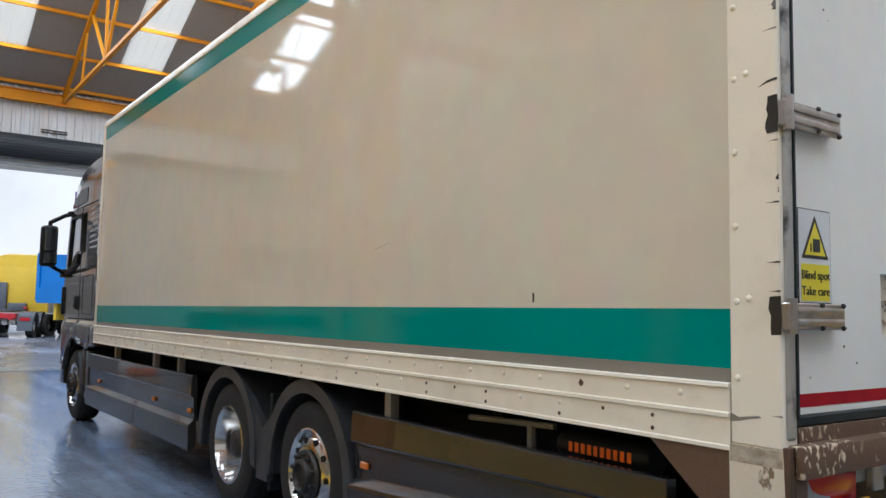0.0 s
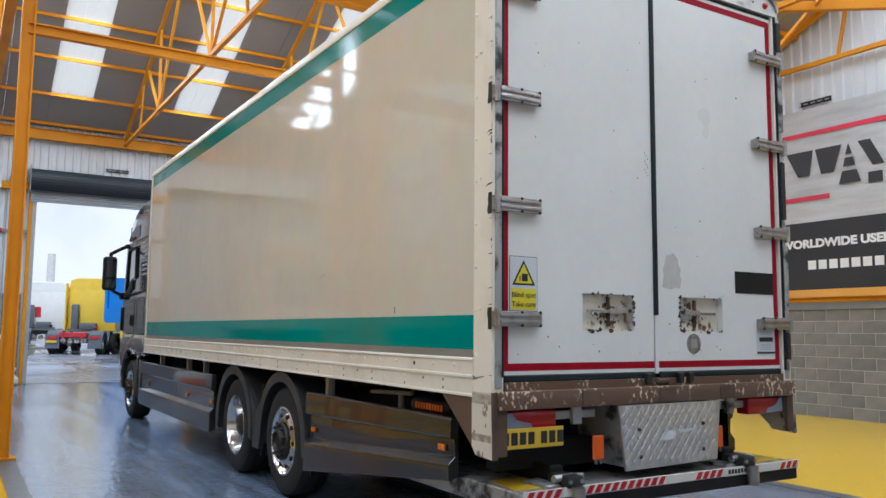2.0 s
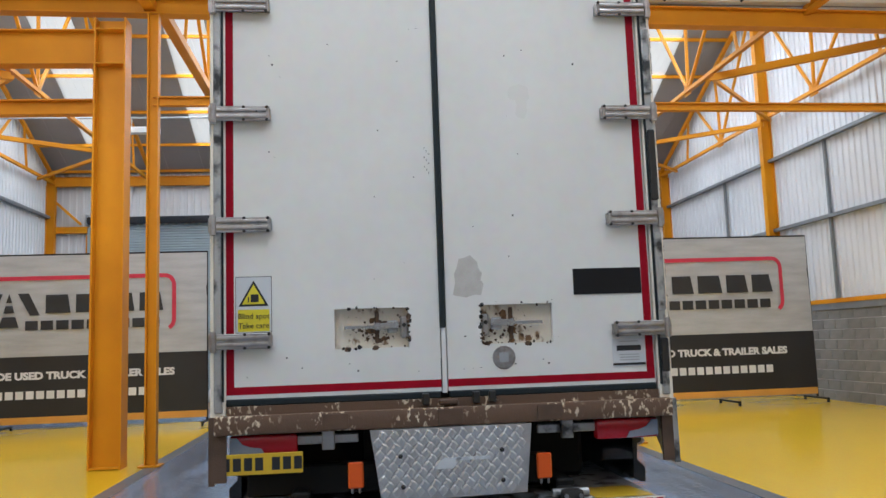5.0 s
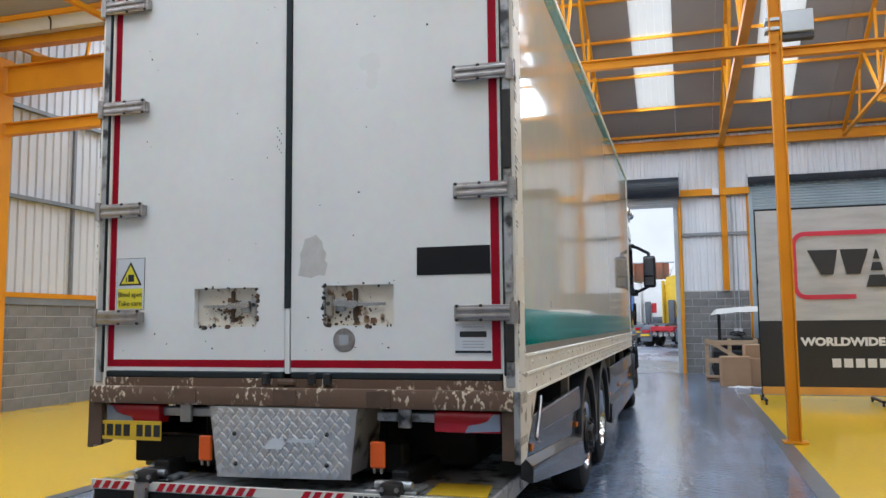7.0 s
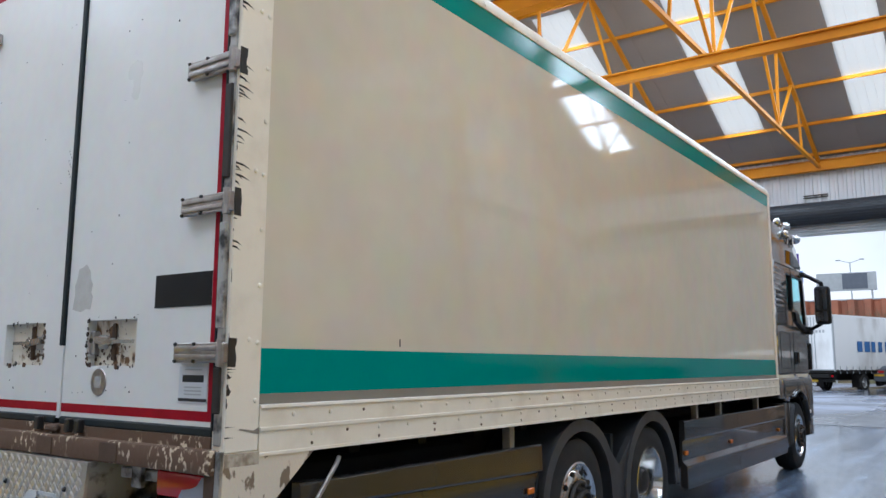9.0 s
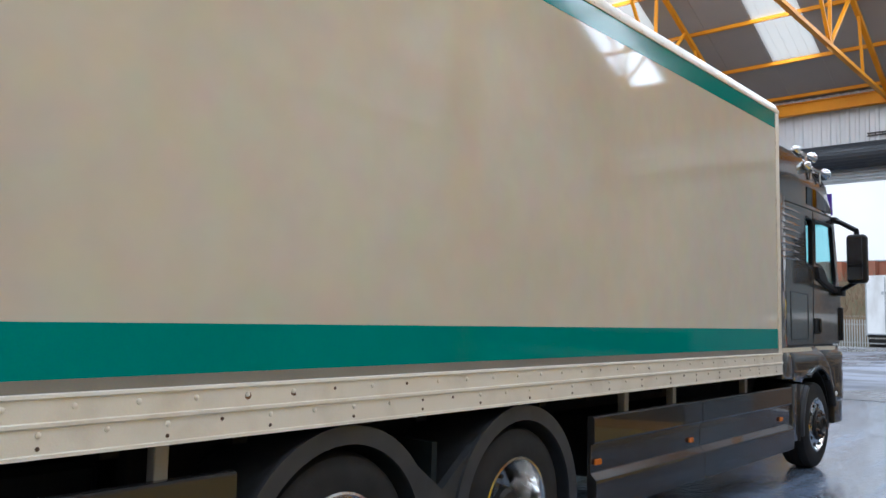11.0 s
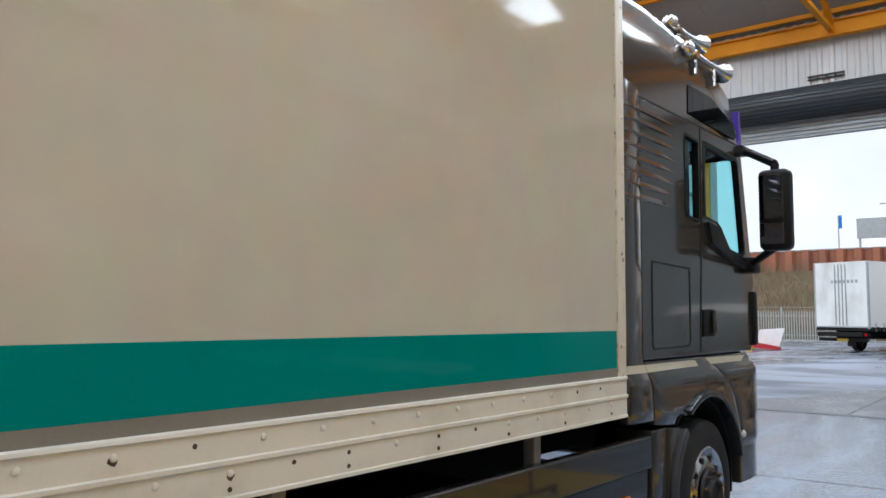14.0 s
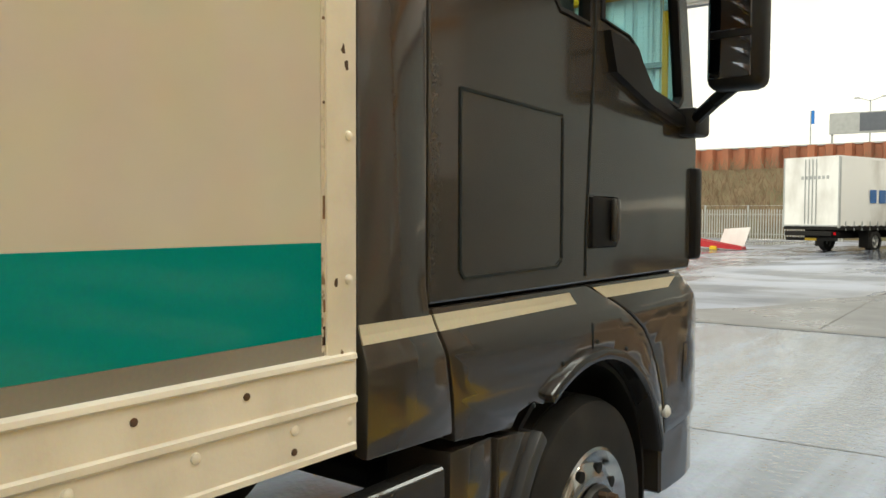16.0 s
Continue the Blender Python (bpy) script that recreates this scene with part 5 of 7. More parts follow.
def wheel(s, y, kind):
    xc = s * 1.075
    T = [(-0.145, 0.29), (-0.155, 0.36), (-0.15, 0.44), (-0.128, 0.495), (-0.09, 0.512), (-0.05, 0.513), (-0.05, 0.502), (-0.04, 0.502), (-0.04, 0.514), (0.04, 0.514), (0.04, 0.502), (0.05, 0.502),
         (0.05, 0.513), (0.09, 0.512), (0.128, 0.495), (0.15, 0.44), (0.155, 0.36), (0.145, 0.29)]
    T = [(h, 0.29 + (r - 0.29) * 0.835) for h, r in T]
    w = part("wheel", lathe(B(), T, (xc, y, HUB), "x", 48, (False, False)), TYRE, lorry, "black tyre on a polished alloy rim")
    if kind == "drive":
        part("inner_tyre", lathe(B(), T, (xc - s * 0.345, y, HUB), "x", 36, (False, False)), TYRE, w)
        R = [(0.148, 0.30), (0.15, 0.285), (0.12, 0.27), (-0.02, 0.255), (-0.07, 0.235), (-0.08, 0.13), (-0.02, 0.125), (0.05, 0.115), (0.055, 0.03)]
    else:
        R = [(0.146, 0.30), (0.152, 0.287), (0.135, 0.272), (0.112, 0.263), (0.106, 0.255), (0.118, 0.246), (0.136, 0.222), (0.147, 0.19), (0.150, 0.165), (0.150, 0.03)]
    part("rim", lathe(B(), [(s * h, r) for h, r in R], (xc, y, HUB), "x", 40, (False, True)), CHROME, w, "polished alloy rim")
    h0 = 0.155 if kind != "drive" else 0.05
    hb = [(0.0, 0.115), (0.03, 0.11), (0.05, 0.09), (0.06, 0.04), (0.06, 0.01)] if kind == "drive" else [(0.0, 0.168), (0.012, 0.166), (0.022, 0.158), (0.024, 0.112), (0.055, 0.10), (0.062, 0.085), (0.05, 0.075), (0.035, 0.07), (0.035, 0.01)]
    part("hub", lathe(B(), [(s * (h0 + h), r) for h, r in hb], (xc, y, HUB), "x", 24), HUBDARK, w, "dirty wheel hub")
    for k in range(10):
        a = k * math.tau / 10
        if kind != "drive":
            part("hand_hole", lathe(B(), [(s * -0.012, 0.020), (s * 0.006, 0.021)], (xc + s * 0.1375, y + 0.221 * math.cos(a), HUB + 0.221 * math.sin(a)), "x", 12), CHASSIS, w)
        r, hh = (0.137, h0 + 0.02) if kind != "drive" else (0.18, -0.075)
        part("wheel_nut", tube(B(), (xc + s * hh, y + r * math.cos(a + 0.3), HUB + r * math.sin(a + 0.3)), (xc + s * (hh + 0.032), y + r * math.cos(a + 0.3), HUB + r * math.sin(a + 0.3)), 0.017, 0.014, 6), HUBDARK if kind != "front" else RUST, w)
    return w


FAXLE = 10.47
for s in (-1, 1):
    wheel(s, 3.30, "tag")
    wheel(s, 4.70, "drive")
    wheel(s, FAXLE, "front")
for y in (3.30, 4.70, FAXLE):
    part("axle", tube(B(), (-0.95, y, HUB), (0.95, y, HUB), 0.07, n=12), CHASSIS, lorry)

# mudguards over the rear axles
for s in (-1, 1):
    for y in (3.30, 4.70):
        o, i = arc(y, HUB, 0.585, -4, 184, 24), arc(y, HUB, 0.56, -4, 184, 24)
        g = part("mudguard", prism(B(), [(y + 0.585, 0.36)] + o + [(y - 0.585, 0.36), (y - 0.56, 0.36)] + i[::-1] + [(y + 0.56, 0.36)], "x", min(s * 0.7, s * 1.245), max(s * 0.7, s * 1.245)), MUDGUARD, lorry, "grey plastic mudguard")
        o, i = arc(y, HUB, 0.608, 0, 180, 24), arc(y, HUB, 0.52, 0, 180, 24)
        part("mudguard_lip", prism(B(), [(y + 0.608, 0.38)] + o + [(y - 0.608, 0.38), (y - 0.54, 0.38)] + i[::-1] + [(y + 0.54, 0.38)], "x", min(s * 1.235, s * 1.258), max(s * 1.235, s * 1.258)), MUDGUARD, g)
    gap = arc(3.30, HUB, 0.60, 44, 2, 8) + [(3.905, 0.3), (4.095, 0.3)] + arc(4.70, HUB, 0.60, 178, 136, 8) + [(4.0, 0.66)]
    part("mudguard_bridge", prism(B(), gap, "x", min(s * 1.19, s * 1.24), max(s * 1.19, s * 1.24)), MUDGUARD, lorry, "grey plastic bridge between the mudguards", False)
    part("mudflap", box(B(), min(s * 0.72, s * 1.18), max(s * 0.72, s * 1.18), 3.98, 4.02, 0.22, 0.9), RUBBER, lorry, "black rubber mudflap")
    part("mudflap", box(B(), min(s * 0.72, s * 1.22), max(s * 0.72, s * 1.22), 2.64, 2.66, 0.25, 0.7), RUBBER, lorry)


# side guards
def side_guard(s, y0, y1, strip0, strip1, ledge0, ledge1, low0, low1, splits):
    """Faired guard: upper strip, flat face, sloping ledge, lower skirt; heights at y0 and y1."""
    n = len(splits) - 1
    g = None
    for k in range(n):
        a, b = splits[k] + 0.004, splits[k + 1] - 0.004
        f = lambda v0, v1, y: v0 + (v1 - v0) * (y - y0) / (y1 - y0)
        bm = B()
        ring = []
        for y in (a, b):
            le, lo = f(ledge0, ledge1, y), f(low0, low1, y)
            st = f(strip0, strip1, y)
            pts = [(1.19, 0.92), (1.236, 0.92), (1.246, 0.91), (1.25, st + 0.012), (1.242, st), (1.222, st - 0.006), (1.216, le + 0.035), (1.262, le - 0.01), (1.264, le - 0.03), (1.262, lo), (1.235, lo), (1.19, lo + 0.02)]
            ring.append([bm.verts.new((s * x, y, z)) for x, z in pts])
        m = len(ring[0])
        for i in range(m):
            bm.faces.new((ring[0][i], ring[0][(i + 1) % m], ring[1][(i + 1) % m], ring[1][i]))
        bm.faces.new(ring[0][::-1])
        bm.faces.new(ring[1])
        bmesh.ops.recalc_face_normals(bm, faces=bm.faces)
        bmesh.ops.bevel(bm, geom=[e for e in bm.edges], offset=0.003, segments=1, affect="EDGES", profile=0.5)
        g = part("side_guard", bm, GUARDPAINT, lorry, "dark grey painted side guard panel", False)
    return g


def marker(s, y, z, g):
    m = part("marker_light", box(B(), min(s * 1.222, s * 1.24), max(s * 1.222, s * 1.24), y - 0.04, y + 0.04, z - 0.02, z + 0.02, 0.006), AMBERLENS, lorry, "amber side marker lamp")
    return m


for s in (-1, 1):
    g = side_guard(s, 0.45, 2.72, 0.80, 0.735, 0.66, 0.51, 0.56, 0.28, [0.45, 2.72])
    g = side_guard(s, 5.54, 9.55, 0.735, 0.735, 0.505, 0.505, 0.28, 0.28, [5.54, 7.3, 9.55])
    for y, z in ((0.58, 0.735), (2.58, 0.625), (5.62, 0.61), (7.1 if s > 0 else 6.7, 0.61), (9.25 if s > 0 else 9.0, 0.605)):
        marker(s, y, z, g)
    for y in (2.4, 6.08, 6.87, 8.4):
        part("guard_bracket", box(B(), min(s * 1.14, s * 1.2), max(s * 1.14, s * 1.2), y - 0.03, y + 0.03, 0.85, 1.06, 0.004), GREYSTRIP, lorry, "", False)
lever = B()
pipe(lever, [(1.272, 0.68, 1.02), (1.275, 0.66, 0.99), (1.275, 0.50, 0.80), (1.275, 0.58, 0.775)], 0.011)
part("stay_rod", lever, STAINLESS, lorry, "bent steel stay rod")

# ---- cab ----
def rounded(bm, r):
    """Rounds the sharp edges of a panel."""
    sharp = [e for e in bm.edges if len(e.link_faces) == 2 and e.calc_face_angle(0) > 1.0]
    bmesh.ops.bevel(bm, geom=sharp, offset=r, segments=2, affect="EDGES", profile=0.5, clamp_overlap=True)
    return bm


def sheet(pts):
    """One pane of glass, a single sheet."""
    bm = B()
    bm.faces.new([bm.verts.new(p) for p in pts])
    return bm


def swell(bm, s):
    """Cuts a lower cab panel into bands and draws it out over the shoulder, in towards the front corner."""
    for z in (1.32, 1.30, 1.27, 1.24, 1.21, 1.15, 1.08):
        bmesh.ops.bisect_plane(bm, geom=bm.verts[:] + bm.edges[:] + bm.faces[:], plane_co=(0, 0, z), plane_no=(0, 0, 1))
    for y in (11.1, 11.2, 11.3, 11.38, 11.45, 11.5):
        bmesh.ops.bisect_plane(bm, geom=bm.verts[:] + bm.edges[:] + bm.faces[:], plane_co=(0, y, 0), plane_no=(0, 1, 0))
    for v in bm.verts:
        f = max(0.0, min(1.0, (1.335 - v.co.z) / 0.13))
        out = 0.034 * f * f * (3 - 2 * f) - 0.04 * max(0.0, 1.1 - v.co.z) * (v.co.z > 0.95)
        v.co.x += s * (out - 0.55 * max(0.0, v.co.y - 11.28) ** 2)
    bmesh.ops.recalc_face_normals(bm, faces=bm.faces)
    return bm


EDGE = [(10.405, 1.338), (10.50, 1.31), (10.60, 1.265), (10.73, 1.20), (10.84, 1.14), (10.93, 1.05), (10.99, 0.97), (11.03, 0.86), (11.055, 0.76), (11.07, 0.67)]
CW = 1.22
cab = part("cab_body", box(B(), -1.18, 1.18, 9.5, 9.54, 1.0, 2.9), DARKPAINT, lorry, "dark bronze-grey sleeper cab")
part("cab_floor", box(B(), -1.18, 1.18, 9.54, 11.3, 1.3, 1.36), CHASSIS, cab, "", False)
part("cab_roof_lining", box(B(), -1.15, 1.15, 9.54, 11.25, 2.9, 2.93), WHITEPLASTIC, cab, "", False)
part("dashboard", box(B(), -1.1, 1.1, 11.05, 11.35, 1.6, 2.02, 0.05, 2), BLACKPLASTIC, cab)
for x in (-0.65, 0.65):
    part("cab_seat", box(B(), x - 0.25, x + 0.25, 10.25, 10.42, 1.5, 2.3, 0.06, 2), MUDGUARD, cab, "grey cab seat back")
    part("cab_seat", box(B(), x - 0.25, x + 0.25, 10.42, 10.85, 1.45, 1.65, 0.05, 2), MUDGUARD, cab)
# front, windscreen and bumper
part("front_panel", prism(B(), [(11.40, 1.36), (11.47, 1.36), (11.52, 1.9), (11.48, 2.06), (11.42, 2.06)], "x", -1.14, 1.14), DARKPAINT, cab, "", False)
part("windscreen", sheet([(-1.14, 11.47, 2.07), (1.14, 11.47, 2.07), (1.14, 11.29, 2.86), (-1.14, 11.29, 2.86)]), CABGLASS, cab, "tinted windscreen", False)
part("front_bumper", box(B(), -1.16, 1.16, 11.3, 11.54, 0.42, 1.35, 0.06, 3), DARKPAINT, cab, "dark front bumper")
hole1 = [(10.17, 2.27), (10.2, 2.245), (10.42, 2.235), (10.42, 2.785), (10.2, 2.80), (10.17, 2.78)]
hole2 = [(10.505, 2.28), (10.74, 2.26), (10.83, 2.22), (10.93, 2.11), (10.98, 2.08), (11.28, 2.045), (11.33, 2.09), (11.205, 2.755), (11.16, 2.785), (10.505, 2.80)]
for s in (-1, 1):
    xs = (min(s * (CW - 0.05), s * CW), max(s * (CW - 0.05), s * CW))
    outer = [(9.505, 1.347), (11.43, 1.347), (11.49, 1.45), (11.51, 1.9), (11.46, 2.08), (11.30, 2.80), (11.24, 2.885), (9.505, 2.885)]
    side = part("cab_side", rounded(panel(B(), outer, [hole1, hole2], "x", *xs), 0.008), DARKPAINT, lorry, "dark bronze-grey cab side with door", False)
    for hole in (hole1, hole2):
        cx, cy = sum(p[0] for p in hole) / len(hole), sum(p[1] for p in hole) / len(hole)
        big = [(cx + (p[0] - cx) * 1.0, cy + (p[1] - cy) * 1.0) for p in hole]
        small = [(cx + (p[0] - cx) * 0.94, cy + (p[1] - cy) * 0.95) for p in hole]
        wfr = part("window_frame", panel(B(), big, [small], "x", s * (CW - 0.035), s * (CW + 0.004)), BLACKPLASTIC, side, "black window seal", False)
        gl = part("window_pane", sheet([(s * (CW - 0.025), y, z) for y, z in small]), CABGLASS, side, "tinted side glass", False)
        gl.visible_shadow = False
    blind = B()
    for k in range(22):
        box(blind, min(s * (CW - 0.075), s * (CW - 0.07)), max(s * (CW - 0.075), s * (CW - 0.07)), 10.17, 10.43, 2.25 + k * 0.025, 2.273 + k * 0.025)
    part("window_blind", blind, MUDGUARD, side, "dark slatted blind", False)
    xe = (min(s * CW, s * (CW + 0.003)), max(s * CW, s * (CW + 0.003)))
    # shut lines
    def line(y0, z0, y1, z1):
        part("shut_line", bar(B(), (s * (CW + 0.0005), y0, z0), (s * (CW + 0.0005), y1, z1), 0.008), RUBBER, side, "", False)
    line(10.455, 2.88, 10.455, 2.2)
    line(10.455, 2.2, 10.40, 1.5)
    line(10.40, 1.5, 10.40, 1.37)
    for a, b in (((9.645, 1.925), (10.22, 1.91)), ((10.225, 1.90), (10.225, 1.44)), ((10.22, 1.432), (10.19, 1.414)), ((10.19, 1.413), (9.665, 1.408)), ((9.665, 1.408), (9.645, 1.43)), ((9.645, 1.43), (9.645, 1.925))):
        line(*a, *b)
    # louvre ribs behind the window
    for k in range(8):
        z, ye = 2.28 + k * 0.075, 10.13 - 0.01 * (7 - k)
        rb = B()
        v = [rb.verts.new((s * x, y, zz)) for x, y, zz in ((1.215, 9.245, z + 0.05), (1.231, 9.262, z + 0.002), (1.215, 9.245, z - 0.012), (1.215, 9.8, z + 0.045), (1.2275, 9.8, z), (1.215, 9.8, z - 0.012), (1.217, ye, z + 0.004))]
        for f in ((0, 1, 4, 3), (1, 2, 5, 4), (0, 3, 5, 2), (0, 2, 1), (3, 4, 6), (4, 5, 6), (5, 3, 6)):
            rb.faces.new([v[q] for q in f])
        bmesh.ops.recalc_face_normals(rb, faces=rb.faces)
        part("side_rib", rb, DARKPAINT, side, "", False)
    part("door_handle", box(B(), min(s * CW, s * (CW + 0.012)), max(s * CW, s * (CW + 0.012)), 10.43, 10.64, 1.465, 1.65, 0.012, 2), BLACKPLASTIC, side, "black door handle")
    part("handle_grip", box(B(), min(s * (CW + 0.012), s * (CW + 0.04)), max(s * (CW + 0.012), s * (CW + 0.04)), 10.57, 10.615, 1.485, 1.645, 0.012, 2), DARKPAINT, side, "glossy dark bronze grip")
    # side fairing between cab and body
    fp = [(9.23, 1.01), (9.572, 1.0), (9.557, 1.1), (9.535, 1.22), (9.505, 1.34), (9.493, 1.40), (9.493, 2.93), (9.23, 2.97)]
    fair = part("side_fairing", swell(rounded(prism(B(), fp, "x", min(s * 1.17, s * 1.226), max(s * 1.17, s * 1.226)), 0.01), s), DARKPAINT, lorry, "dark side fairing panel behind the cab")
    # wing behind the door's curved edge, with the arch cut out, and the door's lower skin before it
    wing_out = [(9.517, 1.338), (9.547, 1.22), (9.569, 1.1), (9.584, 0.975), (9.875, 0.95), (9.905, 0.99), (10.0, 1.008)] + arc(10.40, 0.47, 0.622, 124, 17, 24) + [(11.045, 0.66)] + [(y - 0.004, z) for y, z in EDGE[::-1]]
    wing = part("wing", swell(rounded(panel(B(), wing_out, [], "x", s * 1.16, s * 1.224), 0.008), s), DARKPAINT, lorry, "dark wing panel over the front wheel")
    skin_out = [(y + 0.005, z) for y, z in EDGE] + [(11.09, 0.668), (11.47, 0.69), (11.535, 0.72), (11.54, 1.07), (11.51, 1.2), (11.40, 1.285), (11.30, 1.338)]
    skin = part("door_skirt", swell(rounded(panel(B(), skin_out, [], "x", s * 1.12, s * 1.224), 0.008), s), DARKPAINT, lorry, "dark lower skin of the cab door")
    part("skirt_pocket", swell(prism(B(), [(11.27, 0.86), (11.45, 0.885), (11.45, 1.03), (11.29, 1.03)], "x", s * 1.2, s * 1.2255), s), GUARDPAINT, skin, "shallow pressed recess")
    # black sheets added behind the panel gaps, standing in for their shade
    part("gap_shade_sheet", prism(B(), [(9.49, 1.05), (9.62, 1.05), (9.62, 1.36), (9.49, 1.36)], "x", s * 1.14, s * 1.18), RUBBER, wing, "", False)
    part("gap_shade_sheet", prism(B(), [(10.36, 1.338), (10.95, 0.9), (11.03, 0.7), (11.14, 0.7), (10.75, 1.338)], "x", s * 1.14, s * 1.18), RUBBER, wing, "", False)
    o, i = arc(10.40, 0.47, 0.648, 122, 14, 26), arc(10.40, 0.47, 0.606, 122, 14, 26)
    part("arch_trim", rounded(prism(B(), o + i[::-1], "x", s * 1.14, s * 1.285), 0.012), GUARDPAINT, wing, "glossy dark wheel arch trim")
    part("arch_liner", prism(B(), arc(10.40, 0.47, 0.604, -10, 165, 20) + arc(10.40, 0.47, 0.585, 165, -10, 20), "x", min(s * 0.7, s * 1.2), max(s * 0.7, s * 1.2)), CHASSIS, wing)
    for a in (128, 110, 88, 66, 45):
        part("trim_screw", lathe(B(), [(0, 0.009), (s * 0.004, 0.007), (s * 0.006, 0.002)], (s * 1.258, 10.40 + 0.672 * math.cos(radians(a)), 0.47 + 0.672 * math.sin(radians(a))), "x", 8), RUBBER, wing)
    part("shut_line", bar(B(), (s * 1.2592, 10.385, 1.21), (s * 1.2592, 10.39, 1.12), 0.004), RUBBER, wing, "", False)
    part("cab_stripe", swell(prism(B(), [(9.53, 1.278), (10.305, 1.282), (10.275, 1.322), (9.522, 1.322)], "x", s * 1.22, s * 1.2255), s), STRIPTAPE, wing, "cream stripe on the wing", False)
    part("cab_stripe", swell(prism(B(), [(9.234, 1.279), (9.518, 1.279), (9.508, 1.322), (9.234, 1.325)], "x", s * 1.22, s * 1.2275), s), STRIPTAPE, fair, "", False)
    part("cab_stripe", swell(prism(B(), [(10.54, 1.285), (11.14, 1.282), (11.25, 1.322), (10.455, 1.328)], "x", s * 1.22, s * 1.2255), s), STRIPTAPE, skin, "", False)
    part("repeater_lamp", lathe(B(), [(0, 0.03), (s * 0.02, 0.026), (s * 0.03, 0.012)], (s * 1.245, 11.085, 0.765), "x", 14), WHITEPLASTIC, skin, "clear round repeater lamp")
    part("step_panel", box(B(), min(s * 1.0, s * 1.236), max(s * 1.0, s * 1.236), 9.585, 9.80, 0.34, 0.945, 0.015, 2), DARKPAINT, lorry, "dark panel behind the front wheel")
    flap = [(9.805, 0.935), (9.93, 0.928)] + arc(FAXLE, HUB, 0.66, 135, 190, 8) + [(9.805, 0.34)]
    part("step_panel", rounded(prism(B(), flap, "x", min(s * 1.0, s * 1.246), max(s * 1.0, s * 1.246)), 0.012), DARKPAINT, lorry)
    flare = arc(FAXLE, HUB, 0.655, 134, 186, 10) + arc(FAXLE, HUB, 0.60, 186, 134, 10)
    part("guard_lip", rounded(prism(B(), flare, "x", min(s * 0.9, s * 1.275), max(s * 0.9, s * 1.275)), 0.01), MUDGUARD, lorry, "black flared edge behind the front wheel")
    part("bumper_corner", swell(prism(B(), [(11.12, 0.42), (11.50, 0.42), (11.53, 0.5), (11.53, 0.68), (11.12, 0.66)], "x", s * 1.0, s * 1.21), s), DARKPAINT, lorry, "dark bumper corner with a step")
    part("step_tread", box(B(), min(s * 1.0, s * 1.2), max(s * 1.0, s * 1.2), 11.15, 11.45, 0.40, 0.42), HUBDARK, lorry, "worn tread of the cab step", False)
    part("cab_step", box(B(), min(s * 1.02, s * 1.25), max(s * 1.02, s * 1.25), 11.05, 11.13, 0.42, 0.72, 0.01), DARKPAINT, wing)
    part("corner_deflector", box(B(), min(s * 1.19, s * 1.25), max(s * 1.19, s * 1.25), 11.44, 11.52, 1.385, 1.80, 0.02, 2), BLACKPLASTIC, lorry, "black corner air deflector")
    # mirror
    mh = part("mirror", box(B(), min(s * 1.42, s * 1.64), max(s * 1.42, s * 1.64), 11.0, 11.15, 2.07, 2.65, 0.045, 3), BLACKPLASTIC, lorry, "black door mirror housing on arms")
    part("mirror_glass", box(B(), min(s * 1.44, s * 1.60), max(s * 1.44, s * 1.60), 10.992, 11.0, 2.29, 2.61, 0.004), MIRRORGLASS, mh, "mirror glass")
    part("mirror_glass", box(B(), min(s * 1.44, s * 1.60), max(s * 1.44, s * 1.60), 10.992, 11.0, 2.11, 2.265, 0.004), MIRRORGLASS, mh)
    arms, low_arm = B(), B()
    pipe(arms, [(s * 1.17, 11.36, 2.87), (s * 1.30, 11.25, 2.83), (s * 1.52, 11.1, 2.70), (s * 1.52, 11.1, 2.62)], 0.03, 10)
    pipe(low_arm, [(s * 1.2, 11.40, 1.98), (s * 1.28, 11.32, 2.0), (s * 1.42, 11.15, 2.05), (s * 1.52, 11.09, 2.1)], 0.028, 10)
    box(low_arm, min(s * 1.17, s * 1.3), max(s * 1.17, s * 1.3), 11.28, 11.46, 1.93, 2.05, 0.02, 2)
    box(arms, min(s * 1.14, s * 1.26), max(s * 1.14, s * 1.26), 11.22, 11.40, 2.83, 2.90, 0.02, 2)
    part("mirror_arm", arms, BLACKPLASTIC, mh)
    part("mirror_arm", low_arm, BLACKPLASTIC, mh)
    part("door_sill_trim", prism(B(), [(10.52, 2.24), (10.75, 2.22), (10.93, 2.08), (11.3, 2.0), (11.4, 1.99), (11.38, 1.95), (10.9, 2.02), (10.74, 2.06), (10.58, 2.1)], "x", min(s * CW, s * (CW + 0.03)), max(s * CW, s * (CW + 0.03))), BLACKPLASTIC, side, "black sill trim under the door window")
# high roof, lofted from cross-sections
bm = B()
rings = []
for y, zt, hw in ((9.30, 3.56, 1.2), (9.7, 3.57, 1.205), (10.3, 3.55, 1.205), (10.8, 3.5, 1.2), (11.2, 3.39, 1.18), (11.42, 3.2, 1.15), (11.56, 2.98, 1.1)):
    half = [(hw, 2.89), (hw - 0.004, 2.94 + (zt - 2.94) * 0.4), (hw - 0.018, zt - 0.13), (hw - 0.05, zt - 0.06), (hw - 0.12, zt - 0.018), (hw - 0.55, zt)]
    rings.append([bm.verts.new((x, y, z)) for x, z in half] + [bm.verts.new((-x, y, z)) for x, z in half[::-1]])
for p, q in zip(rings, rings[1:]):
    for k in range(len(p) - 1):
        bm.faces.new((p[k], p[k + 1], q[k + 1], q[k]))
bm.faces.new(rings[0])
bm.faces.new(rings[-1][::-1])
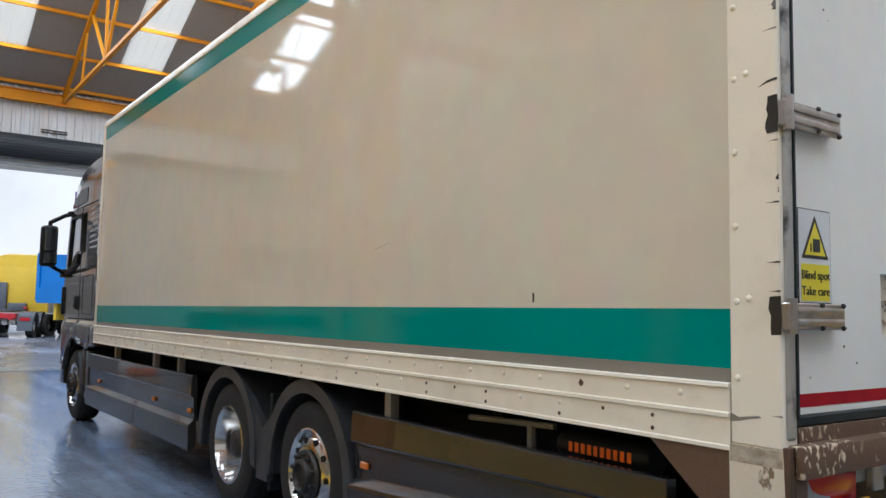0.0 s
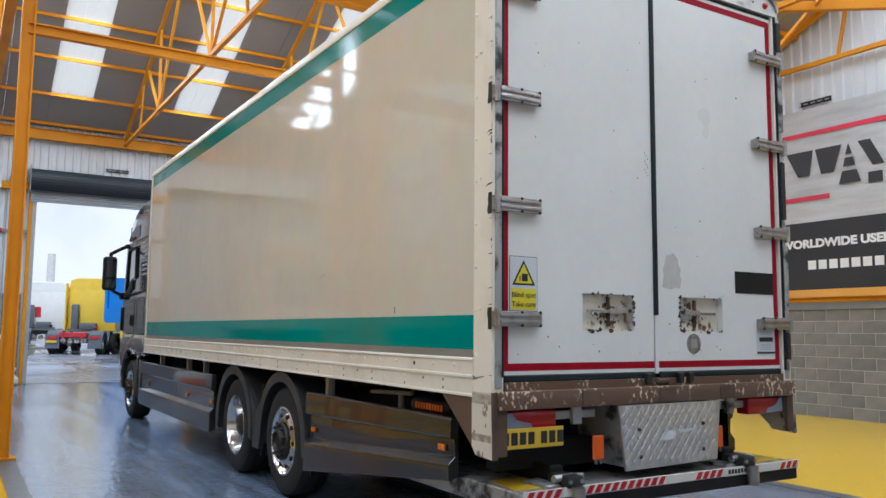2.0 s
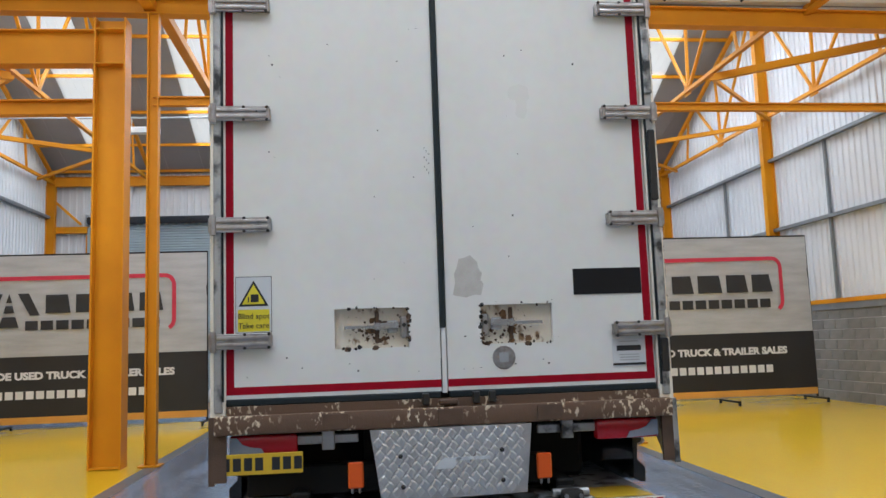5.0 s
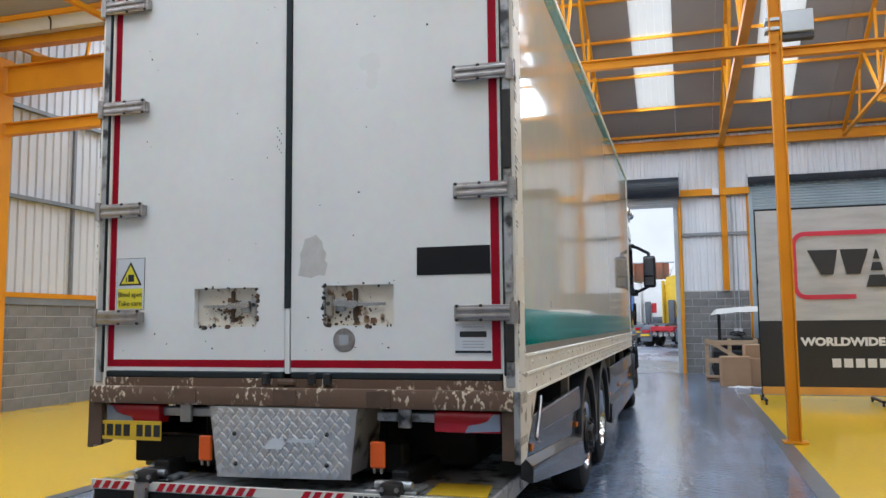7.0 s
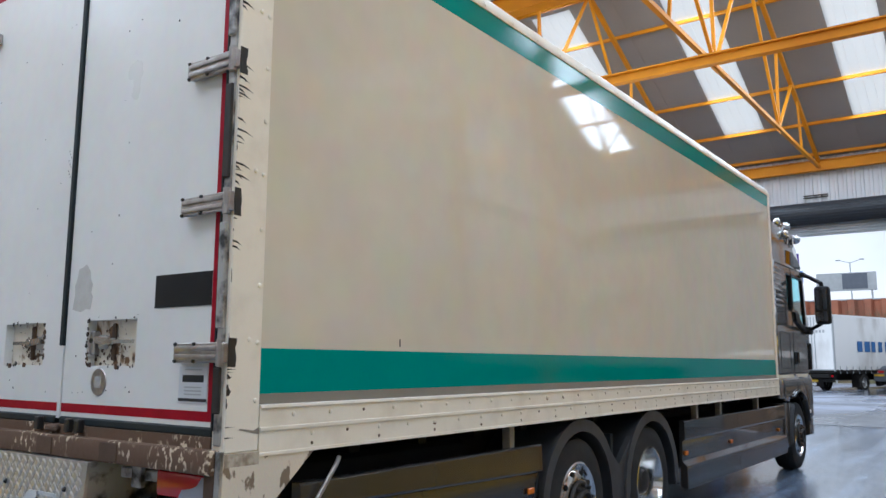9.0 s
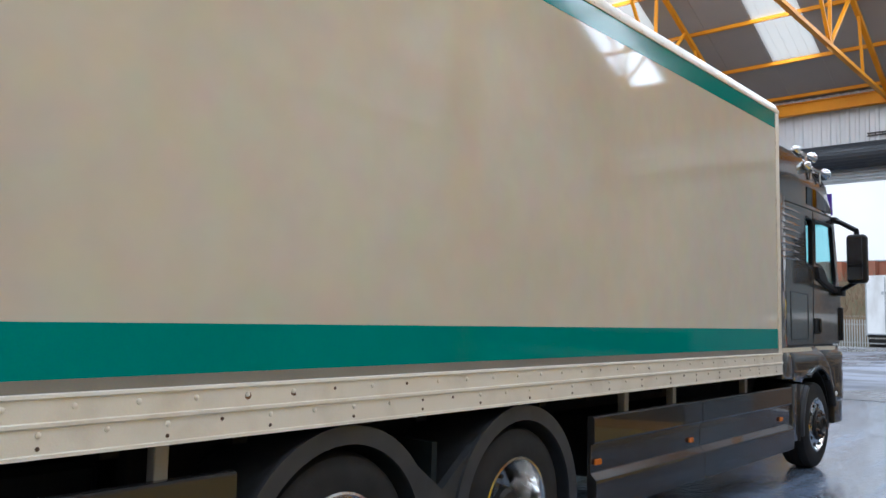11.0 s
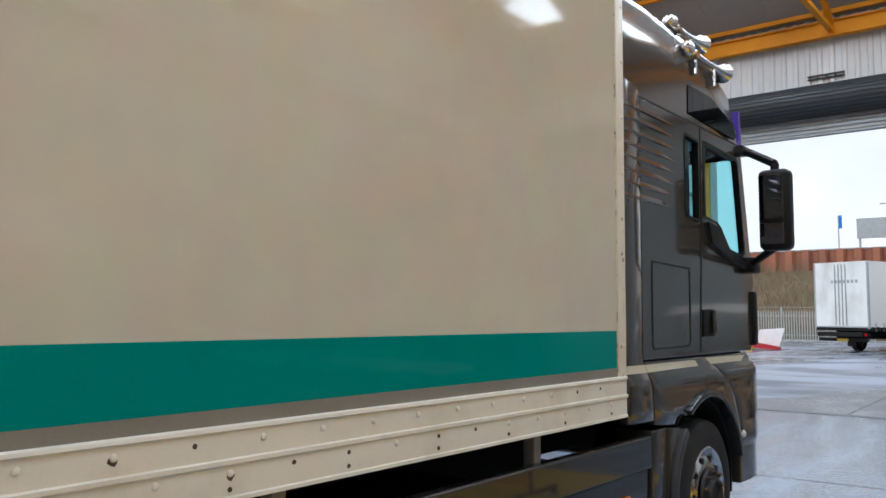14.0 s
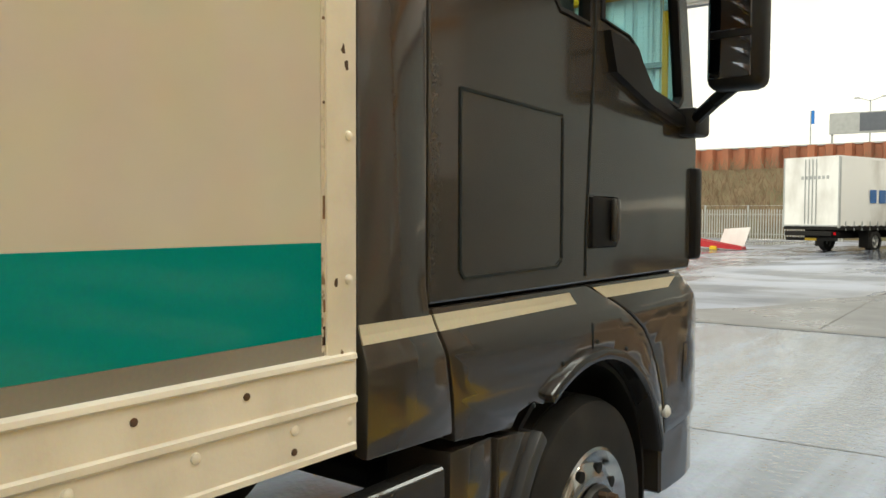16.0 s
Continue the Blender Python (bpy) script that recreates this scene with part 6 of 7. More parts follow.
bmesh.ops.recalc_face_normals(bm, faces=bm.faces)
roof = part("cab_roof", bm, DARKPAINT, lorry, "dark glossy high roof of the cab")
part("sun_visor", prism(B(), [(11.42, 2.93), (11.62, 2.97), (11.60, 3.24), (11.56, 3.24), (11.56, 3.0), (11.42, 2.97)], "x", -1.12, 1.12), PURPLE, roof, "purple tinted sun visor", False)
for s in (-1, 1):
    part("roof_seam", box(B(), min(s * 1.2, s * 1.215), max(s * 1.2, s * 1.215), 9.31, 11.35, 2.884, 2.90), RUBBER, roof, "", False)
    part("roof_window", prism(B(), [(10.28, 2.95), (10.30, 3.15), (10.72, 3.15), (11.05, 3.07), (11.24, 2.97), (11.2, 2.935)], "x", min(s * 1.19, s * 1.209), max(s * 1.19, s * 1.209)), SMOKEGLASS, roof, "smoked roof side window", False)
for x, y0, z0, y1, z1 in ((1.12, 10.16, 3.55, 10.78, 3.55), (1.21, 10.22, 3.37, 10.98, 3.40)):
    hn = part("air_horn", lathe(B(), [(0.0, 0.012), (0.02, 0.04), (0.06, 0.055), (0.1, 0.04), (0.13, 0.016), (y1 - y0 - 0.18, 0.02), (y1 - y0 - 0.08, 0.04), (y1 - y0 - 0.02, 0.066), (y1 - y0, 0.073), (y1 - y0 + 0.015, 0.058), (y1 - y0 + 0.02, 0.01)], (x, y0, z0 + 0.02), "y", 24), CHROME, roof, "chrome roof air horn")
    for y in (y0 + 0.2, y1 - 0.2):
        part("horn_foot", tube(B(), (x, y, z0 - 0.12), (x, y, z0 + 0.02), 0.014, n=8), CHROME, hn)
    part("horn_bracket", tube(B(), (x - 0.06, y0 + 0.1, z0 - 0.02), (x + 0.06, y0 + 0.1, z0 - 0.02), 0.03, n=12), CHROME, hn)


# ---- yard outside the doorway: rises gently away from the shed ----
def yard_z(y, x=0.0):
    slope = 0.012 + 0.0018 * max(-5.0, min(x, 0.0))
    return slope * max(0.0, min(y, 66.0) - FAR) - 0.004


RUSTWALL = material("rust_red_sheet_piling", (0.38, 0.14, 0.075), 0.8, col2=(0.26, 0.11, 0.07), scale=0.5, cut=(0.35, 0.65), bump=0.2)
SCRUB = material("winter_scrub_bank", (0.17, 0.125, 0.075), 0.95, col2=(0.10, 0.095, 0.05), scale=0.5, bump=0.6, grain=12)
TWIG = material("bare_twigs", (0.17, 0.12, 0.08), 0.9, col2=(0.22, 0.15, 0.09), scale=3)
PALISADE = material("galvanised_palisade", (0.42, 0.43, 0.42), 0.5, metal=0.4, scale=2)
CURTAIN = material("dirty_white_curtain", (0.78, 0.78, 0.77), 0.5, col2=(0.50, 0.48, 0.45), scale=1.1, cut=(0.45, 0.75), bump=0.1, stretch=(1, 1, 0.45))
BLUEPAINT = material("blue_paint", (0.015, 0.19, 0.62), 0.35, scale=1)
YELLOWPAINT = material("yellow_cab_paint", (0.84, 0.58, 0.05), 0.3, scale=1)
WHITECAB = material("white_cab_paint", (0.83, 0.83, 0.83), 0.3, scale=1)
REDPAINT = material("red_frame_paint", (0.48, 0.02, 0.03), 0.45, scale=2)
BLUEINK = material("blue_print", (0.02, 0.12, 0.36), 0.5)
BLUEGREYMUD = material("blue_grey_mudguard", (0.11, 0.125, 0.155), 0.45, scale=3)
BRICKRED = material("red_brown_roofing", (0.36, 0.13, 0.08), 0.8, scale=0.3)

bm = B()
rows = [-900.0, BACK - 0.4, FAR + 0.02, 30, 42, 54, 66, 1500.0]
cols = [-1500.0, -60, -30, -12, -5, 0, 5, 12, 30, 60, 1500.0]
g = [[bm.verts.new((x, y, yard_z(y, x) if y > FAR else -0.13)) for x in cols] for y in rows]
for a, b in zip(g, g[1:]):
    for k in range(len(cols) - 1):
        bm.faces.new((a[k], a[k + 1], b[k + 1], b[k]))
structure("ground", bm, YARD, "wet grey concrete yard with darker patches", "ground", False)
# darker worn slab before the doorway, with an uneven far edge
bm = B()
rows = []
for k in range(33):
    x = -8 + k * 0.5
    far = 25.0 + 0.9 * math.sin(x * 0.9 + 0.6) + 0.5 * math.sin(x * 2.3)
    rows.append([bm.verts.new((x, y, yard_z(y, x) + 0.006)) for y in (FAR + 0.13, 21.5, 23, far)])
for a, b in zip(rows, rows[1:]):
    for k in range(3):
        bm.faces.new((a[k], b[k], b[k + 1], a[k + 1]))
structure("pavement", bm, DARKYARD, "darker damp concrete before the doorway", "pavement", False)
for y, x0, x1 in ((27.85, -1.25, -0.2), (31.6, -2.5, -1.2), (36.0, -6.0, 3.0)):
    structure("trim", bar(B(), (x0, y, yard_z(y, x0) + 0.004), (x1, y + 0.15, yard_z(y + 0.15, x1) + 0.004), 0.07, 0.006), DARKLINE, "dark wet joint across the yard", "joint line", False)
structure("trim", bar(B(), (0.02, FAR + 0.2, yard_z(FAR + 0.2) + 0.008), (0.12, 44, yard_z(44) + 0.008), 0.03, 0.006), DARKLINE, "dark joint line along the yard", "joint line", False)
structure("trim", bar(B(), (-LANE, 13.66, 0.0005), (LANE, 13.98, 0.0005), 0.02, 0.003), DARKLINE, "thin saw-cut joint across the grey floor", "joint line", False)
structure("trim", box(B(), -2.1, 2.0, FAR - 0.1, FAR + 0.12, 0.001, 0.006), DARKLINE, "dark threshold strip of the doorway", "threshold", False)


def truck_wheel(s, x, y, z, r, w, parent, width=0.3):
    t = part("wheel", lathe(B(), [(-width / 2, r * 0.6), (-width / 2, r * 0.93), (-width / 2 + 0.03, r), (width / 2 - 0.03, r), (width / 2, r * 0.93), (width / 2, r * 0.6)], (x, y, z), "x", 28, (False, False)), TYRE, parent, "dusty black tyre")
    part("rim", lathe(B(), [(s * (width / 2 - 0.05), r * 0.62), (s * (width / 2 - 0.1), r * 0.5), (s * (width / 2 - 0.08), r * 0.2), (s * (width / 2), r * 0.12)], (x, y, z), "x", 20, (False, True)), GRIMYALU, t)


def tractor(loc, rz, cabmat, frame, label, plate=True):
    """A tractor unit seen from behind; origin on the ground under its rear end, facing +y."""
    t = thing("tractor_unit", label, "lorry", loc, rz, group="parked tractor units")
    for s in (-1, 1):
        part("chassis_rail", box(B(), s * 0.4 - 0.05, s * 0.4 + 0.05, 0.1, 5.6, 0.75, 1.0), frame, t, "", False)
        for y in (1.0, 2.35, 5.0):
            truck_wheel(s, s * 1.05, y, 0.5, 0.5, 0.3, t)
        o, i = arc(1.0, 0.5, 0.62, -5, 185, 16), arc(1.0, 0.5, 0.58, -5, 185, 16)
        mg = part("mudguard", prism(B(), o + i[::-1], "x", min(s * 0.62, s * 1.25), max(s * 0.62, s * 1.25)), BLUEGREYMUD, t, "blue-grey rear mudguard")
        part("mudflap", box(B(), min(s * 0.62, s * 1.25), max(s * 0.62, s * 1.25), 0.34, 0.38, 0.28, 0.95, 0.02), BLUEGREYMUD, mg)
        part("rear_lamp", box(B(), min(s * 0.72, s * 1.14), max(s * 0.72, s * 1.14), 0.3, 0.34, 0.72, 0.86, 0.01), REDLENS, t, "red rear lamp")
        o, i = arc(2.35, 0.5, 0.62, 0, 180, 16), arc(2.35, 0.5, 0.58, 0, 180, 16)
        part("mudguard", prism(B(), o + i[::-1], "x", min(s * 0.62, s * 1.25), max(s * 0.62, s * 1.25)), BLUEGREYMUD, t)
        part("side_skirt", box(B(), min(s * 1.1, s * 1.24), max(s * 1.1, s * 1.24), 3.1, 4.4, 0.3, 1.0, 0.03), GREYSTEEL, t)
    part("crossmember", box(B(), -0.6, 0.6, 0.1, 0.35, 0.82, 1.04, 0.02), frame, t)
    for k in range(4):
        part("air_tank", tube(B(), (-0.45 + k * 0.3, 0.3, 0.65), (-0.45 + k * 0.3, 1.3, 0.65), 0.12, n=14), GRIMYALU, t, "steel air tank")
    part("fifth_wheel", prism(B(), [(-0.5, 1.2), (-0.15, 0.6), (0.15, 0.6), (0.5, 1.2), (0.5, 2.2), (-0.5, 2.2)], "z", 1.12, 1.2), BLUEGREYMUD, t, "dark fifth wheel plate")
    if plate:
        part("number_plate", box(B(), -1.2, -0.72, 0.27, 0.29, 0.55, 0.66), PLATEYELLOW, t, "yellow number plate", False)
    cabm = part("cab", box(B(), -1.22, 1.22, 3.6, 5.7, 1.05, 3.3, 0.09, 3), cabmat, t, "painted sleeper cab")
    bm = B()
    rr = []
    for y, zt in ((3.6, 3.75), (4.3, 3.85), (5.2, 3.6), (5.65, 3.25)):
        rr.append([bm.verts.new(p) for p in ((-1.18, y, 3.2), (-1.08, y, zt - 0.08), (-0.8, y, zt), (0.8, y, zt), (1.08, y, zt - 0.08), (1.18, y, 3.2))])
    for p, q in zip(rr, rr[1:]):
        for k in range(5):
            bm.faces.new((p[k], p[k + 1], q[k + 1], q[k]))
    bm.faces.new(rr[0])
    bm.faces.new(rr[-1][::-1])
    bmesh.ops.recalc_face_normals(bm, faces=bm.faces)
    part("roof_fairing", bm, cabmat, cabm)
    for s in (-1, 1):
        part("side_fairing", box(B(), min(s * 1.17, s * 1.23), max(s * 1.17, s * 1.23), 3.25, 3.62, 1.05, 3.5, 0.02), cabmat, cabm)
        part("cab_window", box(B(), min(s * 1.215, s * 1.228), max(s * 1.215, s * 1.228), 4.7, 5.4, 2.1, 2.8), BLACKPLASTIC, cabm, "", False)
    if frame is CHASSIS:
        for x in (-0.78, -0.42):
            part("red_panel", box(B(), x - 0.15, x + 0.15, 3.57, 3.6, 1.75, 2.35, 0.01), REDPAINT, cabm, "red panel on the back of the cab")
    part("air_intake", box(B(), -0.95, -0.6, 3.35, 3.58, 1.1, 2.45, 0.06, 2), BLUEGREYMUD, t, "dark air intake stack")
    part("suzie_rack", box(B(), -0.5, 0.3, 3.2, 3.5, 1.15, 1.5, 0.05, 2), BLUEGREYMUD, t, "dark hose rack")
    part("hose", tube(B(), (0.05, 3.3, 1.35), (0.35, 3.2, 1.25), 0.06, n=10), frame, t)
    return t


tractor((1.0, 37.3, yard_z(37.3)), -21, YELLOWPAINT, REDPAINT, "yellow cab tractor unit with a red frame")
tractor((-1.6, 47.8, yard_z(47.8)), 3, WHITECAB, CHASSIS, "white cab tractor unit with a bare dark chassis")
tractor((0.42, 44.0, yard_z(44.0)), -6, WHITECAB, CHASSIS, "white cab tractor unit with grey mudguards", True)

# blue tipper beside the yellow cab
tp = thing("tipper_body", "blue steel tipper lorry beside the yellow cab", "lorry", (3.55, 37.8, yard_z(37.8)), -40)
part("tipper_tub", prism(B(), [(-1.2, 1.75), (1.2, 1.75), (1.25, 3.5), (1.25, 3.7), (-1.25, 3.7), (-1.25, 3.5)], "y", 0.0, 5.0), BLUEPAINT, tp, "blue steel tub", False)
part("tailgate", prism(B(), [(-1.15, 1.5), (1.15, 1.5), (1.2, 2.2), (-1.2, 2.2)], "y", -0.15, 0.02), BLUEPAINT, tp, "", False)
for s in (-1, 1):
    part("tub_rib", box(B(), s * 1.18 - 0.08, s * 1.18 + 0.08, -0.1, 0.05, 1.6, 3.75, 0.02), BLUEPAINT, tp)
    for y in (0.7, 2.05, 5.2):
        truck_wheel(s, s * 1.02, y, 0.5, 0.5, 0.3, tp)
    part("tipper_chassis", box(B(), s * 0.4 - 0.06, s * 0.4 + 0.06, 0.1, 6.0, 0.75, 1.6), YELLOWPAINT, tp, "", False)
part("tipper_cab", box(B(), -1.2, 1.2, 5.2, 6.9, 1.0, 2.9, 0.08, 2), BLUEPAINT, tp)

# curtain-sided lorry body at the far side of the yard
tr = thing("curtain_trailer", "dirty white curtain-sided trailer with blue print", "trailer", (-5.28, 44.5, yard_z(44.74, -5)), -20.0)
tr.scale = (1, 1, 0.945)
TL = 13.0
part("rear_door", panel(B(), [(-1.25, 1.25), (1.25, 1.25), (1.25, 4.25), (-1.25, 4.25)], [], "y", 0.0, 0.06), CURTAIN, tr, "pale rear doors with rods", False)
for x in (-0.25, -0.08, 0.08, 0.25):
    part("lock_rod", tube(B(), (x, -0.03, 1.3), (x, -0.03, 4.2), 0.02, n=6), GREYSTEEL, tr)
for k in range(7):
    part("print_bar", box(B(), -0.55 + k * 0.19 + 0.1, -0.43 + k * 0.19 + 0.1, -0.006, -0.001, 3.3, 3.45), GREYSTEEL, tr, "", False)
for s in (-1, 1):
    bm = B()
    n = 60
    v = []
    for k in range(n + 1):
        y = 0.06 + (TL - 0.06) * k / n
        v.append((bm.verts.new((s * (1.26 + 0.02 * math.sin(k * 1.7) * (0.5 + 0.5 * math.sin(k * 0.31))), y, 1.2 + 0.05 * (k % 2))), bm.verts.new((s * 1.26, y, 4.22))))
    for a, b in zip(v, v[1:]):
        bm.faces.new((a[0], b[0], b[1], a[1]))
    part("curtain", bm, CURTAIN, tr, "rippled white side curtain")
    part("corner_post", box(B(), min(s * 1.22, s * 1.28), max(s * 1.22, s * 1.28), -0.02, 0.1, 1.15, 4.28), GREYSTEEL, tr, "", False)
    part("top_rail", box(B(), min(s * 1.2, s * 1.28), max(s * 1.2, s * 1.28), 0, TL, 4.2, 4.3), WHITECAB, tr, "", False)
    for y in (3.0, 10.2):
        truck_wheel(s, s * 1.05, y, 0.5, 0.5, 0.3, tr)
    part("rear_lamp", box(B(), min(s * 0.8, s * 1.15), max(s * 0.8, s * 1.15), -0.02, 0.02, 0.82, 0.95), REDLENS, tr, "red rear lamp", False)
    part("side_rail", box(B(), min(s * 1.2, s * 1.24), max(s * 1.2, s * 1.24), 4.4, 10.2, 0.55, 0.68), GREYSTEEL, tr, "", False)
# the haulier's mark as plain bars on the side curtain
for k, wdt in enumerate((0.5, 0.55, 0.4, 0.4, 0.55, 0.5, 0.42)):
    part("print_bar", box(B(), 1.288, 1.292, 2.3 + k * 0.72, 2.3 + k * 0.72 + wdt, 2.25, 2.85), BLUEINK, tr, "", False)
for k in range(8):
    part("print_bar", box(B(), 1.288, 1.292, 5.5 + k * 0.27, 5.5 + k * 0.27 + 0.19, 1.85, 2.02), REDPAINT, tr, "", False)
part("print_arc", prism(B(), [(6.4, 4.0), (7.1, 3.6), (7.7, 2.7), (7.6, 2.7), (7.0, 3.5)], "x", 1.288, 1.292), REDPAINT, tr, "", False)
for k in range(20):
    y = 0.5 + k * 0.62
    st = part("curtain_strap", box(B(), 1.272, 1.292, y - 0.025, y + 0.025, 1.02, 1.42), GREYSTEEL, tr, "pale curtain strap with a dark buckle", False)
    part("buckle", box(B(), 1.284, 1.3, y - 0.03, y + 0.03, 1.12, 1.2), CHASSIS, st, "", False)
for s in (-1, 1):
    part("mudflap", box(B(), min(s * 0.8, s * 1.22), max(s * 0.8, s * 1.22), 2.36, 2.4, 0.22, 1.0), CHASSIS, tr, "", False)
part("folded_lift", box(B(), -1.05, 1.05, -0.22, 0.5, 0.78, 0.98, 0.02), CHASSIS, tr, "dark folded tail lift")
part("hinge_bar", box(B(), -1.2, 1.2, -0.03, 0.0, 1.2, 1.26), GREYSTEEL, tr, "", False)
part("trailer_roof", box(B(), -1.25, 1.25, 0, TL, 4.25, 4.31), CURTAIN, tr, "", False)
part("trailer_bed", box(B(), -1.24, 1.24, 0.02, TL, 1.05, 1.22), CHASSIS, tr, "", False)
part("trailer_chassis", box(B(), -0.5, 0.5, 0.4, TL - 0.4, 0.65, 1.05), CHASSIS, tr, "", False)
part("trailer_bumper", box(B(), -1.15, 1.15, 0.05, 0.16, 0.55, 0.7), CHASSIS, tr, "", False)
part("number_plate", box(B(), -0.25, 0.27, 0.03, 0.05, 0.56, 0.68), PLATEYELLOW, tr, "", False)

# palisade fence, scrub bank and sheet-pile wall behind
fence = thing("palisade_fence", "grey galvanised palisade fence before a bank", "fence", (0, 60.0, yard_z(60, -9)))
fence.scale = (1, 1, 0.82)
pale_me = to_mesh(prism(B(), [(-0.035, 0.1), (0.035, 0.1), (0.035, 2.3), (0.0, 2.42), (-0.035, 2.3)], "y", -0.004, 0.004), "pale", PALISADE, False)
for k in range(170):
    shared("pale", pale_me, fence, (-34 + k * 0.16, 0, 0))
for z in (0.45, 1.95):
    part("fence_rail", box(B(), -34.2, -6.5, 0.01, 0.06, z, z + 0.06), PALISADE, fence, "", False)
for k in range(11):
    part("fence_post", box(B(), -34.0 + k * 2.72 - 0.05, -34.0 + k * 2.72 + 0.05, 0.02, 0.12, 0, 2.7), PALISADE, fence, "", False)
part("top_wire", pipe(B(), [(-34, 0.07, 2.66), (-6.5, 0.07, 2.66)], 0.012, 5), PALISADE, fence, "", False)

bm = B()
rng = random.Random(11)
nx, ny = 70, 9
v = [[bm.verts.new((-60 + 61.5 * i / nx, 61 + 8.0 * j / ny, 0.2 + 4.9 * (j / ny) ** 0.85 + (0.35 * rng.random() if 0 < j < ny else 0))) for i in range(nx + 1)] for j in range(ny + 1)]
for j in range(ny):
    for i in range(nx):
        bm.faces.new((v[j][i], v[j][i + 1], v[j + 1][i + 1], v[j + 1][i]))
tagged(part("bank", bm, SCRUB, None, "", True), "brown winter scrub bank behind the fence", "bank", kind="structure")
bm = B()
for k in range(2600):
    x, t = -40 + 41 * rng.random(), rng.random()
    y, z = 61 + 7.6 * t, 0.3 + 4.9 * t ** 0.85
    h = 0.5 + 1.1 * rng.random()
    for q in range(3):
        a = rng.random() * math.tau
        top = Vector((x + 0.5 * math.cos(a) * h, y + 0.4 * math.sin(a) * h, z + h))
        base = Vector((x, y, z))
        s = Vector((0.018, 0.0, 0.0))
        vs = [bm.verts.new(p) for p in (base - s, base + s, top)]
        bm.faces.new(vs)
tagged(part("scrub", bm, TWIG, None, "", False), "bare brown bushes and dead grass on the bank", "scrub", kind="stuff")
bm = B()
prof = []
x = -60.0
while x < 1:
    prof += [(x, 0.0), (x + 0.45, 0.0), (x + 0.6, 0.5), (x + 1.05, 0.5)]
    x += 1.2
lo = [bm.verts.new((x, 69.2 + d, 4.6)) for x, d in prof]
hi = [bm.verts.new((x, 69.2 + d, 6.7)) for x, d in prof]
for k in range(len(prof) - 1):
    bm.faces.new((lo[k], lo[k + 1], hi[k + 1], hi[k]))
tagged(part("sheet_pile_wall", bm, RUSTWALL, None, "", False), "rust-red sheet pile retaining wall above the bank", "wall", kind="structure")
structure("backdrop", box(B(), -60, 1.5, 69.6, 69.9, 6.68, 6.78), GREYSTEEL, "pale capping on the sheet pile wall", "wall", False)

gs = thing("gantry_sign", "grey roadside gantry sign with a dark panel", "sign", (-8.3, 76.0, 7.1), 4)
part("sign_board", box(B(), -2.4, 2.4, 0, 0.3, 0.9, 2.5), GREYSTEEL, gs, "", False)
part("dark_panel", box(B(), -0.3, 1.7, -0.03, -0.002, 1.05, 2.42), BLUEGREYMUD, gs, "", False)
for x in (-2.2, 2.0):
    part("sign_post", box(B(), x - 0.08, x + 0.08, 0.1, 0.26, -6.6, 0.9), GREYSTEEL, gs, "", False)
fl = thing("flag_pole", "slim pole with a small blue banner", "pole", (-12.5, 78.0, 6.6))
part("pole", tube(B(), (0, 0, -6.2), (0, 0, 3.6), 0.05, n=8), GREYSTEEL, fl)
part("pole_banner", box(B(), 0.0, 0.28, -0.02, 0.02, 2.5, 3.6), BLUEPAINT, fl, "", False)
lp = thing("street_lamp", "twin-arm street lamp beyond the wall", "street lamp", (-8.5, 80.0, 5.8))
part("lamp_post", tube(B(), (0, 0, -5.5), (0, 0, 5.2), 0.08, 0.05, 8), GREYSTEEL, lp)
for s in (-1, 1):
    part("lamp_arm", bar(B(), (0, 0, 5.1), (s * 0.9, 0, 5.4), 0.06), GREYSTEEL, lp)
    part("lamp_head", box(B(), min(s * 0.8, s * 1.2), max(s * 0.8, s * 1.2), -0.1, 0.1, 5.36, 5.46, 0.02), GREYSTEEL, lp)
# ramp and sheet by the fence
rp = thing("loading_ramp", "red steel loading ramp lying by the fence", "ramp", (-9.4, 45.0, yard_z(45, -9)))
rp.scale = (0.48, 0.6, 0.62)
part("ramp_bed", prism(B(), [(-2.6, 0.3), (2.6, 0.05), (2.6, 0.25), (-2.6, 0.9)], "y", -0.6, 0.6), REDPAINT, rp, "", False)
part("ramp_rail", bar(B(), (-2.6, -0.62, 1.0), (2.6, -0.62, 0.3), 0.08), REDPAINT, rp)
part("ramp_foot", box(B(), -0.4, 0.3, -0.65, -0.4, 0, 0.3, 0.05), PLATEYELLOW, rp, "yellow foot")
sh = thing("leaning_board", "white board leaning beside the ramp", "board", (-8.75, 45.6, yard_z(45.6, -9)))
sh.scale = (0.45, 0.6, 0.6)
part("sheet", prism(B(), [(-1.5, 0.5), (0.9, 0.05), (1.6, 1.75), (-1.0, 1.6)], "y", -0.03, 0.03), WHITECAB, sh, "", False)
# far sheds and chimney on the skyline, beyond the parked tractors
fs = thing("far_shed", "distant red-brown shed roof on the skyline", "shed", (24, 150, 0.5))
part("shed_wall", box(B(), -22, 40, 0, 20, 0, 3.2), GREYSTEEL, fs, "", False)
part("shed_roof", prism(B(), [(0, 3.2), (20, 3.2), (10, 5.0)], "x", -22, 40), BRICKRED, fs, "", False)
ch = thing("chimney", "pale distant chimney on the skyline", "chimney", (14.0, 190, 0.5))
part("stack", tube(B(), (0, 0, 0), (0, 0, 17), 1.0, 0.8, 16), WHITEPLASTIC, ch)


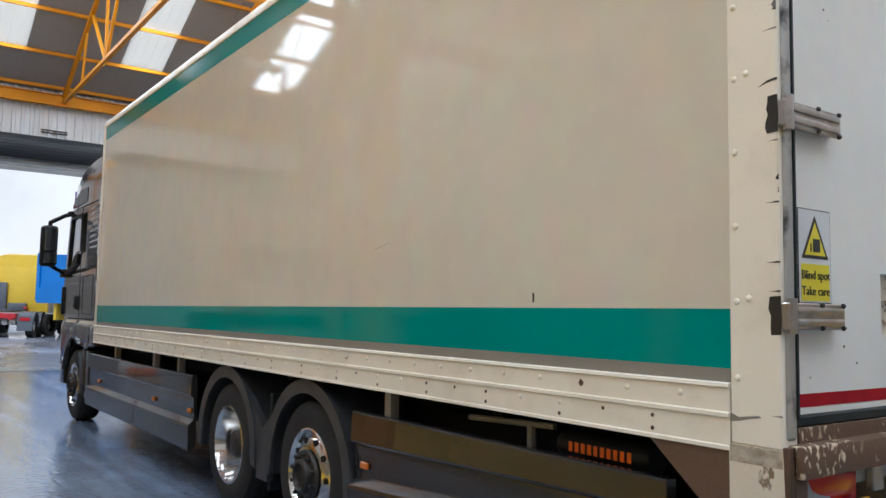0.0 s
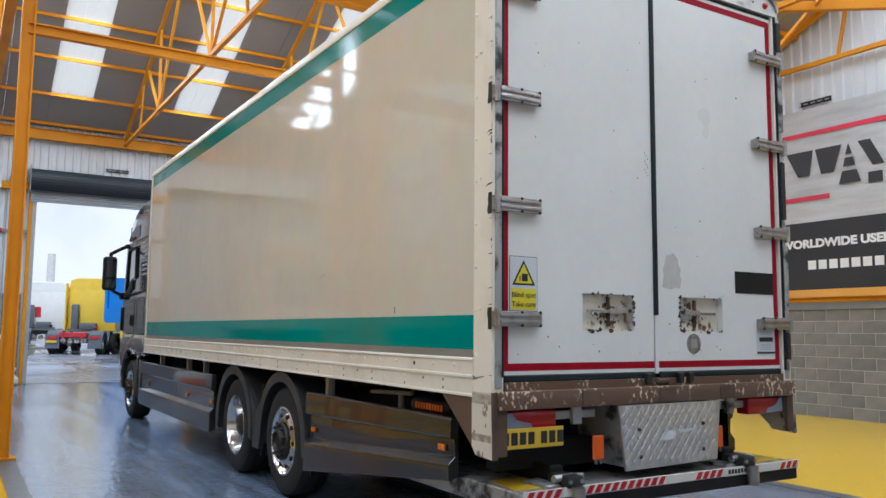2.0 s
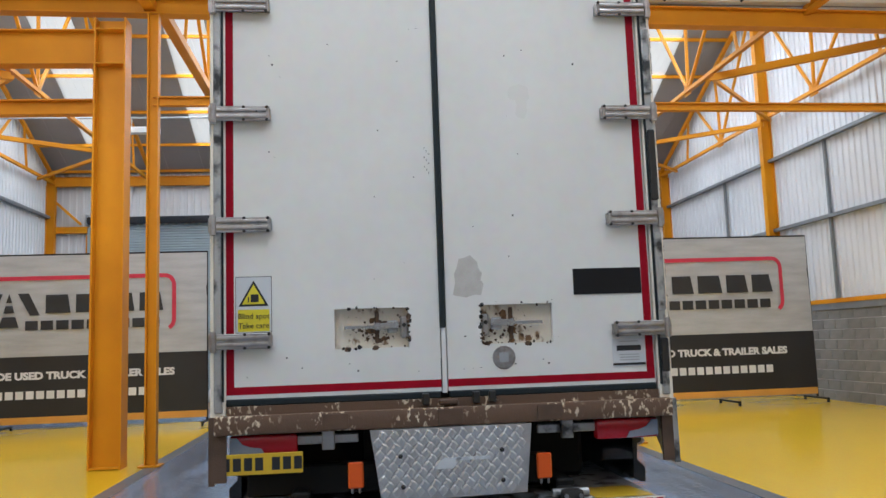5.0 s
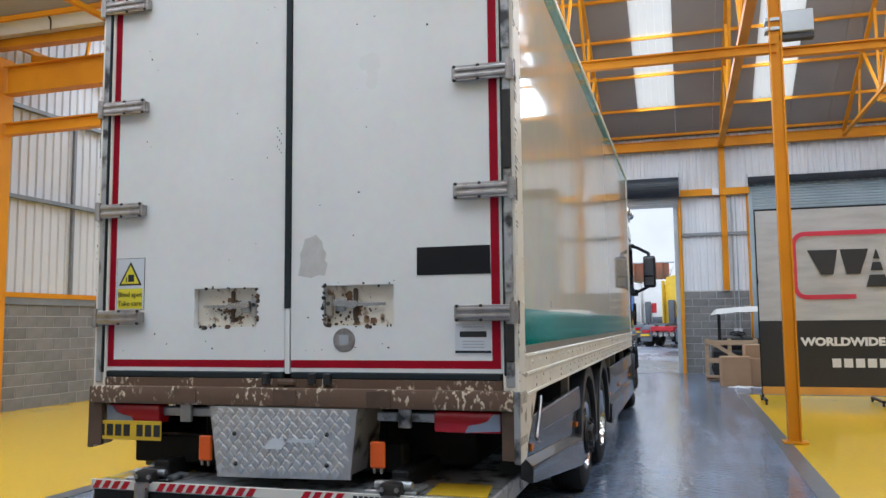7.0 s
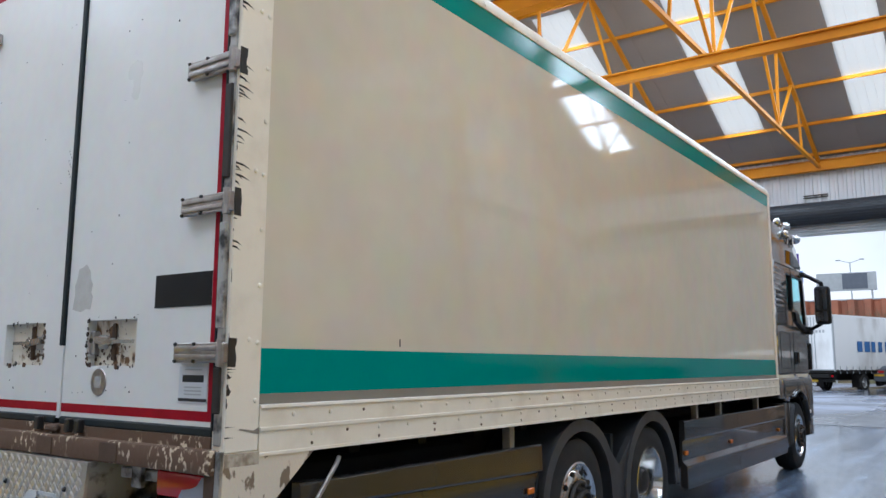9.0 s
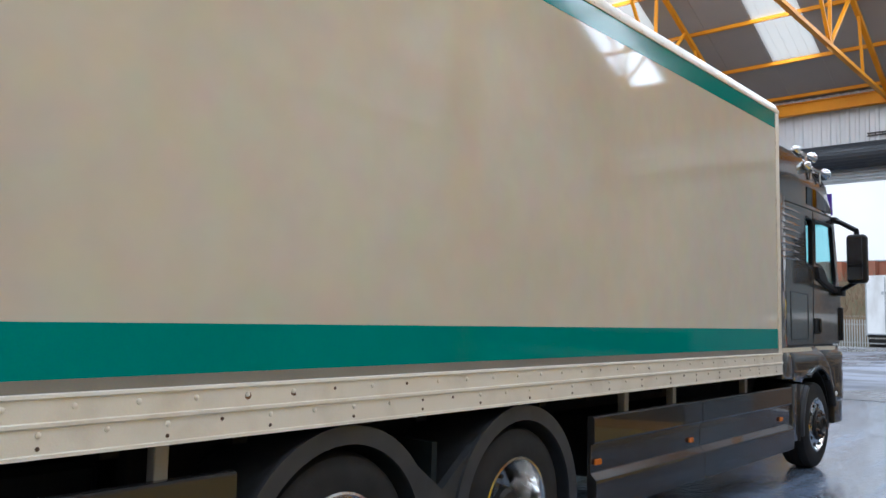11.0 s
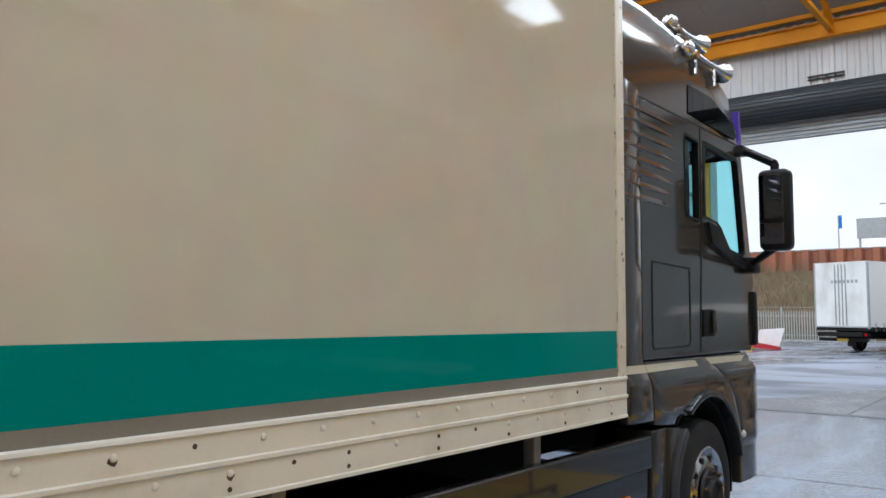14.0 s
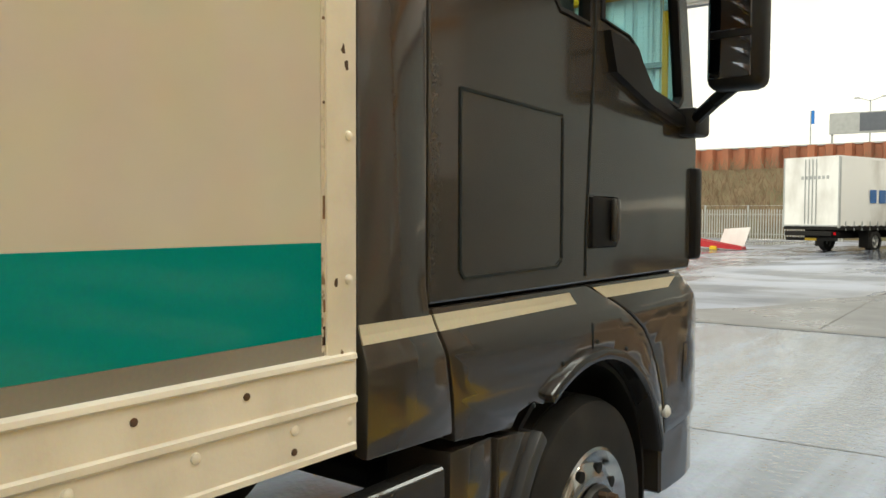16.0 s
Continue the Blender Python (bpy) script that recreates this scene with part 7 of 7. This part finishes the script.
# ---- clutter by the far wall ----
TARP = material("grey_tarpaulin", (0.075, 0.078, 0.085), 0.6, col2=(0.10, 0.10, 0.108), scale=3, bump=0.4, grain=30)
BLUEDRUM = material("blue_plastic_drum", (0.015, 0.115, 0.42), 0.4, scale=3)
CARD = material("brown_cardboard", (0.36, 0.225, 0.125), 0.85, col2=(0.31, 0.19, 0.105), scale=3, bump=0.1)
PINE = material("pale_pallet_timber", (0.46, 0.33, 0.2), 0.8, col2=(0.36, 0.25, 0.15), scale=5, bump=0.3, stretch=(1, 1, 4))
REDGLOSS = material("red_extinguisher_paint", (0.45, 0.015, 0.015), 0.3)
SACK = material("white_sack", (0.6, 0.58, 0.54), 0.7, bump=0.3, grain=20)

dr = thing("plastic_drum", "blue plastic drum on the floor by the door", "drum", (-2.78, 19.45, 0))
part("drum_body", lathe(B(), [(0, 0.18), (0.02, 0.21), (0.2, 0.225), (0.22, 0.232), (0.24, 0.225), (0.4, 0.225), (0.42, 0.232), (0.44, 0.225), (0.58, 0.21), (0.6, 0.17)], (0, 0, 0), "z", 28), BLUEDRUM, dr)
part("drum_lid", lathe(B(), [(0.6, 0.175), (0.64, 0.17), (0.645, 0.02)], (0, 0, 0), "z", 24), BLUEDRUM, dr)
sk = thing("white_bag", "tied white plastic bag beside the drum", "bag", (-2.42, 19.42, 0))
bm = lathe(B(), [(0.0, 0.1), (0.05, 0.16), (0.16, 0.15), (0.26, 0.08), (0.3, 0.05), (0.42, 0.1)], (0, 0, 0), "z", 14)
for vv in bm.verts:
    vv.co += noise.noise_vector(vv.co * 9) * 0.035
    vv.co.z = max(vv.co.z, 0)
part("bag", bm, SACK, sk)
tpn = thing("tarpaulin_heap", "grey tarpaulin draped over a heap", "tarpaulin", (-3.5, 19.3, 0))
bm = B()
n = 26
v = []
for j in range(n + 1):
    row = []
    for i in range(n + 1):
        u, w = i / n * 2 - 1, j / n * 2 - 1
        h = max(0.0, 1 - (u * u) ** 1.1) * max(0.0, 1 - (w * w) ** 1.1)
        z = 1.08 * h ** 0.45 * (0.72 + 0.35 * math.exp(-4 * (u + 0.3) ** 2)) + (0.12 * noise.noise(Vector((u * 3, w * 3, 1))) + 0.07 * noise.noise(Vector((u * 8, w * 8, 4)))) * h
        row.append(bm.verts.new((u * 0.62 + 0.03 * math.sin(w * 9), w * 0.42, max(0, z))))
    v.append(row)
for j in range(n):
    for i in range(n):
        bm.faces.new((v[j][i], v[j][i + 1], v[j + 1][i + 1], v[j + 1][i]))
part("tarpaulin", bm, TARP, tpn)
for k, x in enumerate((-3.0, -2.55)):
    ex = thing("fire_extinguisher", "red fire extinguisher hung on the block wall", "extinguisher", (x, FAR - 0.13, 0.40), group="fire extinguishers")
    part("cylinder", lathe(B(), [(0, 0.05), (0.02, 0.075), (0.36, 0.075), (0.42, 0.03), (0.44, 0.03)], (0, 0, 0), "z", 18), REDGLOSS, ex)
    part("valve", box(B(), -0.05, 0.04, -0.02, 0.02, 0.44, 0.49, 0.006), BLACKPLASTIC, ex)
    part("hose", pipe(B(), [(0.02, 0, 0.46), (0.09, 0, 0.4), (0.1, 0, 0.15)], 0.012, 6), BLACKPLASTIC, ex)
    part("wall_hook", box(B(), -0.03, 0.03, 0.05, 0.16, 0.3, 0.36), GREYSTEEL, ex)
    sg = thing("safety_sign", "small safety sign on the block wall", "sign", (x, FAR - 0.035, 1.2), group="safety signs")
    part("sign_plate", box(B(), -0.11, 0.11, 0.0, 0.012, 0, 0.14), STICKERWHITE, sg, "", False)
    part("sign_bar", box(B(), -0.08, 0.0, -0.002, -0.0005, 0.03, 0.11), REDGLOSS, sg, "", False)
nt = thing("notice", "yellow notice on the block wall", "notice", (-2.45, FAR - 0.035, 1.5))
part("notice_sheet", box(B(), -0.1, 0.1, 0, 0.012, 0, 0.36), SIGNYELLOW, nt, "", False)
for k in range(4):
    part("notice_bar", box(B(), -0.07, 0.07, -0.002, -0.0005, 0.06 + k * 0.07, 0.085 + k * 0.07), DARKINK, nt, "", False)
for x in (-2.75, -2.42, 3.5, 3.62):
    cd = thing("conduit", "grey cable conduit on the wall", "conduit", (x, FAR - 0.06, 0))
    part("tube", tube(B(), (0, 0, 1.2), (0, 0, 5.0), 0.016, n=8), GREYSTEEL, cd)
    part("outlet", box(B(), -0.05, 0.05, -0.03, 0.03, 1.15, 1.27, 0.008), WHITEPLASTIC, cd)
for x in (-3.0, 3.1):
    jb = thing("switch_box", "white switch box on the header beam", "box", (x, FAR - 0.235, 5.05))
    part("box", box(B(), -0.09, 0.09, -0.03, 0.03, 0, 0.2, 0.008), WHITEPLASTIC, jb)
for x, y, z in ((-2.9, FAR - 0.17, 3.95), (SIDE - 0.2, 7.48, 3.96)):
    bl = thing("alarm_bell", "red alarm bell on the wall girt", "bell", (x, y, z))
    part("gong", lathe(B(), [(0, 0.02), (0.02, 0.075), (0.06, 0.06), (0.075, 0.01)], (0, 0, 0), "x", 18), REDGLOSS, bl)
    part("bracket", box(B(), -0.06, 0.02, -0.03, 0.14, -0.05, -0.02), GREYSTEEL, bl)
for x, y, z, rz in ((-0.1, FAR - 0.045, 5.78, 0), (SIDE - 0.06, 5.03, 5.65, -90)):
    sb = thing("wall_lamp_bracket", "small dark bracket on the ribbed wall sheets", "bracket", (x, y, z), rz)
    part("rail", box(B(), -0.3, 0.3, -0.02, 0.02, 0, 0.02), HUBDARK, sb)
    part("rail", box(B(), -0.3, 0.3, -0.02, 0.02, 0.06, 0.08), HUBDARK, sb)
    for k in range(5):
        part("strut", box(B(), -0.28 + k * 0.14, -0.27 + k * 0.14, -0.015, 0.05, 0.02, 0.06), HUBDARK, sb)
eb = thing("control_box", "pale electrical box strapped to the orange post", "electrical box", (3.58, VALLEY - 0.05, 5.05))
part("box", box(B(), -0.17, 0.2, -0.13, 0.05, 0.02, 0.3, 0.01), GREYSTEEL, eb)
part("cable_tray", box(B(), -0.2, 0.2, -0.1, 0.02, -0.06, 0.0, 0.004), HUBDARK, eb)
part("strap", box(B(), -0.36, -0.16, -0.1, 0.1, 0.08, 0.12), GREYSTEEL, eb)
part("strap", box(B(), -0.36, -0.16, -0.1, 0.1, 0.2, 0.24), GREYSTEEL, eb)
wr2 = thing("stay_wire", "thin slack wire beside the wall column", "wire", (SIDE - 0.02, 6.95, 2.15))
part("wire", pipe(B(), [(0.02, 0.0, 1.55), (-0.08, 0.02, 1.55), (-0.08, 0.75, 0.6), (-0.08, 1.2, 0.0), (0.02, 1.22, 0.0)], 0.006, 5), GIRT, wr2)
cp = thing("overhead_pipe", "thin pale pipe run between trusses", "pipe", (0, 13.35, 6.66))
part("run", tube(B(), (-9.5, 0, 0), (-3.6, 0, 0), 0.022, n=8), GREYSTEEL, cp)
for x in (-9.3, -6.5, -3.62):
    part("hanger", box(B(), x - 0.015, x + 0.015, -0.015, 0.015, -0.06, 0.02), GREYSTEEL, cp, "", False)
bl = thing("batten_light", "white batten light hung under the pipe", "light", (-5.1, 13.35, 6.3))
part("body", box(B(), -0.35, 0.35, -0.09, 0.09, 0, 0.14, 0.015), WHITEPLASTIC, bl)
for x in (-0.25, 0.25):
    part("drop_rod", tube(B(), (x, 0, 0.12), (x, 0, 0.365), 0.008, n=5), GREYSTEEL, bl)

# crate, boxes and buggy on the right of the doorway
cr = thing("timber_crate", "open pale timber crate on the floor", "crate", (3.2, 17.3, 0))
for z in (0.1, 0.52, 0.95):
    part("slat", box(B(), -0.6, 0.6, -0.5, -0.475, z - 0.06, z + 0.06, 0.004), PINE, cr)
    part("slat", box(B(), -0.6, -0.575, -0.5, 0.5, z - 0.06, z + 0.06, 0.004), PINE, cr)
for x in (-0.58, -0.05, 0.55):
    part("upright", box(B(), x - 0.045, x + 0.045, -0.475, -0.44, 0.0, 1.05, 0.004), PINE, cr)
part("brace", bar(B(), (-0.55, -0.51, 1.0), (0.1, -0.51, 0.6), 0.02, 0.09), PINE, cr)
part("base", box(B(), -0.6, 0.6, -0.5, 0.5, 0.06, 0.1), PINE, cr, "", False)
for x, y, z, w, h, l, rz in ((3.18, 15.55, 0.0, 0.62, 0.66, 0.5, 4), (3.62, 15.7, 0.0, 0.5, 0.62, 0.5, -3), (3.6, 15.75, 0.62, 0.4, 0.3, 0.4, 6)):
    cb2 = thing("cardboard_box", "brown cardboard box stacked by the crate", "box", (x, y, z), rz, group="cardboard boxes")
    part("carton", box(B(), -w / 2, w / 2, -l / 2, l / 2, 0, h, 0.006), CARD, cb2, "", False)
    part("flap", prism(B(), [(-l / 2, h), (0, h + 0.02), (0, h + 0.025), (-l / 2, h + 0.005)], "x", -w / 2, w / 2), CARD, cb2, "", False)
wr = thing("plastic_wrap", "crumpled clear plastic wrap on the floor", "plastic wrap", (3.35, 15.1, 0.0))
bm = B()
v = [[bm.verts.new((-0.35 + 0.7 * i / 10, -0.12 + 0.24 * j / 6, 0.002 + 0.09 * abs(noise.noise(Vector((i * 0.5, j * 0.6, 3)))) * (1 - abs(i - 5) / 5.5))) for i in range(11)] for j in range(7)]
for j in range(6):
    for i in range(10):
        bm.faces.new((v[j][i], v[j][i + 1], v[j + 1][i + 1], v[j + 1][i]))
part("wrap", bm, WHITEPLASTIC, wr)
bg = thing("yard_buggy", "small utility buggy with a white canopy", "buggy", (3.75, 18.6, 0))
cano = B()
v = [[cano.verts.new((-0.95 + 1.9 * i / 16, -0.62 + 1.24 * j / 10, 1.74 + 0.1 * math.cos((i / 8 - 1) * 1.3) + 0.025 * noise.noise(Vector((i * 0.7, j * 0.7, 0))) - (0.13 if i in (0, 16) or j in (0, 10) else 0))) for i in range(17)] for j in range(11)]
for j in range(10):
    for i in range(16):
        cano.faces.new((v[j][i], v[j][i + 1], v[j + 1][i + 1], v[j + 1][i]))
part("canopy", cano, SACK, bg, "sagging white canvas canopy")
for x in (-0.75, 0.75):
    for y in (-0.5, 0.5):
        part("canopy_post", tube(B(), (x, y, 0.9), (x, y, 1.76), 0.02, n=8), BLACKPLASTIC, bg)
        part("tyre", lathe(B(), [(-0.08, 0.12), (-0.08, 0.22), (0.08, 0.22), (0.08, 0.12)], (x, y, 0.22), "y", 20), TYRE, bg)
part("buggy_body", box(B(), -0.95, 0.95, -0.55, 0.55, 0.25, 0.75, 0.08, 3), BLACKPLASTIC, bg)
part("dash", box(B(), -0.7, 0.9, -0.5, 0.5, 0.75, 1.02, 0.05, 2), BLACKPLASTIC, bg)
stw = B()
for k in range(20):
    a, b = k * math.tau / 20, (k + 1) * math.tau / 20
    tube(stw, (-0.3 + 0.19 * math.cos(a), 0.19 * math.sin(a) * 0.8, 1.14 + 0.05 * math.sin(a)), (-0.3 + 0.19 * math.cos(b), 0.19 * math.sin(b) * 0.8, 1.14 + 0.05 * math.sin(b)), 0.014, n=6)
tube(stw, (-0.3, 0, 1.14), (-0.1, 0, 0.95), 0.02)
part("steering_wheel", stw, BLACKPLASTIC, bg)
pk = thing("wrapped_goods", "wrapped goods on a pallet behind the banner", "goods", (-4.05, 17.5, 0))
part("pallet", box(B(), -0.4, 0.4, -0.5, 0.5, 0.0, 0.14), PINE, pk, "", False)
gd = box(B(), -0.36, 0.36, -0.45, 0.45, 0.14, 0.5, 0.12, 3)
part("sack", gd, SACK, pk, "white and orange sacks")
part("sack", box(B(), -0.3, 0.34, -0.47, 0.0, 0.16, 0.38, 0.08, 3), ORANGEREF, pk)


# ---- block walls, last: pieces share three meshes ----
BW, BH, BD = 0.44, 0.2115, 0.1


def block_mesh(w, axis):
    """A block face w wide, proud of its mortar, edges chamfered; normal towards -y, or -x for axis x."""
    bm = B()
    j, c = 0.005, 0.004
    x0, x1, z0, z1 = j, w - j, j, BH - j
    front = [(x0 + c, -0.007, z0 + c), (x1 - c, -0.007, z0 + c), (x1 - c, -0.007, z1 - c), (x0 + c, -0.007, z1 - c)]
    back = [(x0, 0.0, z0), (x1, 0.0, z0), (x1, 0.0, z1), (x0, 0.0, z1)]
    f, b = [bm.verts.new(p) for p in front], [bm.verts.new(p) for p in back]
    bm.faces.new(f)
    for k in range(4):
        bm.faces.new((b[k], b[(k + 1) % 4], f[(k + 1) % 4], f[k]))
    return to_mesh(bm, "block", BLOCK, False)


FULL, HALF = block_mesh(BW, "y"), block_mesh(BW / 2, "y")


def block_wall(name, origin, rz, length, height, near, label, core=MORTAR):
    """A wall of stretcher bond along its own x; blocks inside near (from, to) are parts, the rest one mesh."""
    m = pose(*origin, 0, 0, rz)
    bm = box(B(), 0, length, 0.0, 0.19, 0, height)
    wall = structure(name, bm, core, label, "wall", False)
    wall.matrix_world = m
    rest = B()
    courses = int(round(height / BH))
    for c in range(courses):
        x = 0.0
        first = c % 2 == 1
        while x < length - 0.02:
            w = BW / 2 if first else BW
            first = False
            if x + w > length + 0.001:
                if length - x > BW / 2 - 0.001:
                    w = BW / 2
                else:
                    break
            if near[0] <= x <= near[1]:
                shared("block", FULL if w == BW else HALF, wall, (x, 0, c * BH))
            else:
                q = [rest.verts.new(p) for p in ((x + 0.005, -0.006, c * BH + 0.005), (x + w - 0.005, -0.006, c * BH + 0.005), (x + w - 0.005, -0.006, (c + 1) * BH - 0.005), (x + 0.005, -0.006, (c + 1) * BH - 0.005))]
                rest.faces.new(q)
            x += w
    if rest.faces:
        tagged(part("blockwork", rest, BLOCK, wall, "", False), kind="stuff")
    else:
        rest.free()
    return wall


BLK = "grey concrete block wall with pale mortar joints"
# east wall runs from the far corner towards -y, seen from the room
block_wall("wall_block_east", (SIDE - 0.02, FAR - 0.02, 0), -90, FAR - BACK, 1.9, (6.2, 19.4), BLK)
block_wall("wall_block_west", (-SIDE + 0.02, BACK, 0), 90, FAR - BACK, 1.9, (6.0, 15.5), BLK)
block_wall("wall_block_south", (SIDE, BACK + 0.02, 0), 180, 2 * SIDE, 1.9, (99, 99), BLK)
block_wall("wall_block_north", (-3.82, FAR - 0.02, 0), 0, 1.58, 2.36, (-1, 9), BLK)
block_wall("wall_block_north", (2.14, FAR - 0.02, 0), 0, 1.78, 2.36, (-1, 9), BLK)
block_wall("wall_block_north", (-SIDE, FAR - 0.02, 0), 0, 1.1, 2.36, (99, 99), BLK)
block_wall("wall_block_north", (8.5, FAR - 0.02, 0), 0, 1.0, 2.36, (99, 99), BLK)
for y in (VALLEY, 13.35):
    block_wall("pier", (SIDE - 0.09, y + 0.22, 0), -90, BW, 1.9, (-1, 9), "grey block pier under the wall column", BLOCK)
